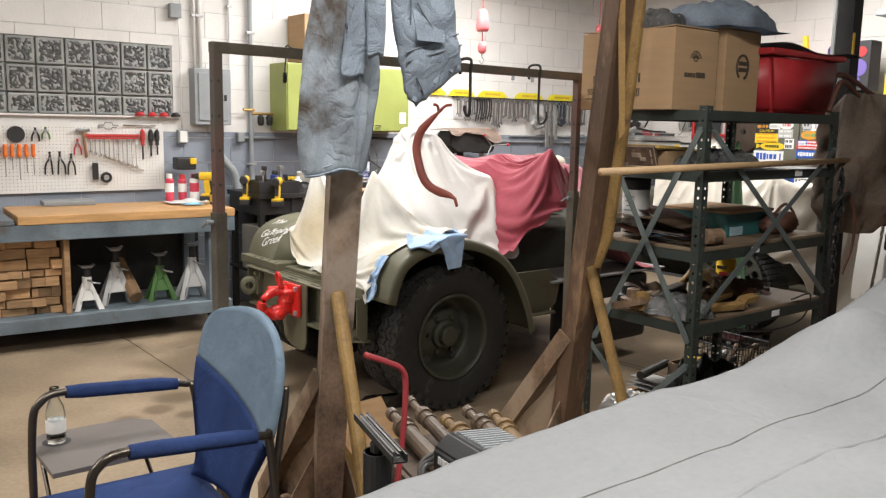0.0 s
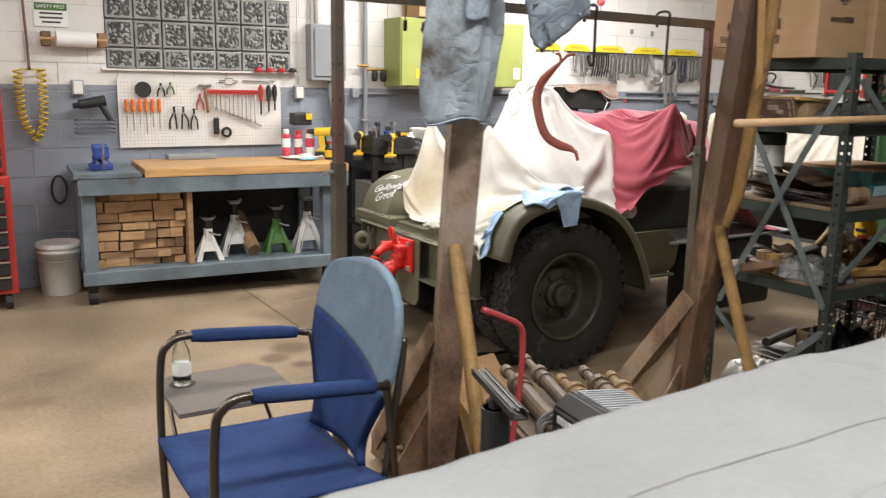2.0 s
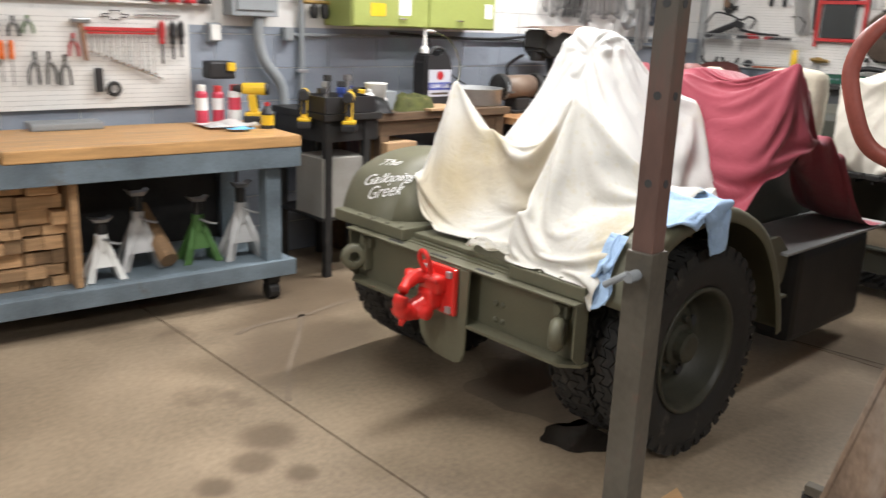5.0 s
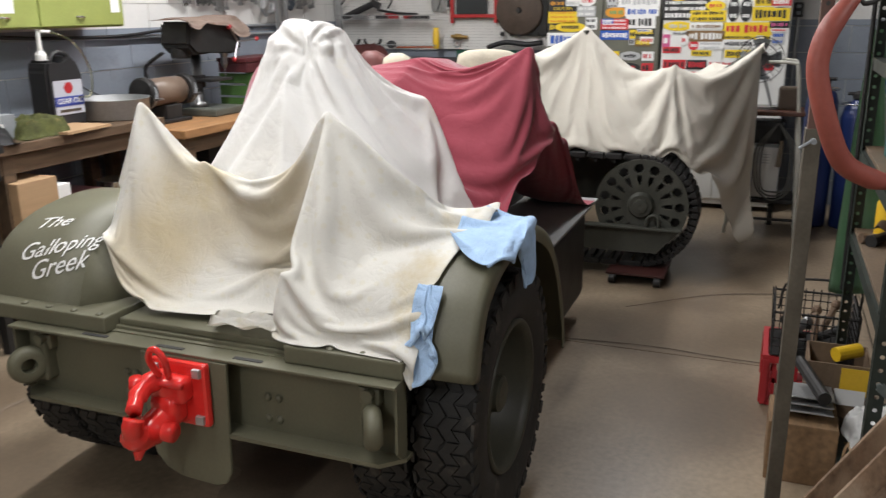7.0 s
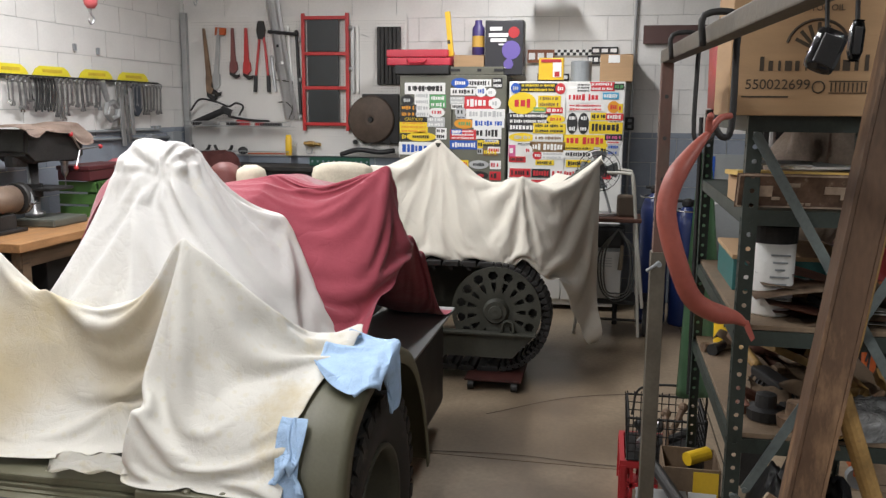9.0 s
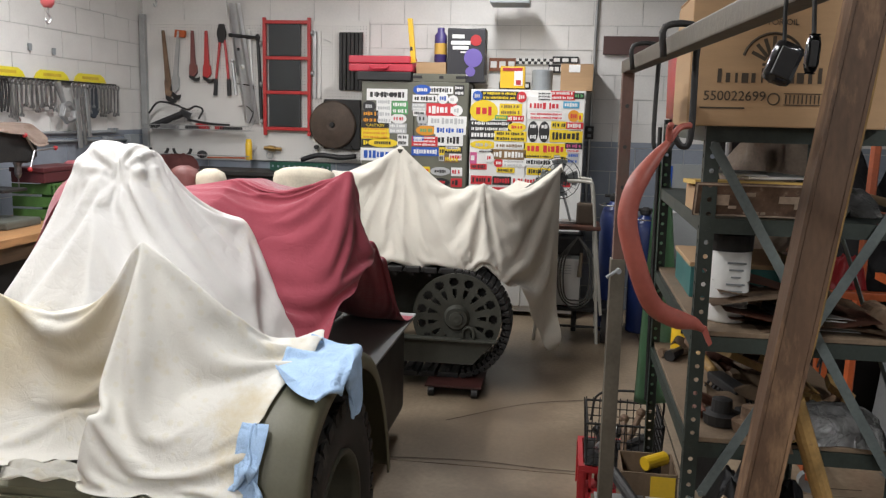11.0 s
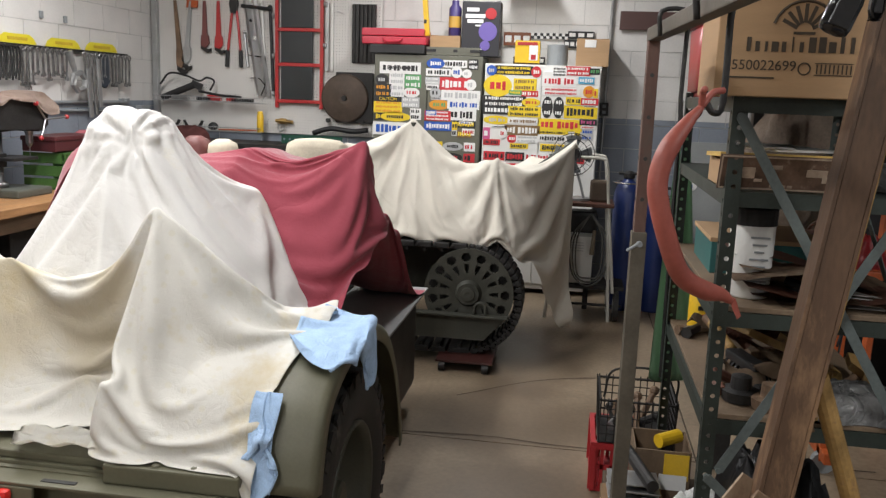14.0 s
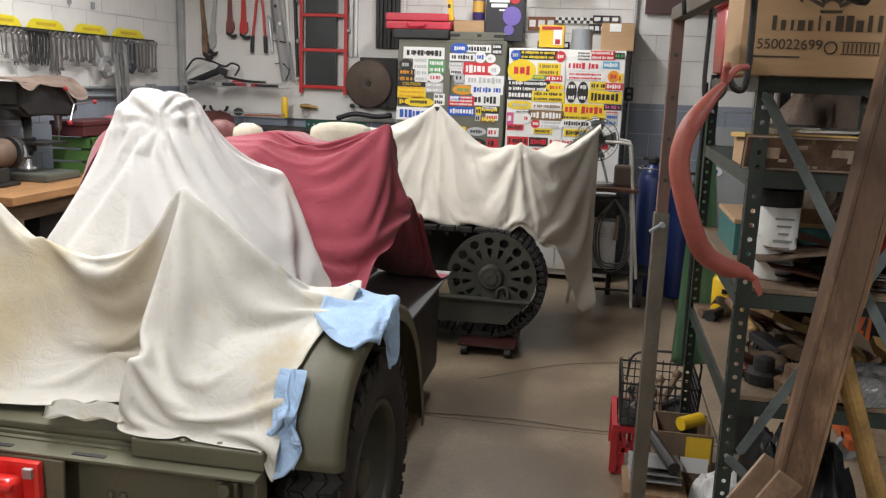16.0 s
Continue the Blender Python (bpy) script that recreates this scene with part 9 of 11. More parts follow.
# ---- benches along the north wall ----
BENCH_DARK = mat("dark oily bench wood", (0.115, 0.075, 0.045), 0.5, var=0.35, scale=4, stretch=(1, 8, 8), second=(0.05, 0.036, 0.026), patch=0.05, patch_scale=3)
BENCH_OAK = mat("orange-brown bench wood", (0.33, 0.175, 0.075), 0.5, var=0.3, scale=4, stretch=(1, 8, 8), second=(0.14, 0.08, 0.045), patch=0.05, patch_scale=3)


def ink(name, r, g, b, rough=0.45):
    return mat("print " + name, (r, g, b), rough, var=0.05, bump=0)


def plain_bench(x0, x1, y0, z, top, label, legs):
    b = thing("workbench", label, "workbench", ((x0 + x1) / 2, 7.1, 0))
    bm = B()
    box(bm, ((x0 + x1) / 2, (y0 + 7.44) / 2, z - 0.025), (x1 - x0, 7.44 - y0, 0.05), bevel=0.005)
    part("top", bm, top, b)
    bm = B()
    box(bm, ((x0 + x1) / 2, y0 + 0.05, z - 0.10), (x1 - x0 - 0.06, 0.04, 0.09), bevel=0.003)
    part("apron", bm, BENCH_DARK, b)
    bm = B()
    box(bm, ((x0 + x1) / 2, 7.12, 0.42), (x1 - x0 - 0.04, 0.56, 0.03))
    part("lower_shelf", bm, BENCH_DARK, b)
    for x in legs:
        for y in (y0 + 0.06, 7.38):
            bm = B()
            box(bm, (x, y, (z - 0.05) / 2), (0.07, 0.07, z - 0.05), bevel=0.003)
            part("leg", bm, BENCH_DARK, b)
    return b


plain_bench(3.98, 5.22, 6.86, 0.98, BENCH_DARK, "dark oily wooden workbench crowded with tools and oil jug", (4.12, 5.14))
plain_bench(5.24, 7.6, 6.74, 0.90, BENCH_OAK, "orange-brown wooden workbench carrying grinder and drill press", (5.32, 6.4, 7.5))
# the stand's white carton has the shade of its shelf in its grey colour
for x, y, w, d, h, z, m, lab in ((3.80, 7.0, 0.33, 0.3, 0.36, 0.371, mat("shade-greyed carton", (0.27, 0.26, 0.235), 0.85, var=0.15, scale=5), "pale carton on the lower shelf of the stand"), (4.22, 6.98, 0.24, 0.3, 0.36, 0.437, CARDBOARD, "brown carton under the dark bench"), (4.40, 7.02, 0.12, 0.3, 0.30, 0.437, PAPER, "white carton under the dark bench"),
                                 (4.62, 7.05, 0.22, 0.3, 0.22, 0.437, ink("maroon", 0.08, 0.02, 0.02), "dark maroon box under the bench"), (4.4, 7.0, 0.5, 0.36, 0.3, 0.0, BLACK_STEEL, "black steel box on the floor under the bench"),
                                 (5.9, 7.05, 0.6, 0.4, 0.3, 0.437, BLACK, "black plastic case under the wooden bench"), (6.9, 7.05, 0.7, 0.4, 0.4, 0.0, STEEL_GREY, "grey steel chest on the floor under the bench")):
    bm = B()
    box(bm, (x, y, z + h / 2), (w, d, h), bevel=0.005)
    solid("storage_box", bm, m, lab, "box")
sp = thing("stock_pot", "polished steel pot on the shelf below the bench", "pot", (4.93, 7.0, 0.437))
bm = B()
lathe(bm, (4.93, 7.0, 0.437), [(0.10, 0), (0.11, 0.01), (0.11, 0.22), (0.115, 0.224), (0.108, 0.224), (0.105, 0.03)], 28)
part("body", bm, CHROME, sp, smooth=True)
for s in (-1, 1):
    bm = B()
    tube(bm, curve([(4.93 + s * 0.108, 6.96, 0.60), (4.93 + s * 0.15, 7.0, 0.61), (4.93 + s * 0.108, 7.04, 0.60)]), 0.006, 6)
    part("handle", bm, CHROME, sp)
for k in range(5):
    bm = B()
    rod(bm, (4.7, 6.82 + 0.03 * k, 0.445 + 0.012 * k), (5.9, 6.80 + 0.04 * k, 0.455 + 0.016 * k), 0.012, n=8)
    solid("steel_rod", bm, (RUST_YELLOW, GALV, RUST)[k % 3], "long steel rod lying on the lower bench shelf", "rod", group="stock rods")

# things on the dark bench
stand = thing("side_stand", "black steel stand beside the bench", "stand", (3.84, 7.12, 0))
for nm, c, size in (("top", (3.84, 7.12, 0.975), (0.42, 0.60, 0.04)), ("apron", (3.84, 7.12, 0.89), (0.40, 0.54, 0.128)), ("shelf", (3.81, 7.12, 0.36), (0.36, 0.54, 0.02))):
    bm = B()
    box(bm, c, size, bevel=0.004)
    part(nm, bm, BLACK_STEEL, stand)
for lx in (3.67, 3.95):
    for ly in (6.86, 7.36):
        bm = B()
        box(bm, (lx, ly, 0.478), (0.045, 0.045, 0.954), bevel=0.003)
        part("leg", bm, BLACK_STEEL, stand)
tt = thing("tool_tray", "black plastic tool tray full of dark tools on the stand", "tray", (3.82, 6.98, 0.997))
for c, size in (((3.82, 6.835, 1.045), (0.36, 0.012, 0.095)), ((3.82, 7.125, 1.045), (0.36, 0.012, 0.095)), ((3.646, 6.98, 1.045), (0.012, 0.278, 0.095)), ((3.994, 6.98, 1.045), (0.012, 0.278, 0.095)), ((3.82, 6.98, 1.002), (0.336, 0.278, 0.008))):
    bm = B()
    box(bm, c, size, bevel=0.003)
    part("side", bm, BLACK, tt)
for k in range(7):
    bm = B()
    c = Vector((3.69 + 0.043 * k, 6.93 + 0.03 * (k % 3), 1.01))
    e = c + Vector((0.02 * math.sin(3 * k), 0.015, 0.11 + 0.035 * (k % 3)))
    rod(bm, c, e, 0.014, n=8)
    box(bm, e, (0.05, 0.035, 0.035), Matrix.Rotation(0.7 * k, 3, "Z"), bevel=0.006)
    solid("hand_tool", bm, (BLACK, TOOL_STEEL, BLACK_STEEL, BLUE)[k % 4], "dark hand tool standing in the tray", "tool", group="tools in the tray")
cordless_drill(3.594, 6.985, 0.90, 0.95, "yellow and black cordless drill hanging at the bench end")
cordless_drill(3.775, 6.784, 0.895, 0.85, "yellow and black cordless drill hung on the stand front")
jg = thing("oil_jug", "black gear oil jug with blue and white label and pump", "jug", (4.74, 7.15, 0.98))
bm = B()
prism(bm, [(4.615, 0.982), (4.865, 0.982), (4.865, 1.25), (4.83, 1.33), (4.76, 1.35), (4.74, 1.30), (4.70, 1.30), (4.69, 1.335), (4.63, 1.33), (4.615, 1.28)], 7.09, 7.23, "y")
bmesh.ops.bevel(bm, geom=list(bm.edges), offset=0.014, segments=2, affect="EDGES")
part("body", bm, BLACK, jg, smooth=False)
bm = B()
tube(bm, curve([(4.70, 7.16, 1.315), (4.75, 7.16, 1.365), (4.83, 7.16, 1.35), (4.85, 7.16, 1.28)]), 0.014, 8)
part("handle", bm, BLACK, jg)
bm = B()
box(bm, (4.745, 7.088, 1.135), (0.20, 0.003, 0.18))
lb = part("label", bm, ink("label grey", 0.45, 0.47, 0.52), jg)
bm = B()
box(bm, (4.745, 7.0855, 1.115), (0.20, 0.003, 0.05))
part("label_band", bm, ink("label blue", 0.04, 0.06, 0.28), lb)
lettering("GEAR OIL", 0.04, Matrix.Translation((4.745, 7.083, 1.115)) @ FACE_SOUTH, PAPER, jg)
bm = B()
lathe(bm, (4.745, 7.085, 1.185), [(0.03, -0.001), (0.03, 0.001)], 20, "y")
part("round_emblem", bm, RED_PLASTIC, lb)
bar(jg, (4.745, 7.0855, 1.065), 0.15, 0.014, FACE_SOUTH)
bm = B()
lathe(bm, (4.66, 7.16, 1.33), [(0.03, 0), (0.03, 0.03), (0.014, 0.05), (0.010, 0.15), (0.02, 0.16)], 14)
rod(bm, (4.66, 7.16, 1.48), (4.72, 7.14, 1.475), 0.008, n=8)
part("pump", bm, WHITE_PLASTIC, jg)
bm = B()
tube(bm, curve([(4.72, 7.14, 1.475), (4.85, 7.12, 1.42), (4.93, 7.10, 1.28), (4.90, 7.08, 1.14), (4.80, 7.07, 1.13)]), 0.006, 7)
part("hose", bm, glass("clear yellowish hose", (0.85, 0.85, 0.6), 0.2), jg)
pile("work_glove_heap", "heap of olive and tan cloth work gloves", "gloves", (4.42, 7.0, 0.982), (0.34, 0.24, 0.10), mat("olive glove cloth", (0.12, 0.13, 0.04), 0.85, var=0.5, scale=14, second=(0.35, 0.28, 0.10), patch=0.1, patch_scale=9), 51, bumps=0.6)
bm = B()
box(bm, (4.60, 6.96, 0.99), (0.34, 0.24, 0.014), Matrix.Rotation(0.1, 3, "Z"))
solid("brown_panel", bm, CARDBOARD, "flat piece of cardboard on the bench", "cardboard")
tw = thing("white_tub", "white plastic tub in the clutter", "tub", (4.17, 7.05, 0.98))
bm = B()
lathe(bm, (4.17, 7.05, 0.982), [(0.06, 0), (0.07, 0.16), (0.074, 0.165), (0.066, 0.17)], 20)
part("body", bm, WHITE_PLASTIC, tw, smooth=True)
for k in range(14):
    bm = B()
    x, y = rng.uniform(3.98, 4.34), rng.uniform(6.92, 7.2)
    h = rng.uniform(0.03, 0.15)
    r = rng.uniform(0.02, 0.045)
    if k % 3:
        lathe(bm, (x, y, 0.982), [(r, 0), (r, h * 0.75), (r * 0.5, h * 0.85), (r * 0.5, h)], 12)
    else:
        box(bm, (x, y, 0.982 + h / 2), (0.10, 0.07, h), Matrix.Rotation(k, 3, "Z"), bevel=0.004)
    solid("shop_can", bm, (BLACK, WHITE_PLASTIC, BLUE, STEEL_GREY, BLACK_STEEL, YELLOW_PLASTIC, OLIVE)[k % 7], "small container in the bench clutter", "container", group="bench clutter")
pile("dark_rag", "dark oily rag on the bench", "rag", (4.06, 6.98, 0.982), (0.22, 0.26, 0.10), BLACK, 57, bumps=0.6)

# steel pan, grinder, drill press
pn = thing("steel_pan", "round galvanised drain pan on its base", "pan", (5.14, 7.12, 0.98))
bm = B()
lathe(bm, (5.10, 7.12, 0.982), [(0.19, 0), (0.20, 0.004), (0.205, 0.11), (0.21, 0.115), (0.20, 0.115), (0.195, 0.01), (0.0, 0.008)], 32)
part("pan", bm, GALV, pn, smooth=True)
gr = thing("bench_grinder", "brown-grey bench grinder with two wheel guards", "grinder", (5.58, 7.1, 0.90))
bm = B()
lathe(bm, (5.58, 7.14, 1.09), [(0.06, -0.15), (0.085, -0.13), (0.088, 0.0), (0.085, 0.13), (0.06, 0.15)], 24, "x")
part("motor", bm, mat("brown-grey enamel", (0.16, 0.115, 0.085), 0.4, var=0.2), gr, smooth=True)
bm = B()
box(bm, (5.58, 7.14, 0.955), (0.15, 0.14, 0.11), bevel=0.01)
box(bm, (5.58, 7.14, 0.912), (0.26, 0.2, 0.022), bevel=0.006)
part("base", bm, BLACK_STEEL, gr)
for s in (-1, 1):
    bm = B()
    lathe(bm, (5.58 + s * 0.19, 7.14, 1.09), [(0.09, -0.028), (0.098, -0.02), (0.098, 0.02), (0.09, 0.028)], 24, "x")
    gd = part("wheel_guard", bm, BLACK_STEEL, gr)
    bm = B()
    lathe(bm, (5.58 + s * 0.19, 7.125, 1.085), [(0.082, -0.014), (0.088, 0), (0.082, 0.014)], 24, "x")
    part("grinding_wheel", bm, STEEL_GREY, gd)
    bm = B()
    box(bm, (5.58 + s * 0.19, 7.03, 1.06), (0.06, 0.03, 0.012))
    part("tool_rest", bm, TOOL_STEEL, gd)
dp = thing("drill_press", "black bench drill press with cloth over its head", "drill press", (5.98, 7.15, 0.90))
bm = B()
box(bm, (6.02, 7.1, 0.925), (0.34, 0.28, 0.05), bevel=0.012)
part("base", bm, mat("grey-green cast iron", (0.085, 0.09, 0.075), 0.5, var=0.2), dp)
bm = B()
lathe(bm, (5.97, 7.18, 0.95), [(0.06, 0), (0.06, 0.03), (0.034, 0.04), (0.034, 0.50)], 20)
part("column", bm, TOOL_STEEL, dp, smooth=True)
bm = B()
box(bm, (6.03, 7.12, 1.13), (0.24, 0.2, 0.02), bevel=0.005)
lathe(bm, (5.97, 7.18, 1.08), [(0.055, 0), (0.055, 0.08)], 16)
part("table", bm, BLACK_STEEL, dp)
bm = B()
prism(bm, [(5.72, 1.36), (5.80, 1.30), (6.05, 1.31), (6.22, 1.29), (6.30, 1.32), (6.30, 1.45), (6.10, 1.50), (5.74, 1.51)], 7.03, 7.26, "y")
bmesh.ops.bevel(bm, geom=list(bm.edges), offset=0.018, segments=2, affect="EDGES")
part("head", bm, BLACK_STEEL, dp)
bm = B()
lathe(bm, (5.80, 7.16, 1.28), [(0.06, 0), (0.065, 0.02), (0.065, 0.13)], 18)
part("motor", bm, BLACK_STEEL, dp)
bm = B()
lathe(bm, (6.18, 7.1, 1.12), [(0.003, 0), (0.004, 0.07), (0.012, 0.08), (0.022, 0.10), (0.022, 0.15), (0.028, 0.17), (0.028, 0.20)], 14)
part("chuck", bm, TOOL_STEEL, dp)
for k in range(3):
    a = k * 2 * math.pi / 3 + 0.1
    bm = B()
    rod(bm, (6.24, 7.02, 1.37), (6.24 + 0.19 * math.cos(a), 7.0, 1.37 + 0.12 * math.sin(a)), 0.006, n=8)
    lv = part("feed_lever", bm, TOOL_STEEL, dp)
    bm = B()
    ball(bm, (6.24 + 0.2 * math.cos(a), 7.0, 1.37 + 0.126 * math.sin(a)), 0.016, n=10)
    part("knob", bm, RED_PLASTIC, lv)


def drape(u, v):
    x = 5.66 + 0.68 * u
    y = 6.99 + 0.30 * v
    z = 1.522 + 0.02 * u + 0.006 * math.sin(11 * u + 4 * v)
    if v < 0.35:
        f = (0.35 - v) / 0.35
        z -= f * (0.02 + 0.12 * max(0, u - 0.30) + 0.05 * max(0, math.sin(9 * u))) * (1.0 if u > 0.05 else 0.4)
        y = 7.095 - 0.10 * min(1, f * 1.6) - 0.012 * math.sin(14 * u) * f
    return Vector((x, y, z))


bm = sheet(drape, 34, 18)
bmesh.ops.solidify(bm, geom=list(bm.faces), thickness=0.004)
solid("shop_cloth", bm, mat("pinkish tan shop cloth", (0.40, 0.31, 0.26), 0.9, var=0.2, scale=6, bump=0.3, second=(0.25, 0.17, 0.13), patch=0.08, patch_scale=5, spec=0.1), "pinkish tan cloth over the drill press head", "cloth", smooth=True)
for k in range(3):
    bm = B()
    tube(bm, curve([(5.66 + 0.012 * k, 7.2, 1.32), (5.62 + 0.01 * k, 7.3, 1.24), (5.65 - 0.01 * k, 7.32, 1.16), (5.62, 7.3, 1.10)]), 0.008, 7)
    solid("power_cord", bm, BLACK, "black power cord looped behind the drill press", "cable", group="cords")
bm = B()
tube(bm, curve([(4.95, 7.46, 1.42), (5.0, 7.45, 1.30), (5.2, 7.43, 1.14), (5.42, 7.36, 1.02)]), 0.005, 7)
tube(bm, curve([(4.6, 7.465, 1.45), (5.0, 7.465, 1.43), (5.6, 7.465, 1.425), (6.0, 7.45, 1.45)]), 0.011, 7)
solid("wall_cable", bm, BLACK, "black cable run along the wall", "cable", smooth=True)
for k in range(3):
    gb = thing("parts_basket", "green plastic slotted basket", "basket", (6.5, 7.12, 0.9 + 0.085 * k), group="green baskets")
    bm = B()
    for i in range(9):
        box(bm, (6.37 + 0.035 * i, 6.98, 0.94 + 0.085 * k), (0.022, 0.006, 0.05))
    for z in (0.912, 0.972):
        box(bm, (6.51, 6.98, z + 0.085 * k), (0.33, 0.01, 0.014))
    part("front", bm, GREEN_PAINT, gb)
    bm = B()
    box(bm, (6.51, 7.13, 0.912 + 0.085 * k), (0.33, 0.28, 0.012))
    for s in (-1, 1):
        box(bm, (6.51 + s * 0.16, 7.13, 0.945 + 0.085 * k), (0.008, 0.28, 0.06))
    part("tray", bm, GREEN_PAINT, gb)
tbx = thing("tool_box", "dark red steel tool box with lid", "tool box", (6.52, 7.12, 1.155))
bm = B()
box(bm, (6.55, 7.12, 1.19), (0.50, 0.24, 0.07), bevel=0.006)
part("body", bm, ink("dark wine", 0.09, 0.022, 0.025), tbx)
bm = B()
box(bm, (6.55, 7.12, 1.24), (0.52, 0.25, 0.03), bevel=0.006)
part("lid", bm, ink("dark wine", 0.09, 0.022, 0.025), tbx)
bm = B()
lathe(bm, (6.95, 7.1, 0.9), [(0.15, 0), (0.15, 0.35), (0.12, 0.37)], 24)
solid("cloth_roll", bm, mat("faded pink cloth", (0.42, 0.12, 0.14), 0.9, var=0.15, bump=0.2), "thick roll of faded red cloth on the bench", "roll", smooth=True)

# ---- wrench rack ----
wr = thing("wrench_rack", "long black rail with yellow cards and hanging wrenches", "tool rack", (7.2, 7.45, 1.85))
bm = B()
box(bm, (7.08, 7.475, 1.85), (1.96, 0.03, 0.016))
part("rail", bm, BLACK_STEEL, wr)
CARD = mat("yellow printed card", (0.72, 0.62, 0.03), 0.45, var=0.06)
for x0, x1 in ((5.70, 6.02), (6.04, 6.39), (6.43, 6.85), (6.95, 7.39), (7.45, 7.92)):
    bm = B()
    o = [(x0, 1.86), (x1, 1.86), (x1 - 0.03, 1.90), (x1 - 0.08, 1.925), (x0 + 0.08, 1.925), (x0 + 0.03, 1.90)]
    prism(bm, o, 7.474, 7.478, "y")
    cd = part("card", bm, CARD, wr, "yellow card above the rail")
    bm = B()
    box(bm, ((x0 + x1) / 2, 7.472, 1.892), ((x1 - x0) * 0.5, 0.003, 0.022))
    part("text_bar", bm, mat("gold print", (0.55, 0.40, 0.03), 0.5), cd)


def wrench(x, z, length, w, material, lean=0.0, label="chrome combination wrench hanging on the rail", y=7.455):
    """Ring end above, open jaw below."""
    bm = B()
    r = w * 0.62
    tube(bm, [(r * math.cos(a), 0, r * math.sin(a) - r) for a in [k * math.pi / 6 for k in range(12)]], w * 0.2, 6, True)
    box(bm, (0, 0, -r * 2 - (length - r * 3.6) / 2), (w * 0.55, 0.007, length - r * 3.4))
    o = [(-w * 0.3, -length + w), (-w * 0.75, -length + w * 0.55), (-w * 0.65, -length), (-w * 0.28, -length + w * 0.05), (-w * 0.25, -length + w * 0.5),
         (w * 0.25, -length + w * 0.5), (w * 0.28, -length + w * 0.05), (w * 0.65, -length), (w * 0.75, -length + w * 0.55), (w * 0.3, -length + w)]
    prism(bm, o, -0.005, 0.005, "y")
    bmesh.ops.transform(bm, matrix=Matrix.Translation((x, y, z)) @ Matrix.Rotation(lean, 4, "Y"), verts=bm.verts)
    return solid("wrench", bm, material, label, "wrench", group="wrenches on the rail")


x = 6.14
k = 0
while x < 8.05:
    if not 7.16 < x < 7.36:
        L = 0.16 + 0.05 * math.sin(k * 0.4) ** 2 + 0.03 * rng.random() + (0.06 if 6.62 < x < 6.75 else 0) + (0.04 if x > 7.7 else 0)
        wrench(x, 1.842, L, 0.022 + 0.010 * math.sin(k * 0.4) ** 2, TOOL_STEEL if k % 4 else CHROME, rng.uniform(-0.09, 0.09), y=7.45 - 0.018 * (k % 2))
    x += 0.024 + 0.008 * rng.random()
    k += 1
for k in range(7):
    bm = B()
    x = 6.33 + 0.032 * k
    tube(bm, curve([(x, 7.42, 1.835), (x + 0.05, 7.42, 1.83), (x + 0.06, 7.42, 1.74), (x + 0.035, 7.42, 1.61 + 0.01 * (k % 2))]), 0.007, 6)
    solid("allen_key", bm, BLACK_STEEL, "black hexagon key hanging on the rail", "hex key", group="hex keys")
sw = thing("large_wrench", "large pale steel wrench with hexagonal ring", "wrench", (7.27, 7.42, 1.6))
bm = B()
tube(bm, [(7.25 + 0.085 * math.cos(k * math.pi / 3 + 0.3), 7.41, 1.615 + 0.07 * math.sin(k * math.pi / 3 + 0.3)) for k in range(6)], 0.024, 6, True)
part("ring", bm, GALV, sw)
bm = B()
rod(bm, (7.22, 7.42, 1.68), (7.16, 7.43, 1.84), 0.018, 0.026, n=8)
part("handle", bm, GALV, sw)
for x, z0, z1, w in ((7.36, 1.60, 1.34, 0.05), (7.50, 1.68, 1.42, 0.045), (7.44, 1.62, 1.36, 0.04)):
    bm = B()
    prism(bm, [(x, z0 + 0.12), (x + w, z0 + 0.12), (x + w + 0.03, z1), (x + 0.03, z1)], 7.41, 7.425, "y")
    bmesh.ops.bevel(bm, geom=list(bm.edges), offset=0.004, segments=1, affect="EDGES")
    solid("offset_wrench", bm, GALV if x != 7.44 else TOOL_STEEL, "long flat steel wrench hanging low on the wall", "wrench", group="long wrenches")
bm = B()
prism(bm, [(7.58, 1.835), (7.70, 1.835), (7.72, 1.62), (7.66, 1.57), (7.58, 1.60), (7.62, 1.72)], 7.43, 7.455, "y")
solid("tool_pouch", bm, mat("blue-black vinyl", (0.03, 0.04, 0.055), 0.5), "blue-black vinyl tool pouch on the rail", "pouch")
for x, z in ((6.94, 2.08), (7.23, 2.07)):
    bm = B()
    box(bm, (x, 7.49, z), (0.035, 0.016, 0.05), bevel=0.003)
    solid("wall_anchor", bm, STEEL_GREY, "small grey anchor plate in the wall", "bracket")
bm = B()
for x in (7.98, 8.06):
    box(bm, (x, 7.485, 1.47), (0.05, 0.03, 0.035), bevel=0.003)
rod(bm, (6.9, 7.48, 1.46), (8.06, 7.48, 1.455), 0.012, n=8)
solid("wall_conduit", bm, STEEL_GREY, "grey conduit along the paint line", "conduit")

# ---- tools on the east pegboard ----
EX = 8.575
bm = B()
box(bm, (8.55, 7.46, 1.86), (0.05, 0.05, 1.28), bevel=0.003)
solid("corner_post", bm, GALV, "grey steel corner strip beside the pegboard", "trim", kind="structure")


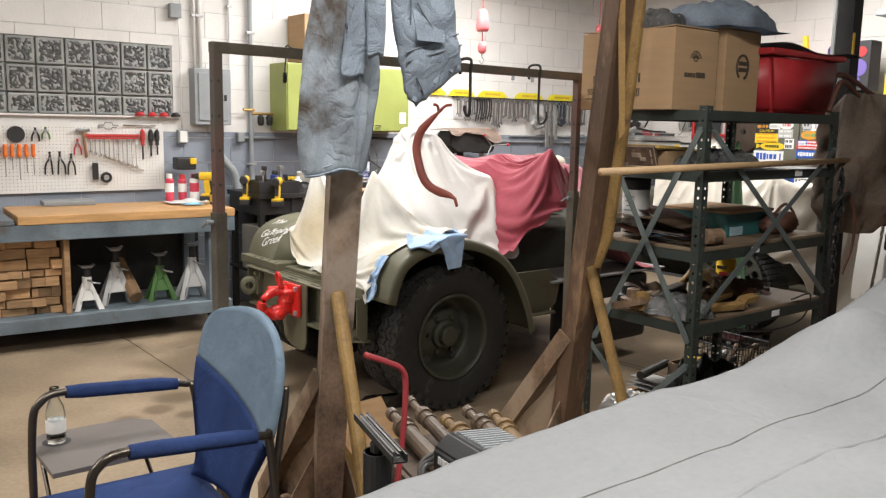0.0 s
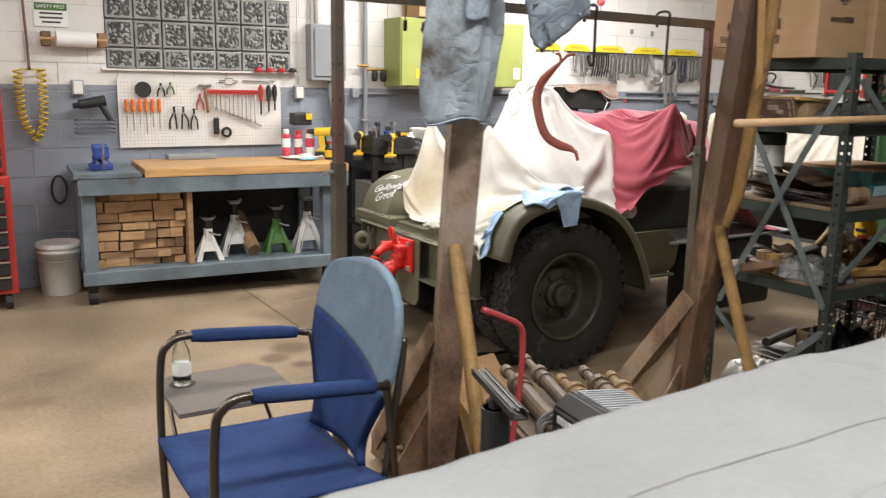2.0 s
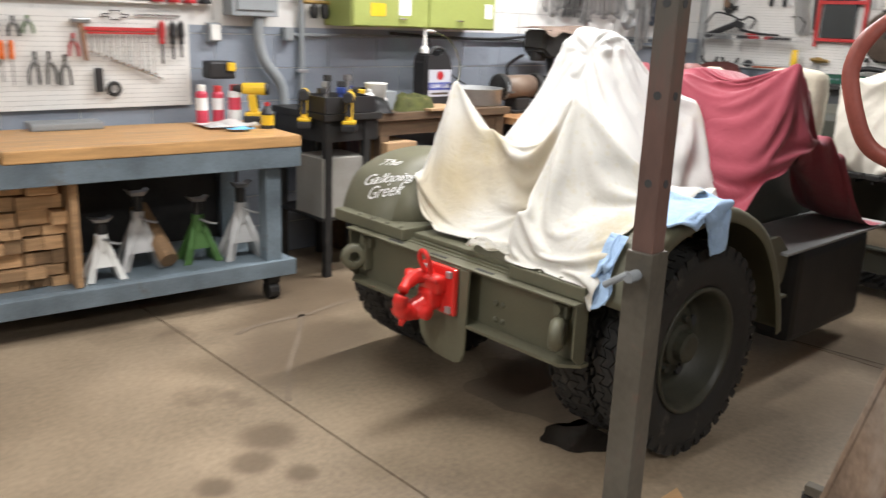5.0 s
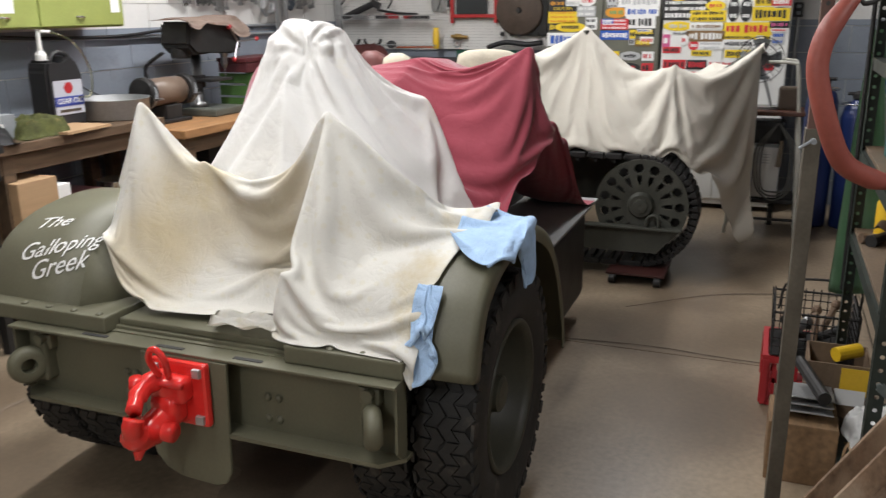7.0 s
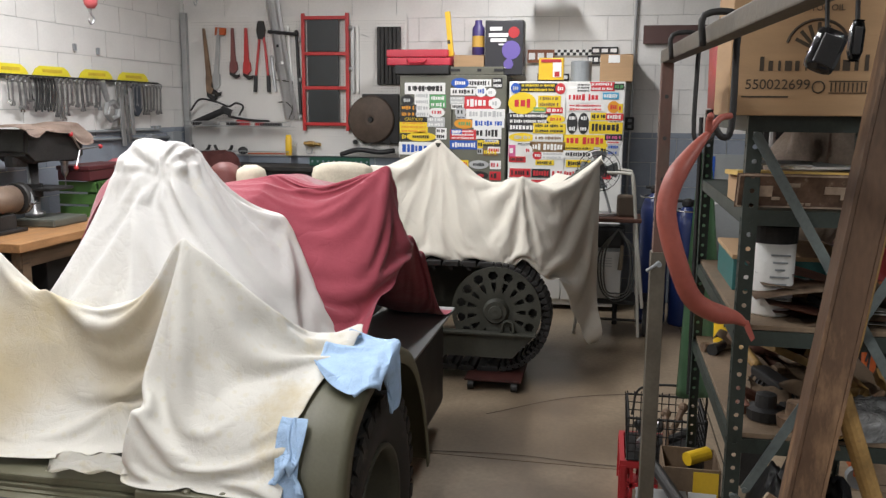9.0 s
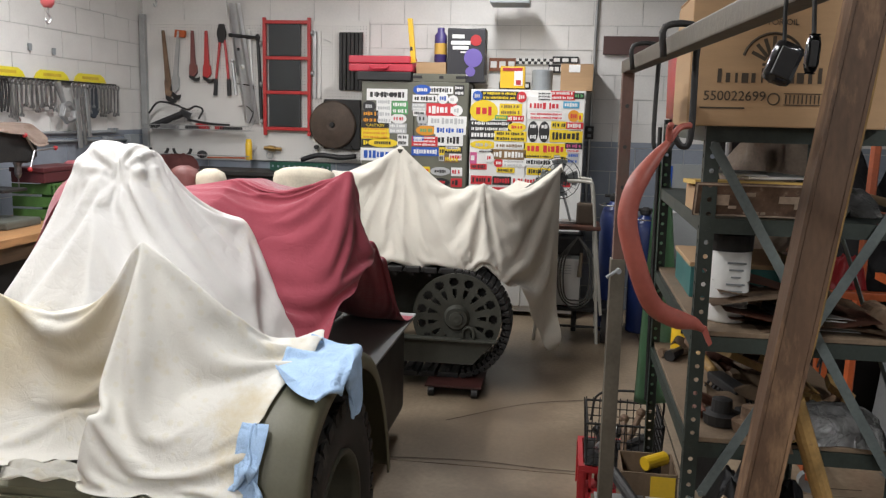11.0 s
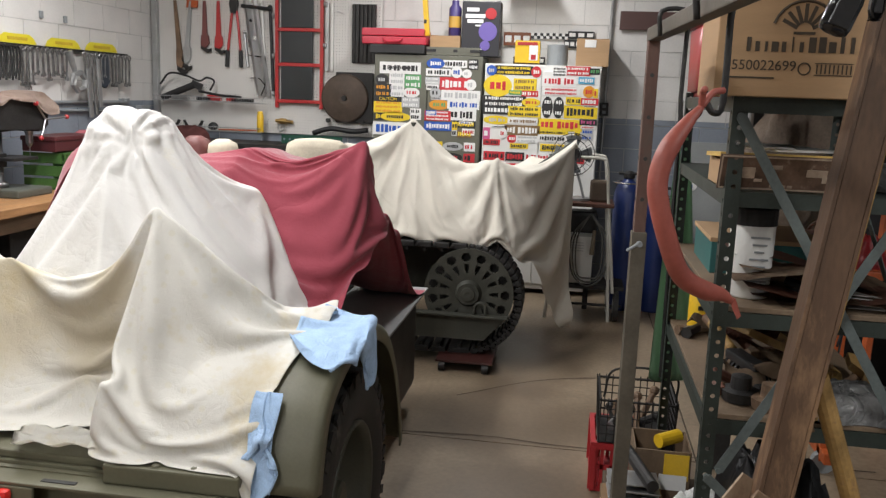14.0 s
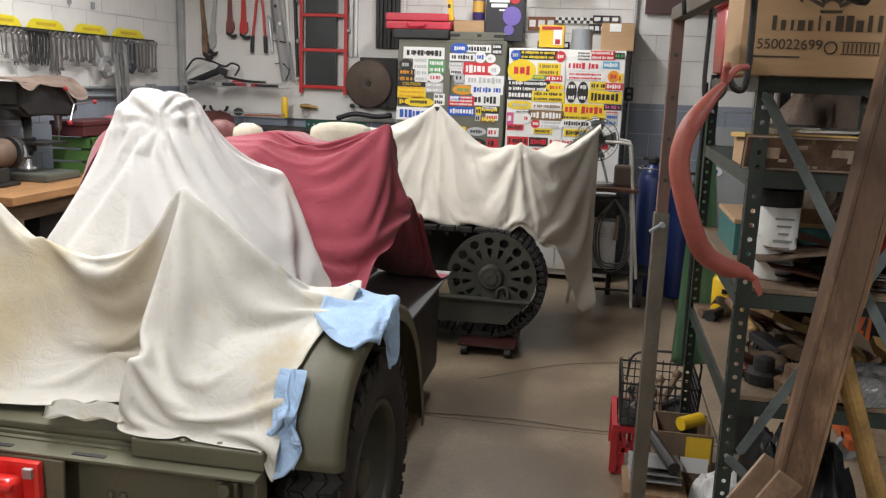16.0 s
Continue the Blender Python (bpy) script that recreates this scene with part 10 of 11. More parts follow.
def pipe_wrench(y, z, length, handle, label, lean=0.0):
    """Hangs by its handle's end, jaw down."""
    root = thing("pipe_wrench", label, "pipe wrench", (EX - 0.02, y, z - length))
    m = Matrix.Translation((EX - 0.02, y, z)) @ Matrix.Rotation(lean, 4, "X")
    bm = B()
    prism(bm, [(-0.012, 0), (0.012, 0), (0.018, -length * 0.62), (0.03, -length * 0.7), (-0.03, -length * 0.7), (-0.018, -length * 0.62)], -0.012, 0.012, "x")
    bmesh.ops.bevel(bm, geom=list(bm.edges), offset=0.004, segments=1, affect="EDGES")
    bmesh.ops.transform(bm, matrix=m, verts=bm.verts)
    part("handle", bm, handle, root)
    bm = B()
    prism(bm, [(-0.035, -length * 0.66), (0.03, -length * 0.66), (0.035, -length * 0.86), (-0.01, -length * 0.90), (-0.04, -length * 0.82)], -0.014, 0.014, "x")
    bmesh.ops.transform(bm, matrix=m, verts=bm.verts)
    part("frame", bm, handle, root)
    bm = B()
    prism(bm, [(0.02, -length * 0.72), (0.035, -length * 0.72), (0.035, -length * 0.92), (-0.02, -length), (-0.055, -length * 0.97), (-0.06, -length * 0.91), (-0.03, -length * 0.93), (0.012, -length * 0.89)], -0.010, 0.010, "x")
    bmesh.ops.transform(bm, matrix=m, verts=bm.verts)
    part("hook_jaw", bm, BLACK_STEEL, root)
    return root


pipe_wrench(7.27, 2.36, 0.66, RUST, "rusty brown pipe wrench hanging on pegboard", -0.08)
pipe_wrench(7.12, 2.36, 0.62, GALV, "long grey pipe wrench with orange head", 0.10)
pipe_wrench(6.99, 2.36, 0.45, ink("dull red", 0.16, 0.05, 0.045), "dull red pipe wrench hanging on pegboard")
pipe_wrench(6.86, 2.36, 0.46, RED_PAINT, "bright red pipe wrench hanging on pegboard")
oh = B()
prism(oh, [(7.16, 2.30), (7.06, 2.30), (7.05, 2.36), (7.15, 2.37)], EX - 0.03, EX - 0.01, "x")
solid("pipe_jaw", oh, ORANGE, "orange jaw of a wrench on pegboard", "tool")
bc = thing("bolt_cutter", "red bolt cutters with black grips", "bolt cutter", (EX, 6.71, 1.79))
for s in (-1, 1):
    bm = B()
    tube(bm, curve([(EX - 0.02, 6.71 + s * 0.02, 2.28), (EX - 0.02, 6.71 + s * 0.035, 2.16), (EX - 0.02, 6.715 + s * 0.06, 1.92)]), 0.012, 8)
    hd = part("handle", bm, RED_PAINT, bc)
    bm = B()
    rod(bm, (EX - 0.02, 6.715 + s * 0.06, 1.94), (EX - 0.02, 6.717 + s * 0.066, 1.79), 0.018, n=10)
    part("grip", bm, BLACK, hd)
bm = B()
prism(bm, [(6.69, 2.26), (6.74, 2.26), (6.755, 2.34), (6.735, 2.42), (6.69, 2.42), (6.67, 2.34)], EX - 0.035, EX - 0.01, "x")
part("jaws", bm, BLACK_STEEL, bc)
for k, (y, z, L, m) in enumerate(((6.60, 2.33, 0.36, BLACK_STEEL), (6.56, 2.20, 0.14, BLACK), (6.62, 2.10, 0.30, GALV), (6.52, 2.05, 0.25, WHITE_PLASTIC), (6.46, 2.36, 0.5, WHITE_PLASTIC), (6.38, 2.32, 0.75, BLACK))):
    bm = B()
    rod(bm, (EX - 0.015, y, z), (EX - 0.015, y - 0.03, z - L), 0.009 + 0.003 * (k % 3), n=8)
    ball(bm, (EX - 0.018, y, z), 0.02, n=8)
    solid("hand_tool", bm, m, "slim hand tool hanging on pegboard", "tool", group="pegboard hand tools")
bm = B()
rod(bm, (EX - 0.03, 6.64, 2.325), (EX - 0.03, 6.36, 2.30), 0.016, n=8)
solid("black_bar", bm, BLACK, "black rubber bar on pegboard hooks", "bar")
bm = B()
tube(bm, curve([(EX - 0.03, 6.57, 1.90), (EX - 0.03, 6.44, 1.885), (EX - 0.03, 6.42, 1.87), (EX - 0.03, 6.42, 1.66), (EX - 0.03, 6.46, 1.55)], 5), 0.005, 6)
tube(bm, curve([(EX - 0.03, 6.56, 1.70), (EX - 0.03, 6.48, 1.70), (EX - 0.03, 6.43, 1.65)], 5), 0.005, 6)
solid("wire_rack", bm, BLACK_STEEL, "bent black wire holder on pegboard", "wire")
bm = sheet(lambda u, v: Vector((EX - 0.03 - 0.01 * math.sin(9 * u), 6.66 - 0.13 * u - 0.16 * v, 2.60 - 1.05 * v)), 5, 12)
bmesh.ops.solidify(bm, geom=list(bm.faces), thickness=0.003)
solid("plastic_strip", bm, glass("clear sheet", (0.93, 0.93, 0.93), 0.3), "clear plastic strip hanging at the pegboard", "plastic strip")

# wire shelves
for z, dep in ((1.485, 0.20), (1.225, 0.20)):
    ws = thing("wire_shelf", "small white wire shelf on pegboard", "wire shelf", (8.48, 6.9, z), group="wire shelves")
    bm = B()
    for k in range(42):
        y = 6.41 + k * 0.0241
        rod(bm, (8.58, y, z), (8.38, y, z), 0.0016, n=4)
        rod(bm, (8.38, y, z), (8.38, y, z + 0.035), 0.0016, n=4)
    part("wires", bm, GALV, ws)
    bm = B()
    for zz in (z, z + 0.037):
        rod(bm, (8.38, 6.40, zz), (8.38, 7.41, zz), 0.004, n=6)
    rod(bm, (8.48, 6.40, z), (8.48, 7.41, z), 0.003, n=6)
    for y in (6.40, 7.41):
        rod(bm, (8.58, y, z + 0.12), (8.38, y, z), 0.003, n=6)
    part("rim_wires", bm, GALV, ws)
gg = thing("grease_gun", "black grease gun with curled hose", "grease gun", (8.46, 7.2, 1.49))
bm = B()
rod(bm, (8.46, 7.36, 1.50), (8.46, 7.05, 1.625), 0.03, n=12)
box(bm, (8.46, 7.03, 1.62), (0.04, 0.10, 0.06), Matrix.Rotation(0.4, 3, "X"), bevel=0.006)
part("barrel", bm, BLACK, gg)
bm = B()
tube(bm, curve([(8.46, 7.38, 1.62), (8.45, 7.28, 1.72), (8.45, 7.12, 1.70), (8.45, 7.0, 1.66), (8.45, 6.93, 1.69), (8.45, 6.86, 1.66), (8.45, 6.90, 1.58)]), 0.009, 7)
part("hose", bm, BLACK, gg)
bm = B()
tube(bm, curve([(8.44, 7.0, 1.57), (8.43, 6.8, 1.54), (8.43, 6.6, 1.53)]), 0.012, 7)
part("lever", bm, BLACK, gg)
for k, (y, w, h, m) in enumerate(((6.86, 0.12, 0.05, RED_PLASTIC), (6.70, 0.08, 0.04, RED_PAINT), (7.18, 0.16, 0.04, TOOL_STEEL), (6.60, 0.2, 0.025, BLACK), (6.95, 0.14, 0.03, BLACK))):
    bm = B()
    box(bm, (8.45, y, 1.49 + h / 2), (0.05, w, h), bevel=0.005)
    solid("small_tool", bm, m, "small tool lying on the wire shelf", "tool", group="wire shelf tools")
for y in (7.26, 7.04):
    bm = B()
    tube(bm, [(8.40, y + 0.085 * math.cos(a), 1.325 + 0.085 * math.sin(a)) for a in [math.pi + 0.15 + k * (math.pi - 0.3) / 12 for k in range(13)]], 0.014, 6)
    solid("horseshoe", bm, BLACK_STEEL, "dark iron horseshoe standing on the wire shelf", "horseshoe", group="horseshoes")
bm = B()
ball(bm, (8.42, 6.86, 1.265), 0.035, (1, 1.4, 1))
solid("black_sponge", bm, BLACK, "round black brush on the wire shelf", "brush", smooth=True)
bm = B()
tube(bm, [(8.40, 6.8, 1.24), (8.40, 6.45, 1.245)], 0.008, 6)
solid("copper_tube", bm, ORANGE, "thin copper-coloured tube on the wire shelf", "tube")
yb = thing("grease_tube", "yellow plastic tube with cap", "bottle", (8.42, 6.42, 1.228))
bm = B()
lathe(bm, (8.42, 6.42, 1.228), [(0.028, 0), (0.03, 0.005), (0.03, 0.15), (0.024, 0.16), (0.024, 0.185)], 16)
part("body", bm, YELLOW_PLASTIC, yb, smooth=True)
bv = thing("brass_valve", "brass hose valve on pegboard", "valve", (8.55, 6.24, 1.33))
bm = B()
rod(bm, (8.54, 6.32, 1.335), (8.54, 6.16, 1.325), 0.016, n=12)
rod(bm, (8.54, 6.28, 1.333), (8.54, 6.22, 1.329), 0.026, n=8)
part("body", bm, mat("brass", (0.5, 0.36, 0.13), 0.3, metal=0.9, var=0.15), bv)
bm = B()
tube(bm, [(8.54, 6.27 + 0.03 * math.cos(a), 1.27 + 0.03 * math.sin(a)) for a in [k * math.pi / 7 for k in range(14)]], 0.006, 6, True)
part("wheel", bm, GALV, bv)

# creeper
cp = thing("mechanics_creeper", "red-framed mechanic's creeper with three black pads hung on wall", "creeper", (EX, 6.11, 1.45))
for y in (6.31, 5.90):
    bm = B()
    box(bm, (EX - 0.03, y, 1.965), (0.028, 0.03, 1.03), bevel=0.004)
    part("side_rail", bm, RED_PAINT, cp)
for z in (2.44, 2.13, 1.83, 1.51):
    bm = B()
    box(bm, (EX - 0.034, 6.105, z), (0.03, 0.40, 0.03), bevel=0.004)
    part("cross_rail", bm, RED_PAINT, cp)
for z0, z1 in ((2.145, 2.425), (1.845, 2.115), (1.525, 1.815)):
    bm = B()
    box(bm, (EX - 0.03, 6.125, (z0 + z1) / 2), (0.03, 0.29, z1 - z0), bevel=0.008)
    part("pad", bm, mat("black vinyl", (0.022, 0.026, 0.028), 0.4, var=0.15, bump=0.1), cp)
for y, z in ((6.34, 2.25), (6.34, 1.9), (6.34, 1.57), (5.87, 2.35), (5.87, 2.0), (5.87, 1.57)):
    bm = B()
    rod(bm, (EX - 0.03, y - 0.012, z), (EX - 0.03, y + 0.012, z), 0.022, n=12)
    part("caster", bm, GALV, cp)
# brown disc, corrugated tray, strips
dc = thing("fan_disc", "round brown steel disc on a dark square plate", "disc", (EX, 5.68, 1.55))
bm = B()
lathe(bm, (EX - 0.055, 5.68, 1.555), [(0.02, -0.012), (0.05, -0.014), (0.20, -0.006), (0.212, 0.0), (0.212, 0.02)], 40, "x")
part("disc", bm, mat("worn brown steel", (0.085, 0.062, 0.047), 0.45, metal=0.4, var=0.3, scale=9), dc, smooth=False)
bm = B()
lathe(bm, (EX - 0.075, 5.68, 1.555), [(0.022, -0.01), (0.026, 0.01)], 14, "x")
part("hub", bm, BLACK_STEEL, dc)
bm = B()
box(bm, (EX - 0.02, 5.60, 1.56), (0.03, 0.34, 0.44), bevel=0.01)
part("back_plate", bm, BLACK_STEEL, dc)
for y in (5.83, 5.52, 5.68):
    bm = B()
    rod(bm, (EX - 0.03, y, 1.355), (EX - 0.06, y, 1.355), 0.02, n=10)
    part("foot", bm, BLACK_STEEL, dc)
ct = thing("louvred_tray", "dark ribbed steel tray hanging on pegboard", "tray", (EX, 5.53, 1.86))
for k in range(6):
    bm = B()
    box(bm, (EX - 0.02 - 0.012 * (k % 2), 5.615 - 0.036 * k, 2.11), (0.02, 0.03, 0.49), bevel=0.003)
    part("rib", bm, BLACK_STEEL, ct)
bm = B()
box(bm, (EX - 0.008, 5.525, 2.11), (0.008, 0.21, 0.5))
part("back", bm, BLACK_STEEL, ct)
for y, w, m in ((5.855, 0.03, GALV), (5.81, 0.02, WHITE_PLASTIC)):
    bm = B()
    box(bm, (EX - 0.012, y, 2.075), (0.016, w, 0.58))
    solid("metal_strip", bm, m, "long pale strip standing on pegboard", "strip")
bm = B()
rod(bm, (EX - 0.01, 5.78, 2.30), (EX - 0.03, 5.70, 2.27), 0.003, n=5)
solid("peg_hook", bm, GALV, "bare steel peg hook", "hook")
bm = B()
tube(bm, curve([(8.5, 5.96, 1.24), (8.5, 5.80, 1.285), (8.5, 5.6, 1.27), (8.5, 5.46, 1.285)]), 0.022, 8)
solid("black_belt", bm, BLACK, "black rubber belt draped along the shelf", "belt", smooth=True)
gs = thing("green_rail", "dark green perforated steel rail", "rail", (8.4, 5.9, 1.18))
bm = B()
holed_plate(bm, (8.33, 6.19, 1.15), (0, -1, 0), (0, 0, 1), 0.075, 0.6, 0.05, 0.011, 0.003)
part("rail", bm, mat("dark green enamel", (0.012, 0.07, 0.045), 0.4, var=0.15), gs)
bm = B()
box(bm, (8.345, 5.89, 1.148), (0.03, 0.60, 0.006))
part("lip", bm, mat("dark green enamel", (0.012, 0.07, 0.045), 0.4, var=0.15), gs)
# dark counter under the pegboard
ec = thing("side_counter", "dark steel counter below the pegboard", "counter", (8.3, 6.4, 0))
bm = B()
box(bm, (8.33, 6.42, 1.13), (0.50, 2.04, 0.035), bevel=0.004)
part("top", bm, BLACK_STEEL, ec)
bm = B()
box(bm, (8.37, 6.42, 0.555), (0.42, 2.0, 1.11), bevel=0.004)
part("body", bm, mat("dark grey steel", (0.06, 0.065, 0.07), 0.5, var=0.15), ec)
for y, w, h, m, lab in ((7.30, 0.16, 0.10, BAG_CLEAR, "grey plastic heap on the counter"),):
    pile("plastic_heap", lab, "plastic", (8.2, y, 1.15), (0.2, 0.3, 0.10), m, 71)
pile("red_cloth", "dull red cloth heaped on the counter", "cloth", (8.15, 6.98, 1.15), (0.26, 0.4, 0.14), mat("dull red cloth", (0.16, 0.055, 0.05), 0.9, var=0.2, bump=0.3), 73)

# hooks from the ceiling
def crane_hook(x, y, z, label):
    h = thing("hanging_hook", label, "hook", (x, y, z))
    bm = B()
    lathe(bm, (x, y, z), [(0.02, 0), (0.035, 0.02), (0.04, 0.06), (0.03, 0.10)], 14)
    part("block", bm, mat("pink-red enamel", (0.55, 0.12, 0.13), 0.4, var=0.1), h, smooth=True)
    bm = B()
    tube(bm, curve([(x, y, z), (x, y, z - 0.03), (x + 0.025, y, z - 0.055), (x, y, z - 0.085), (x - 0.028, y, z - 0.065)], 6), 0.006, 7)
    part("hook", bm, GALV, h, smooth=True)
    bm = B()
    rod(bm, (x, y, z + 0.08), (x, y, 3.3), 0.004, n=6)
    part("cord", bm, RED_PAINT, h)
    return h


crane_hook(7.5, 6.8, 2.52, "pink-red hoist hook hanging from the ceiling")
hk = crane_hook(5.6, 6.46, 2.19, "pink-red reel hook hanging from the ceiling")
bm = B()
lathe(bm, (5.6, 6.46, 2.38), [(0.05, 0), (0.06, 0.03), (0.045, 0.16), (0.02, 0.19)], 14)
part("reel", bm, mat("pink-red enamel", (0.55, 0.12, 0.13), 0.4, var=0.1), hk, smooth=True)

# ---- on the cupboards ----
pc = thing("tool_case", "pink-red flat plastic tool case with handle", "case", (8.33, 5.17, 1.99))
for k in range(2):
    bm = B()
    box(bm, (8.33, 5.17 + 0.012 * k, 2.04 + 0.066 * k), (0.34, 0.54 - 0.02 * k, 0.062), bevel=0.01)
    part("shell", bm, mat("pink-red plastic", (0.50, 0.035, 0.06), 0.35, var=0.08), pc)
bm = B()
tube(bm, curve([(8.16, 5.26, 2.05), (8.13, 5.23, 2.03), (8.13, 5.13, 2.035), (8.16, 5.10, 2.055)]), 0.010, 7)
part("handle", bm, mat("pink-red plastic", (0.50, 0.035, 0.06), 0.35, var=0.08), pc)
bm = B()
box(bm, (8.33, 5.14, 1.972), (0.36, 0.46, 0.072), bevel=0.008)
solid("black_tray", bm, BLACK, "black tray under the red case", "tray")
tp = thing("cupboard_rail", "drab slotted steel rail along the cupboard top", "rail", (8.2, 4.65, 1.93))
bm = B()
box(bm, (8.19, 4.68, 1.965), (0.02, 0.44, 0.066), bevel=0.004)
part("rail", bm, DRAB_CAB, tp)
for y in (4.86, 4.66, 4.5):
    bm = B()
    box(bm, (8.178, y, 1.97), (0.004, 0.08 if y != 4.66 else 0.035, 0.022), bevel=0.001)
    part("slot", bm, BLACK, tp)
lv = thing("spirit_level", "yellow spirit level standing on end", "level", (8.32, 4.93, 2.1))
bm = B()
box(bm, (8.25, 4.925, 2.265), (0.05, 0.04, 0.36), Matrix.Rotation(-0.10, 3, "X"), bevel=0.004)
part("body", bm, YELLOW_PLASTIC, lv)
bm = B()
box(bm, (8.224, 4.925, 2.2), (0.004, 0.022, 0.03))
part("vial", bm, BLACK, lv)
carton(8.22, 8.42, 4.63, 4.88, 1.998, 0.09, "small brown carton with blue print")
bt = thing("purple_bottle", "purple-blue bottle with yellow label", "bottle", (8.30, 4.69, 2.09))
bm = B()
lathe(bm, (8.30, 4.69, 2.093), [(0.048, 0), (0.052, 0.005), (0.052, 0.22), (0.03, 0.25), (0.03, 0.28), (0.028, 0.284)], 20)
part("body", bm, ink("purple-blue", 0.05, 0.035, 0.15), bt, smooth=True)
bm = B()
lathe(bm, (8.30, 4.69, 2.16), [(0.053, 0), (0.053, 0.09)], 20)
part("label", bm, ink("ochre", 0.55, 0.33, 0.06), bt)
bb = carton(8.20, 8.40, 4.31, 4.62, 1.935, 0.425, "black cardboard box with purple and red print", ink("black card", 0.025, 0.025, 0.03))
FE = FACE_WEST
for dz, dy, w, h, m in ((0.36, 0.0, 0.10, 0.03, PAPER), (0.31, 0.02, 0.16, 0.03, PAPER), (0.27, 0.02, 0.13, 0.028, PAPER), (0.235, 0.06, 0.08, 0.012, PAPER), (0.05, 0.05, 0.12, 0.01, PAPER)):
    bar(bb, (8.197, 4.53 - dy, 1.94 + dz), w, h, FE, m)
for r, dy, dz, m, sq in ((0.045, -0.08, 0.33, RED_PLASTIC, 1.0), (0.075, -0.06, 0.19, ink("violet", 0.14, 0.10, 0.35), 0.85), (0.04, -0.04, 0.08, ink("violet", 0.14, 0.10, 0.35), 1.2)):
    bm = B()
    lathe(bm, (8.197, 4.465 + dy, 1.94 + dz), [(r, -0.002), (r, 0.001)], 22, "x")
    part("printed_shape", bm, m, bb)
fb = carton(8.22, 8.36, 3.98, 4.18, 1.895, 0.17, "yellow filter carton with white and red print", YELLOW_PLASTIC)
bar(fb, (8.217, 4.03, 1.975), 0.07, 0.12, FE, PAPER)
bar(fb, (8.2165, 4.08, 2.045), 0.16, 0.025, FE, RED_PLASTIC)
bar(fb, (8.2165, 4.03, 1.94), 0.04, 0.04, FE, RED_PLASTIC)
bm = B()
lathe(bm, (8.32, 3.84, 1.883), [(0.085, 0), (0.085, 0.16), (0.08, 0.165)], 24)
solid("grey_tin", bm, STEEL_GREY, "grey cylindrical tin on the cupboard", "tin")
cb2 = carton(8.24, 8.56, 3.43, 3.69, 1.883, 0.21, "brown carton with white label on the cupboard")
bar(cb2, (8.237, 3.58, 2.06), 0.09, 0.06, FE, PAPER)
for y0, y1, z0, z1, m, lab, inner in ((4.31, 4.08, 2.05, 2.16, ink("brown sign", 0.20, 0.07, 0.03), "brown sign strip", PAPER), (4.08, 3.77, 2.11, 2.16, PAPER, "checkered sign strip", BLACK),
                                      (3.77, 3.55, 2.12, 2.18, BLACK, "black sign strip", PAPER), (3.80, 3.66, 2.04, 2.11, BLACK, "black sign strip", PAPER), (4.22, 3.95, 1.90, 1.96, BLACK, "black sign strip", PAPER)):
    sg2 = thing("sign_strip", lab + " on the wall", "sign", (8.6, (y0 + y1) / 2, z0), group="sign strips")
    bm = B()
    box(bm, (8.60, (y0 + y1) / 2, (z0 + z1) / 2), (0.006, y0 - y1, z1 - z0))
    part("plate", bm, m, sg2)
    n = 12 if "check" in lab else 3
    for k in range(n):
        w = (y0 - y1) / n
        if "check" in lab:
            bar(sg2, (8.596, y0 - w * (k + 0.5), (z0 + z1) / 2 + (0.012 if k % 2 else -0.012)), w, 0.024, FE, inner)
        else:
            bar(sg2, (8.596, y0 - w * (k + 0.5), (z0 + z1) / 2), w * 0.7, (z1 - z0) * 0.5, FE, inner)

# ---- stickers on the cupboard doors ----
INKS = {"w": PAPER, "y": ink("yellow", 0.75, 0.55, 0.02), "k": ink("black", 0.02, 0.02, 0.02), "r": ink("red", 0.55, 0.03, 0.04), "b": ink("blue", 0.02, 0.09, 0.42),
        "g": ink("green", 0.10, 0.32, 0.12), "o": ink("orange", 0.65, 0.28, 0.02), "n": ink("brown", 0.20, 0.12, 0.05), "s": ink("silver", 0.45, 0.46, 0.46), "c": ink("cyan", 0.08, 0.35, 0.55), "p": ink("pink", 0.55, 0.10, 0.25)}


def sticker(cup, y0, z1, y1, z0, back, marks="", oval=False, mark="k", lines=1):
    """A sticker between y0 and y1 (y0 the larger), z0 and z1, with plain bars for its print."""
    yc, zc = (y0 + y1) / 2, (z0 + z1) / 2
    y0, y1, z0, z1 = yc + (y0 - yc) * 1.15, yc + (y1 - yc) * 1.15, zc + (z0 - zc) * 1.18, zc + (z1 - zc) * 1.18
    h, w = z1 - z0, y0 - y1
    fx = 8.155 - 0.0004 * (len(cup.children) % 5)
    bm = B()
    if oval:
        o = [(yc + w / 2 * math.cos(k * math.pi / 12), zc + h / 2 * math.sin(k * math.pi / 12)) for k in range(24)]
        prism(bm, o, fx - 0.0015, fx + 0.0015, "x")
    else:
        box(bm, (fx, yc, zc), (0.003, w, h))
    st = part("sticker", bm, INKS[back], cup)
    bm = B()
    r = random.Random(int(y0 * 1000) + int(z1 * 7000))
    for i in range(lines):
        zz = z1 - h * (i + 0.5) / lines
        hh = h / lines * (0.6 if not oval else 0.4)
        y = y0 - w * (0.07 if not oval else 0.2)
        end = y1 + w * (0.07 if not oval else 0.2)
        while y > end + 0.01:
            b = min(hh * r.uniform(0.35, 0.75), y - end)
            box(bm, (fx - 0.0022, y - b / 2, zz), (0.002, b * 0.72, hh * r.choice((0.72, 0.8, 1.0))))
            y -= b if r.random() < 0.85 else b * 1.6
    tagged(part("text_bar", bm, INKS[mark], st), kind="stuff")
    return st


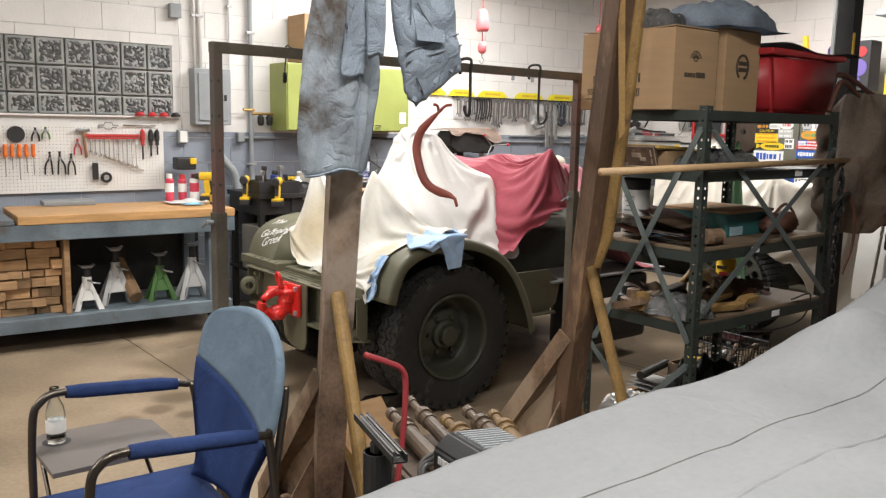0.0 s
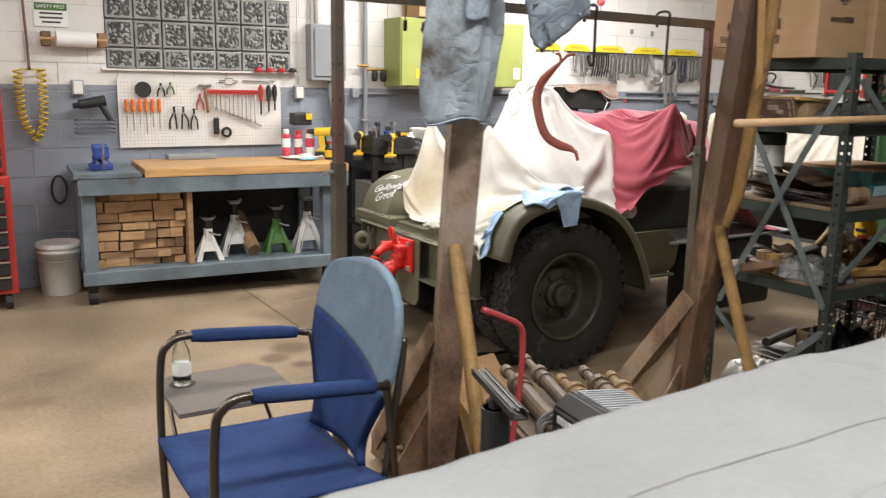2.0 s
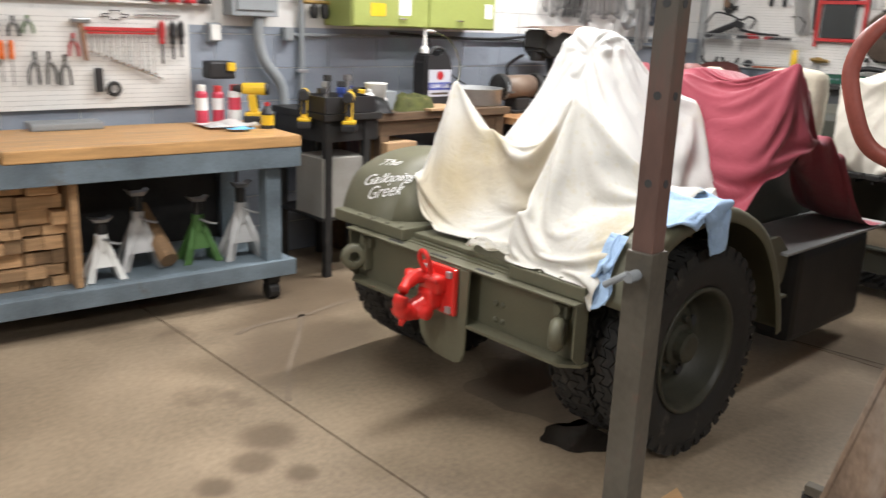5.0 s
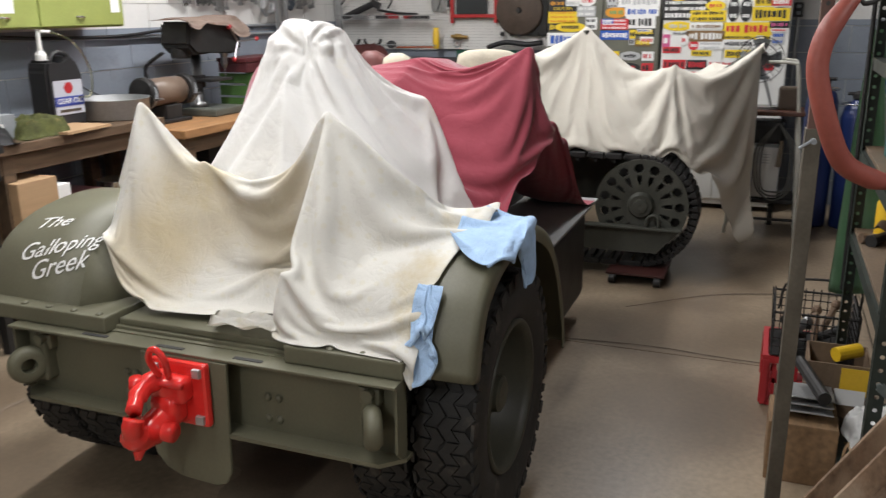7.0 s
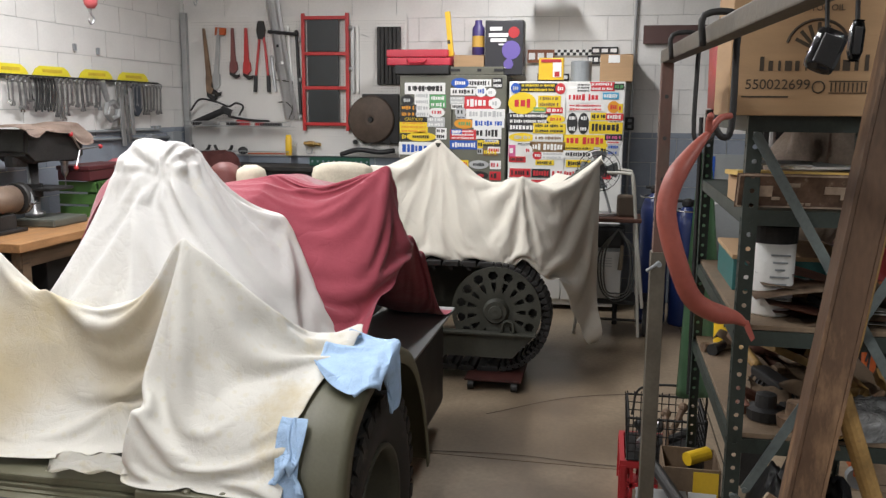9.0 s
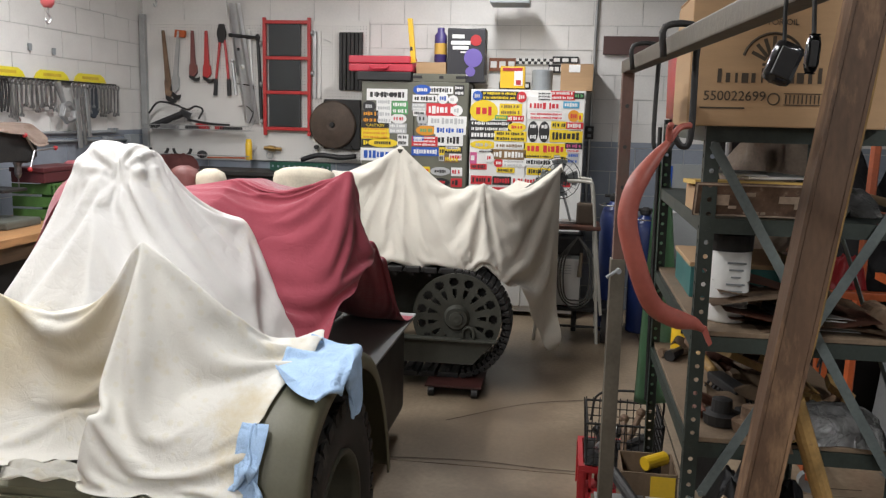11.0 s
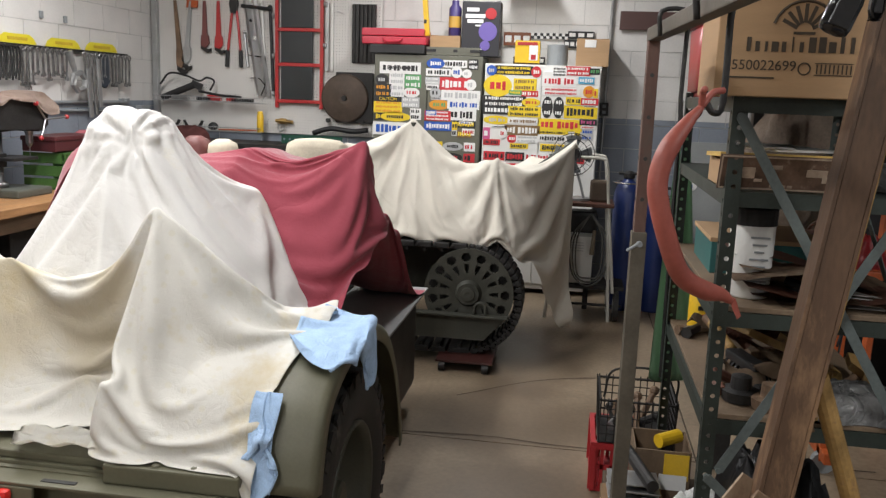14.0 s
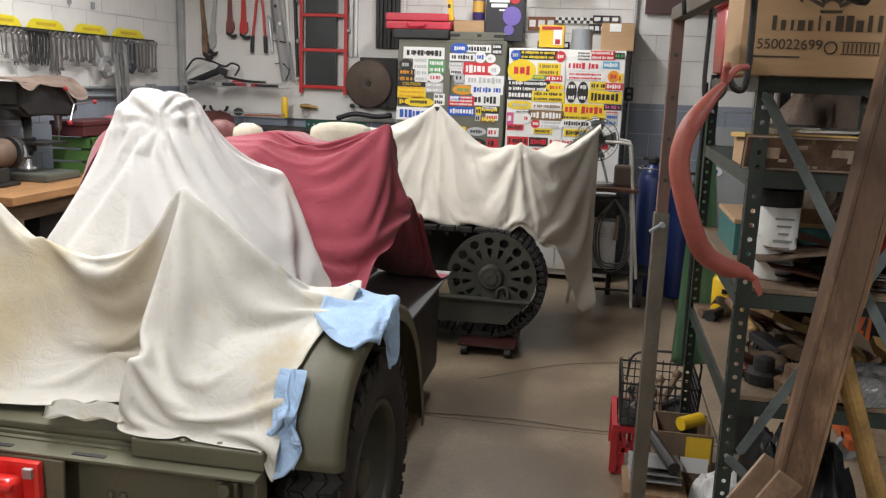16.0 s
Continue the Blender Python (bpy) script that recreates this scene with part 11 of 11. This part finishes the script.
D, Wc = drab_cup, white_cup
sticker(D, 5.26, 1.86, 4.96, 1.78, "w", mark="k")
sticker(D, 5.22, 1.845, 5.02, 1.80, "y", mark="k")
sticker(D, 5.31, 1.76, 5.21, 1.685, "k", mark="s", oval=True)
sticker(D, 5.19, 1.77, 5.08, 1.60, "w", mark="s", lines=4)
sticker(D, 5.06, 1.76, 4.94, 1.67, "g", mark="w", lines=2)
sticker(D, 5.31, 1.68, 5.19, 1.59, "k", mark="o", lines=2)
sticker(D, 5.07, 1.66, 4.95, 1.59, "w", mark="r", oval=True)
sticker(D, 5.31, 1.545, 5.10, 1.46, "y", mark="o", lines=3)
cau = sticker(D, 5.31, 1.585, 5.10, 1.547, "k", mark="k")
lettering("CAUTION", 0.034, Matrix.Translation((8.148, 5.205, 1.566)) @ FACE_WEST, INKS["y"], D)
sticker(D, 5.08, 1.58, 4.95, 1.51, "s", mark="w", lines=2)
sticker(D, 5.31, 1.45, 5.20, 1.395, "k", mark="y")
sticker(D, 5.25, 1.455, 5.03, 1.39, "y", mark="k", oval=True)
sticker(D, 5.01, 1.49, 4.93, 1.41, "w", mark="k", lines=2)
sticker(D, 5.31, 1.37, 5.04, 1.28, "w", mark="b")
sticker(D, 4.88, 1.90, 4.75, 1.83, "b", mark="w", oval=True)
sticker(D, 4.74, 1.89, 4.57, 1.84, "w", mark="k")
sticker(D, 4.54, 1.90, 4.47, 1.83, "k", mark="w", lines=2)
sticker(D, 4.88, 1.82, 4.70, 1.77, "w", mark="k")
sticker(D, 4.68, 1.84, 4.60, 1.76, "w", mark="b", oval=True)
sticker(D, 4.59, 1.82, 4.52, 1.76, "w", mark="s", oval=True)
sticker(D, 4.89, 1.75, 4.78, 1.70, "s", mark="w", lines=2)
sticker(D, 4.76, 1.75, 4.54, 1.66, "r", mark="w")
sticker(D, 4.56, 1.74, 4.48, 1.665, "w", mark="s", oval=True)
sticker(D, 4.85, 1.67, 4.77, 1.59, "s", mark="k", oval=True)
sticker(D, 4.74, 1.65, 4.46, 1.58, "w", mark="s")
sticker(D, 4.85, 1.57, 4.70, 1.50, "o", mark="g", oval=True)
sticker(D, 4.69, 1.57, 4.46, 1.51, "w", mark="b")
sticker(D, 4.68, 1.50, 4.48, 1.42, "w", mark="k")
sticker(D, 4.88, 1.48, 4.69, 1.41, "r", mark="w", lines=3)
sticker(D, 4.88, 1.485, 4.80, 1.45, "b", mark="w")
sticker(D, 4.64, 1.41, 4.48, 1.36, "k", mark="y")
sticker(D, 4.88, 1.39, 4.68, 1.33, "b", mark="w")
sticker(D, 4.61, 1.33, 4.50, 1.28, "n", mark="y")
sticker(Wc, 4.39, 1.86, 4.32, 1.79, "b", mark="s", oval=True)
sticker(Wc, 4.31, 1.86, 4.04, 1.80, "k", mark="y", lines=2)
sticker(Wc, 4.03, 1.86, 3.96, 1.785, "r", mark="w", oval=True)
sticker(Wc, 4.40, 1.78, 4.20, 1.63, "y", mark="r", oval=True)
sticker(Wc, 4.16, 1.76, 4.00, 1.68, "y", mark="n", lines=2)
sticker(Wc, 4.20, 1.67, 4.11, 1.64, "g", mark="y")
sticker(Wc, 4.10, 1.67, 3.98, 1.63, "r", mark="w")
sticker(Wc, 4.40, 1.62, 4.09, 1.545, "k", mark="w", lines=2)
sticker(Wc, 4.09, 1.61, 3.96, 1.55, "y", mark="r", oval=True)
sticker(Wc, 4.40, 1.54, 4.20, 1.48, "k", mark="w")
sticker(Wc, 4.19, 1.54, 3.96, 1.47, "y", mark="k", lines=2)
sticker(Wc, 4.39, 1.46, 4.20, 1.40, "y", mark="s", oval=True)
sticker(Wc, 4.19, 1.445, 3.97, 1.41, "w", mark="n")
sticker(Wc, 4.21, 1.39, 3.96, 1.32, "n", mark="w")
sticker(Wc, 4.40, 1.36, 4.35, 1.28, "p", mark="w")
sticker(Wc, 4.27, 1.36, 4.21, 1.29, "w", mark="r", oval=True)
sticker(Wc, 4.20, 1.315, 4.13, 1.255, "r", mark="w", oval=True)
sticker(Wc, 4.39, 1.27, 4.27, 1.23, "r", mark="k")
sticker(Wc, 4.12, 1.31, 3.96, 1.26, "w", mark="s", lines=2)
sticker(Wc, 4.17, 1.245, 4.04, 1.21, "y", mark="k")
sticker(Wc, 3.86, 1.86, 3.76, 1.80, "w", mark="k", lines=3)
sticker(Wc, 3.75, 1.87, 3.58, 1.81, "r", mark="w", lines=2)
sticker(Wc, 3.57, 1.86, 3.50, 1.82, "k", mark="g")
sticker(Wc, 3.93, 1.79, 3.69, 1.72, "w", mark="r")
sticker(Wc, 3.65, 1.79, 3.54, 1.745, "c", mark="w")
sticker(Wc, 3.92, 1.70, 3.66, 1.65, "w", mark="r", lines=2)
sticker(Wc, 3.61, 1.72, 3.53, 1.64, "o", mark="r", oval=True)
sticker(Wc, 3.93, 1.62, 3.855, 1.475, "k", mark="w", oval=True, lines=2)
sticker(Wc, 3.84, 1.62, 3.765, 1.475, "k", mark="w", oval=True, lines=2)
sticker(Wc, 3.74, 1.63, 3.63, 1.58, "y", mark="k")
sticker(Wc, 3.62, 1.625, 3.50, 1.58, "r", mark="w")
sticker(Wc, 3.74, 1.56, 3.51, 1.475, "y", mark="k")
sticker(Wc, 3.94, 1.45, 3.63, 1.37, "y", mark="r")
sticker(Wc, 3.94, 1.36, 3.73, 1.335, "y", mark="k")
sticker(Wc, 3.62, 1.46, 3.50, 1.42, "k", mark="p")
sticker(Wc, 3.94, 1.325, 3.73, 1.275, "w", mark="k")
sticker(Wc, 3.92, 1.25, 3.75, 1.20, "y", mark="k")
sticker(Wc, 3.60, 1.38, 3.52, 1.30, "s", mark="b", lines=2)

fill = random.Random(12)
for cup, ya, yb, z1 in ((D, 5.30, 4.47, 1.30), (Wc, 4.38, 3.52, 1.24)):
    y = ya
    while y > yb + 0.08:
        w = fill.uniform(0.09, 0.19)
        for row in range(2):
            sticker(cup, y, z1 - 0.07 - 0.09 * row, max(yb, y - w * 0.85), z1 - 0.13 - 0.09 * row, fill.choice("wwykrsb"), mark=fill.choice("kr"), oval=fill.random() < 0.2)
        y -= w
for y0, z1, y1, z0, back, mark in ((4.88, 1.695, 4.79, 1.655, "w", "k"), (4.84, 1.595, 4.76, 1.575, "s", "k"), (4.60, 1.405, 4.50, 1.385, "w", "b"), (4.66, 1.395, 4.62, 1.34, "y", "k"), (4.45 + 0.12, 1.345, 4.48, 1.30, "w", "r"), (4.66, 1.33, 4.62, 1.29, "s", "k"),
                                 (3.66, 1.36, 3.62, 1.30, "y", "k"), (3.70, 1.325, 3.63, 1.28, "r", "w"), (3.60, 1.57, 3.50, 1.56, "w", "k"), (4.33, 1.385, 4.22, 1.37, "w", "k"), (3.53, 1.70, 3.50, 1.64, "y", "r"), (3.61, 1.41, 3.51, 1.39, "w", "r")):
    sticker(D if y0 > 4.43 else Wc, y0, z1, y1, z0, back, mark=mark)

# ---- wall fittings and the far corner ----
bm = B()
rod(bm, (8.59, 3.41, 3.3), (8.59, 3.43, 0.9), 0.012, n=10)
solid("wall_pole", bm, GALV, "thin steel conduit pole on the wall", "conduit")
so = thing("wall_socket", "black twin wall socket", "socket", (8.58, 3.43, 1.49))
bm = B()
box(bm, (8.585, 3.43, 1.545), (0.05, 0.07, 0.11), bevel=0.006)
part("box", bm, BLACK, so)
for z in (1.52, 1.57):
    bm = B()
    box(bm, (8.557, 3.43, z), (0.004, 0.03, 0.026), bevel=0.002)
    part("outlet", bm, STEEL_GREY, so)
bm = B()
box(bm, (8.585, 3.06, 2.275), (0.03, 0.58, 0.15), bevel=0.004)
solid("wall_board", bm, ink("dark brown board", 0.085, 0.045, 0.04), "dark brown board fixed to the wall", "board")
vd = thing("ceiling_fixture", "grey metal shade hanging from the ceiling", "light", (8.2, 4.12, 2.56))
bm = B()
box(bm, (8.3, 4.12, 2.585), (0.3, 0.32, 0.05), bevel=0.01)
part("shade", bm, STEEL_GREY, vd)
bm = B()
rod(bm, (8.3, 4.12, 2.6), (8.3, 4.12, 3.3), 0.01, n=8)
part("stem", bm, STEEL_GREY, vd)

# ---- far corner: chair with a fan, welding cart, cylinder, banner ----
CREAM_TUBE = mat("cream tube paint", (0.55, 0.54, 0.48), 0.4, var=0.12)
st = thing("step_stool", "old stool with cream tube frame and brown seat", "stool", (7.6, 3.48, 0))
bm = B()
box(bm, (7.58, 3.55, 0.865), (0.36, 0.42, 0.03), bevel=0.008)
part("seat", bm, LEATHER, st)
for x in (7.42, 7.74):
    bm = B()
    tube(bm, curve([(x, 3.60, 1.21), (x, 3.45, 1.205), (x, 3.41, 1.16), (x, 3.38, 0.85), (x, 3.31, 0.22)], 5), 0.012, 8)
    part("frame_tube", bm, CREAM_TUBE, st)
    bm = B()
    tube(bm, [(x, 3.72, 0.86), (x, 3.80, 0.0)], 0.012, 8)
    part("leg", bm, CREAM_TUBE, st)
    bm = B()
    tube(bm, [(x, 3.38, 0.8), (x, 3.33, 0.0)], 0.012, 8)
    part("leg", bm, CREAM_TUBE, st)
bm = B()
box(bm, (7.55, 3.45, 0.96), (0.10, 0.14, 0.16), bevel=0.02)
solid("bag", bm, mat("brown canvas", (0.10, 0.075, 0.055), 0.9, var=0.2), "small brown canvas bag on the stool", "bag")
fn = thing("desk_fan", "round wire desk fan with grey blades", "fan", (7.6, 3.66, 0.88))
bm = B()
for k in range(22):
    a = k * math.pi / 11
    tube(bm, [(7.54 - 0.035 * math.sin(math.pi * t / 4), 3.66 + (0.02 + 0.135 * t / 4) * math.cos(a), 1.22 + (0.02 + 0.135 * t / 4) * math.sin(a)) for t in range(5)], 0.0016, 4)
for r in (0.155, 0.11, 0.06):
    tube(bm, [(7.52, 3.66 + r * math.cos(k * math.pi / 12), 1.22 + r * math.sin(k * math.pi / 12)) for k in range(24)], 0.003, 5, True)
part("guard", bm, BLACK_STEEL, fn)
for k in range(4):
    bm = sheet(lambda u, v: Vector((7.56 + 0.03 * (v - 0.5), 3.66 + (0.03 + 0.11 * u) * math.cos(k * math.pi / 2 + 0.9 * (v - 0.5)), 1.22 + (0.03 + 0.11 * u) * math.sin(k * math.pi / 2 + 0.9 * (v - 0.5)))), 5, 5)
    bmesh.ops.solidify(bm, geom=list(bm.faces), thickness=0.003)
    part("blade", bm, STEEL_GREY, fn)
bm = B()
rod(bm, (7.54, 3.66, 1.22), (7.68, 3.66, 1.22), 0.05, n=14)
part("motor", bm, BLACK_STEEL, fn)
bm = B()
tube(bm, curve([(7.6, 3.66, 1.18), (7.58, 3.60, 1.02), (7.56, 3.56, 0.885)]), 0.01, 7)
rod(bm, (7.58, 3.6, 0.882), (7.58, 3.6, 0.90), 0.09, n=20)
part("stand", bm, GALV, fn)
wc = thing("welding_cart", "low black welding cart with two wheels", "cart", (7.65, 3.45, 0))
bm = B()
box(bm, (7.65, 3.50, 0.24), (0.34, 0.55, 0.03), bevel=0.004)
part("deck", bm, BLACK_STEEL, wc)
for y in (3.28, 3.70):
    bm = B()
    lathe(bm, (7.46, y, 0.115), [(0.05, -0.02), (0.115, -0.018), (0.115, 0.018), (0.05, 0.02)], 24, "y")
    wl = part("wheel", bm, RUBBER, wc)
    bm = B()
    lathe(bm, (7.46, y, 0.115), [(0.05, -0.022), (0.05, 0.022)], 16, "y")
    part("hub", bm, STEEL_GREY, wl)
bm = B()
rod(bm, (7.46, 3.24, 0.115), (7.46, 3.74, 0.115), 0.01)
part("axle", bm, BLACK_STEEL, wc)
bm = B()
rod(bm, (7.78, 3.5, 0.0), (7.78, 3.5, 0.24), 0.02)
part("prop_leg", bm, BLACK_STEEL, wc)
wx = thing("welder", "white welder box with blue print and cables", "welder", (7.65, 3.62, 0.26))
bm = B()
box(bm, (7.65, 3.60, 0.44), (0.3, 0.26, 0.36), bevel=0.01)
part("case", bm, WHITE_PLASTIC, wx)
bar(wx, (7.497, 3.66, 0.40), 0.03, 0.12, FACE_WEST, INKS["b"])
for k in range(4):
    bar(wx, (7.497, 3.60, 0.57 - 0.02 * k), 0.12, 0.006, FACE_WEST, INKS["s"])
bm = B()
for k in range(3):
    w = 0.13 - 0.02 * k
    tube(bm, curve([(7.45, 3.50, 0.80), (7.43, 3.50 + w, 0.62), (7.43, 3.50 + w * 0.9, 0.36), (7.43, 3.50, 0.26 + 0.03 * k), (7.43, 3.50 - w * 0.9, 0.36), (7.43, 3.50 - w, 0.62), (7.45, 3.50, 0.80)]), 0.006, 6)
part("cable", bm, mat("grey cable", (0.12, 0.12, 0.11), 0.5), wx, smooth=True)
bm = B()
rod(bm, (7.42, 3.47, 0.68), (7.42, 3.48, 0.50), 0.012, 0.018, n=8)
part("electrode_holder", bm, mat("tan rubber", (0.25, 0.2, 0.14), 0.6), wx)
bm = B()
box(bm, (7.62, 3.6, 0.72), (0.22, 0.3, 0.16), bevel=0.03)
solid("welding_helmet", bm, BLACK, "black welding helmet below the stool seat", "helmet")
for y, h, lab in ((3.22, 1.02, "navy blue gas cylinder with black valve"), (2.98, 0.92, "second navy blue gas cylinder")):
    cy = thing("gas_cylinder", lab, "gas cylinder", (7.9, y, 0), group="gas cylinders")
    bm = B()
    lathe(bm, (7.9, y, 0), [(0.105, 0.0), (0.11, 0.02), (0.11, h - 0.12), (0.09, h - 0.05), (0.04, h), (0.03, h + 0.02)], 24)
    part("body", bm, mat("navy enamel", (0.015, 0.03, 0.12), 0.35, var=0.15), cy, smooth=True)
    bm = B()
    lathe(bm, (7.9, y, h), [(0.03, 0), (0.045, 0.02), (0.045, 0.05), (0.02, 0.07)], 14)
    rod(bm, (7.9, y - 0.08, h + 0.05), (7.9, y + 0.08, h + 0.05), 0.012, n=8)
    part("valve", bm, BLACK_STEEL, cy)
    bm = B()
    tube(bm, [(7.9 + 0.115 * math.cos(k * math.pi / 10), y + 0.115 * math.sin(k * math.pi / 10), h - 0.02) for k in range(20)], 0.006, 6, True)
    part("strap", bm, CHROME, cy)
bn = thing("banner_board", "grey panel with blue stripe and white oval", "sign", (8.0, 2.78, 0.9))
bm = B()
box(bm, (8.05, 2.66, 0.95), (0.02, 0.42, 0.75))
part("panel", bm, mat("pale grey panel", (0.30, 0.32, 0.32), 0.5, var=0.08), bn)
bar(bn, (8.037, 2.80, 1.15), 0.035, 0.32, FACE_WEST, INKS["b"])
bm = B()
prism(bm, [(2.78 + 0.09 * math.cos(k * math.pi / 10), 0.98 + 0.045 * math.sin(k * math.pi / 10)) for k in range(20)], 8.034, 8.038, "x")
part("oval", bm, PAPER, bn)
bar(bn, (8.032, 2.78, 0.98), 0.11, 0.03, FACE_WEST, INKS["b"])
bm = B()
box(bm, (8.05, 2.66, 0.29), (0.04, 0.40, 0.57))
solid("steel_drum", bm, STEEL_GREY, "grey stand under the sign panel", "stand")

# orange engine hoist behind the shelf
oh = thing("engine_hoist", "orange steel engine hoist frame with holes", "hoist", (5.3, 2.2, 0))
bm = B()
rod(bm, (5.20, 2.28, 0.2), (5.35, 2.20, 1.95), 0.024, n=6)
part("mast", bm, ORANGE, oh)
bm = B()
box(bm, (5.25, 2.25, 1.25), (0.5, 0.06, 0.05), Matrix.Rotation(0.05, 3, "Y"))
part("cross_bar", bm, ORANGE, oh)
for y in (2.05, 2.45):
    bm = B()
    box(bm, (5.30, y, 0.92), (0.6, 0.035, 0.035), bevel=0.004)
    part("side_bar", bm, ORANGE, oh)
    bm = B()
    box(bm, (5.05, y, 0.48), (0.05, 0.05, 0.84), bevel=0.004)
    part("leg", bm, ORANGE, oh)
    bm = B()
    rod(bm, (5.03, y, 0.05), (5.07, y, 0.05), 0.05, n=14)
    part("caster", bm, STEEL_GREY, oh)
    bm = B()
    box(bm, (5.30, y, 0.10), (0.7, 0.05, 0.05), bevel=0.004)
    part("foot_bar", bm, ORANGE, oh)
bm = B()
box(bm, (5.05, 2.25, 0.92), (0.05, 0.45, 0.035), bevel=0.004)
part("front_bar", bm, ORANGE, oh)
# black column and far shelf seen past the boxes
bm = B()
box(bm, (5.0, 2.92, 1.65), (0.09, 0.09, 3.3), bevel=0.004)
col = solid("roof_column", bm, BLACK_STEEL, "black square steel roof column", "column", kind="structure")
bm = B()
rod(bm, (4.90, 2.94, 1.0), (4.90, 2.94, 3.3), 0.013, n=8)
solid("conduit_pipe", bm, GALV, "thin pale conduit beside the column", "conduit")
bm = B()
box(bm, (4.96, 2.868, 2.0), (0.02, 0.004, 0.12))
solid("yellow_tape", bm, YELLOW_PLASTIC, "yellow tape on the column", "tape")

# near-black mound added to keep the space behind the shelf dim, with a red bag before it
pile("machine_cover", "near-black mound added for dim machinery behind the shelf", "cover", (6.25, 1.95, 0), (0.9, 1.6, 1.5), mat("near-black backdrop", (0.022, 0.021, 0.022), 0.9, var=0.4, scale=5, bump=0.3), 81, n=22, bumps=0.4)
pile("red_bag", "small red cloth bag on the hoist frame", "bag", (5.12, 2.36, 0.94), (0.10, 0.16, 0.16), RED_PLASTIC, 83, n=12)

# brush, leather scraps and card on the shelf at 0.78
br = thing("bench_brush", "black bench brush with a yellow wooden handle", "brush", (3.98, 3.10, 0.798))
bm = B()
tube(bm, curve([(4.16, 3.16, 0.90), (4.08, 3.13, 0.875), (3.98, 3.10, 0.845)]), 0.017, 10)
part("handle", bm, RUST_YELLOW, br, smooth=True)
bm = B()
box(bm, (3.88, 3.07, 0.838), (0.20, 0.055, 0.03), Matrix.Rotation(0.28, 3, "Z"), bevel=0.008)
part("stock", bm, BLACK, br)
bm = B()
tuft = random.Random(5)
for k in range(160):
    a, b = tuft.uniform(-0.095, 0.095), tuft.uniform(-0.024, 0.024)
    q = Vector((3.88, 3.07, 0)) + Matrix.Rotation(0.28, 3, "Z") @ Vector((a, b, 0))
    rod(bm, (q.x, q.y, 0.826), (q.x + a * 0.12, q.y + b * 0.5, 0.801), 0.0028, 0.002, n=4)
tagged(part("bristle_tuft", bm, BLACK, br), kind="stuff")
for k in range(10):
    cx, cy, tn, ln = tuft.uniform(3.58, 4.30), tuft.uniform(2.84, 3.16), tuft.uniform(0, 3.1), tuft.uniform(0.10, 0.19)

    def scrap(u, v, cx=cx, cy=cy, tn=tn, ln=ln, k=k):
        a, b = (u - 0.5) * ln, (v - 0.5) * ln * (0.45 + 0.2 * math.sin(5 * u + k))
        return Vector((cx + a * math.cos(tn) - b * math.sin(tn), cy + a * math.sin(tn) + b * math.cos(tn), 0.815 + 0.006 * k + 0.022 * math.sin(4 * u + k) * math.cos(3 * v + k) + 0.012 * u))
    bm = sheet(scrap, 10, 8)
    bmesh.ops.solidify(bm, geom=list(bm.faces), thickness=0.003)
    solid("leather_scrap", bm, LEATHER if k % 3 else DIRTY_CARD, "curled brown leather scrap on the shelf", "leather", smooth=True, group="leather scraps")
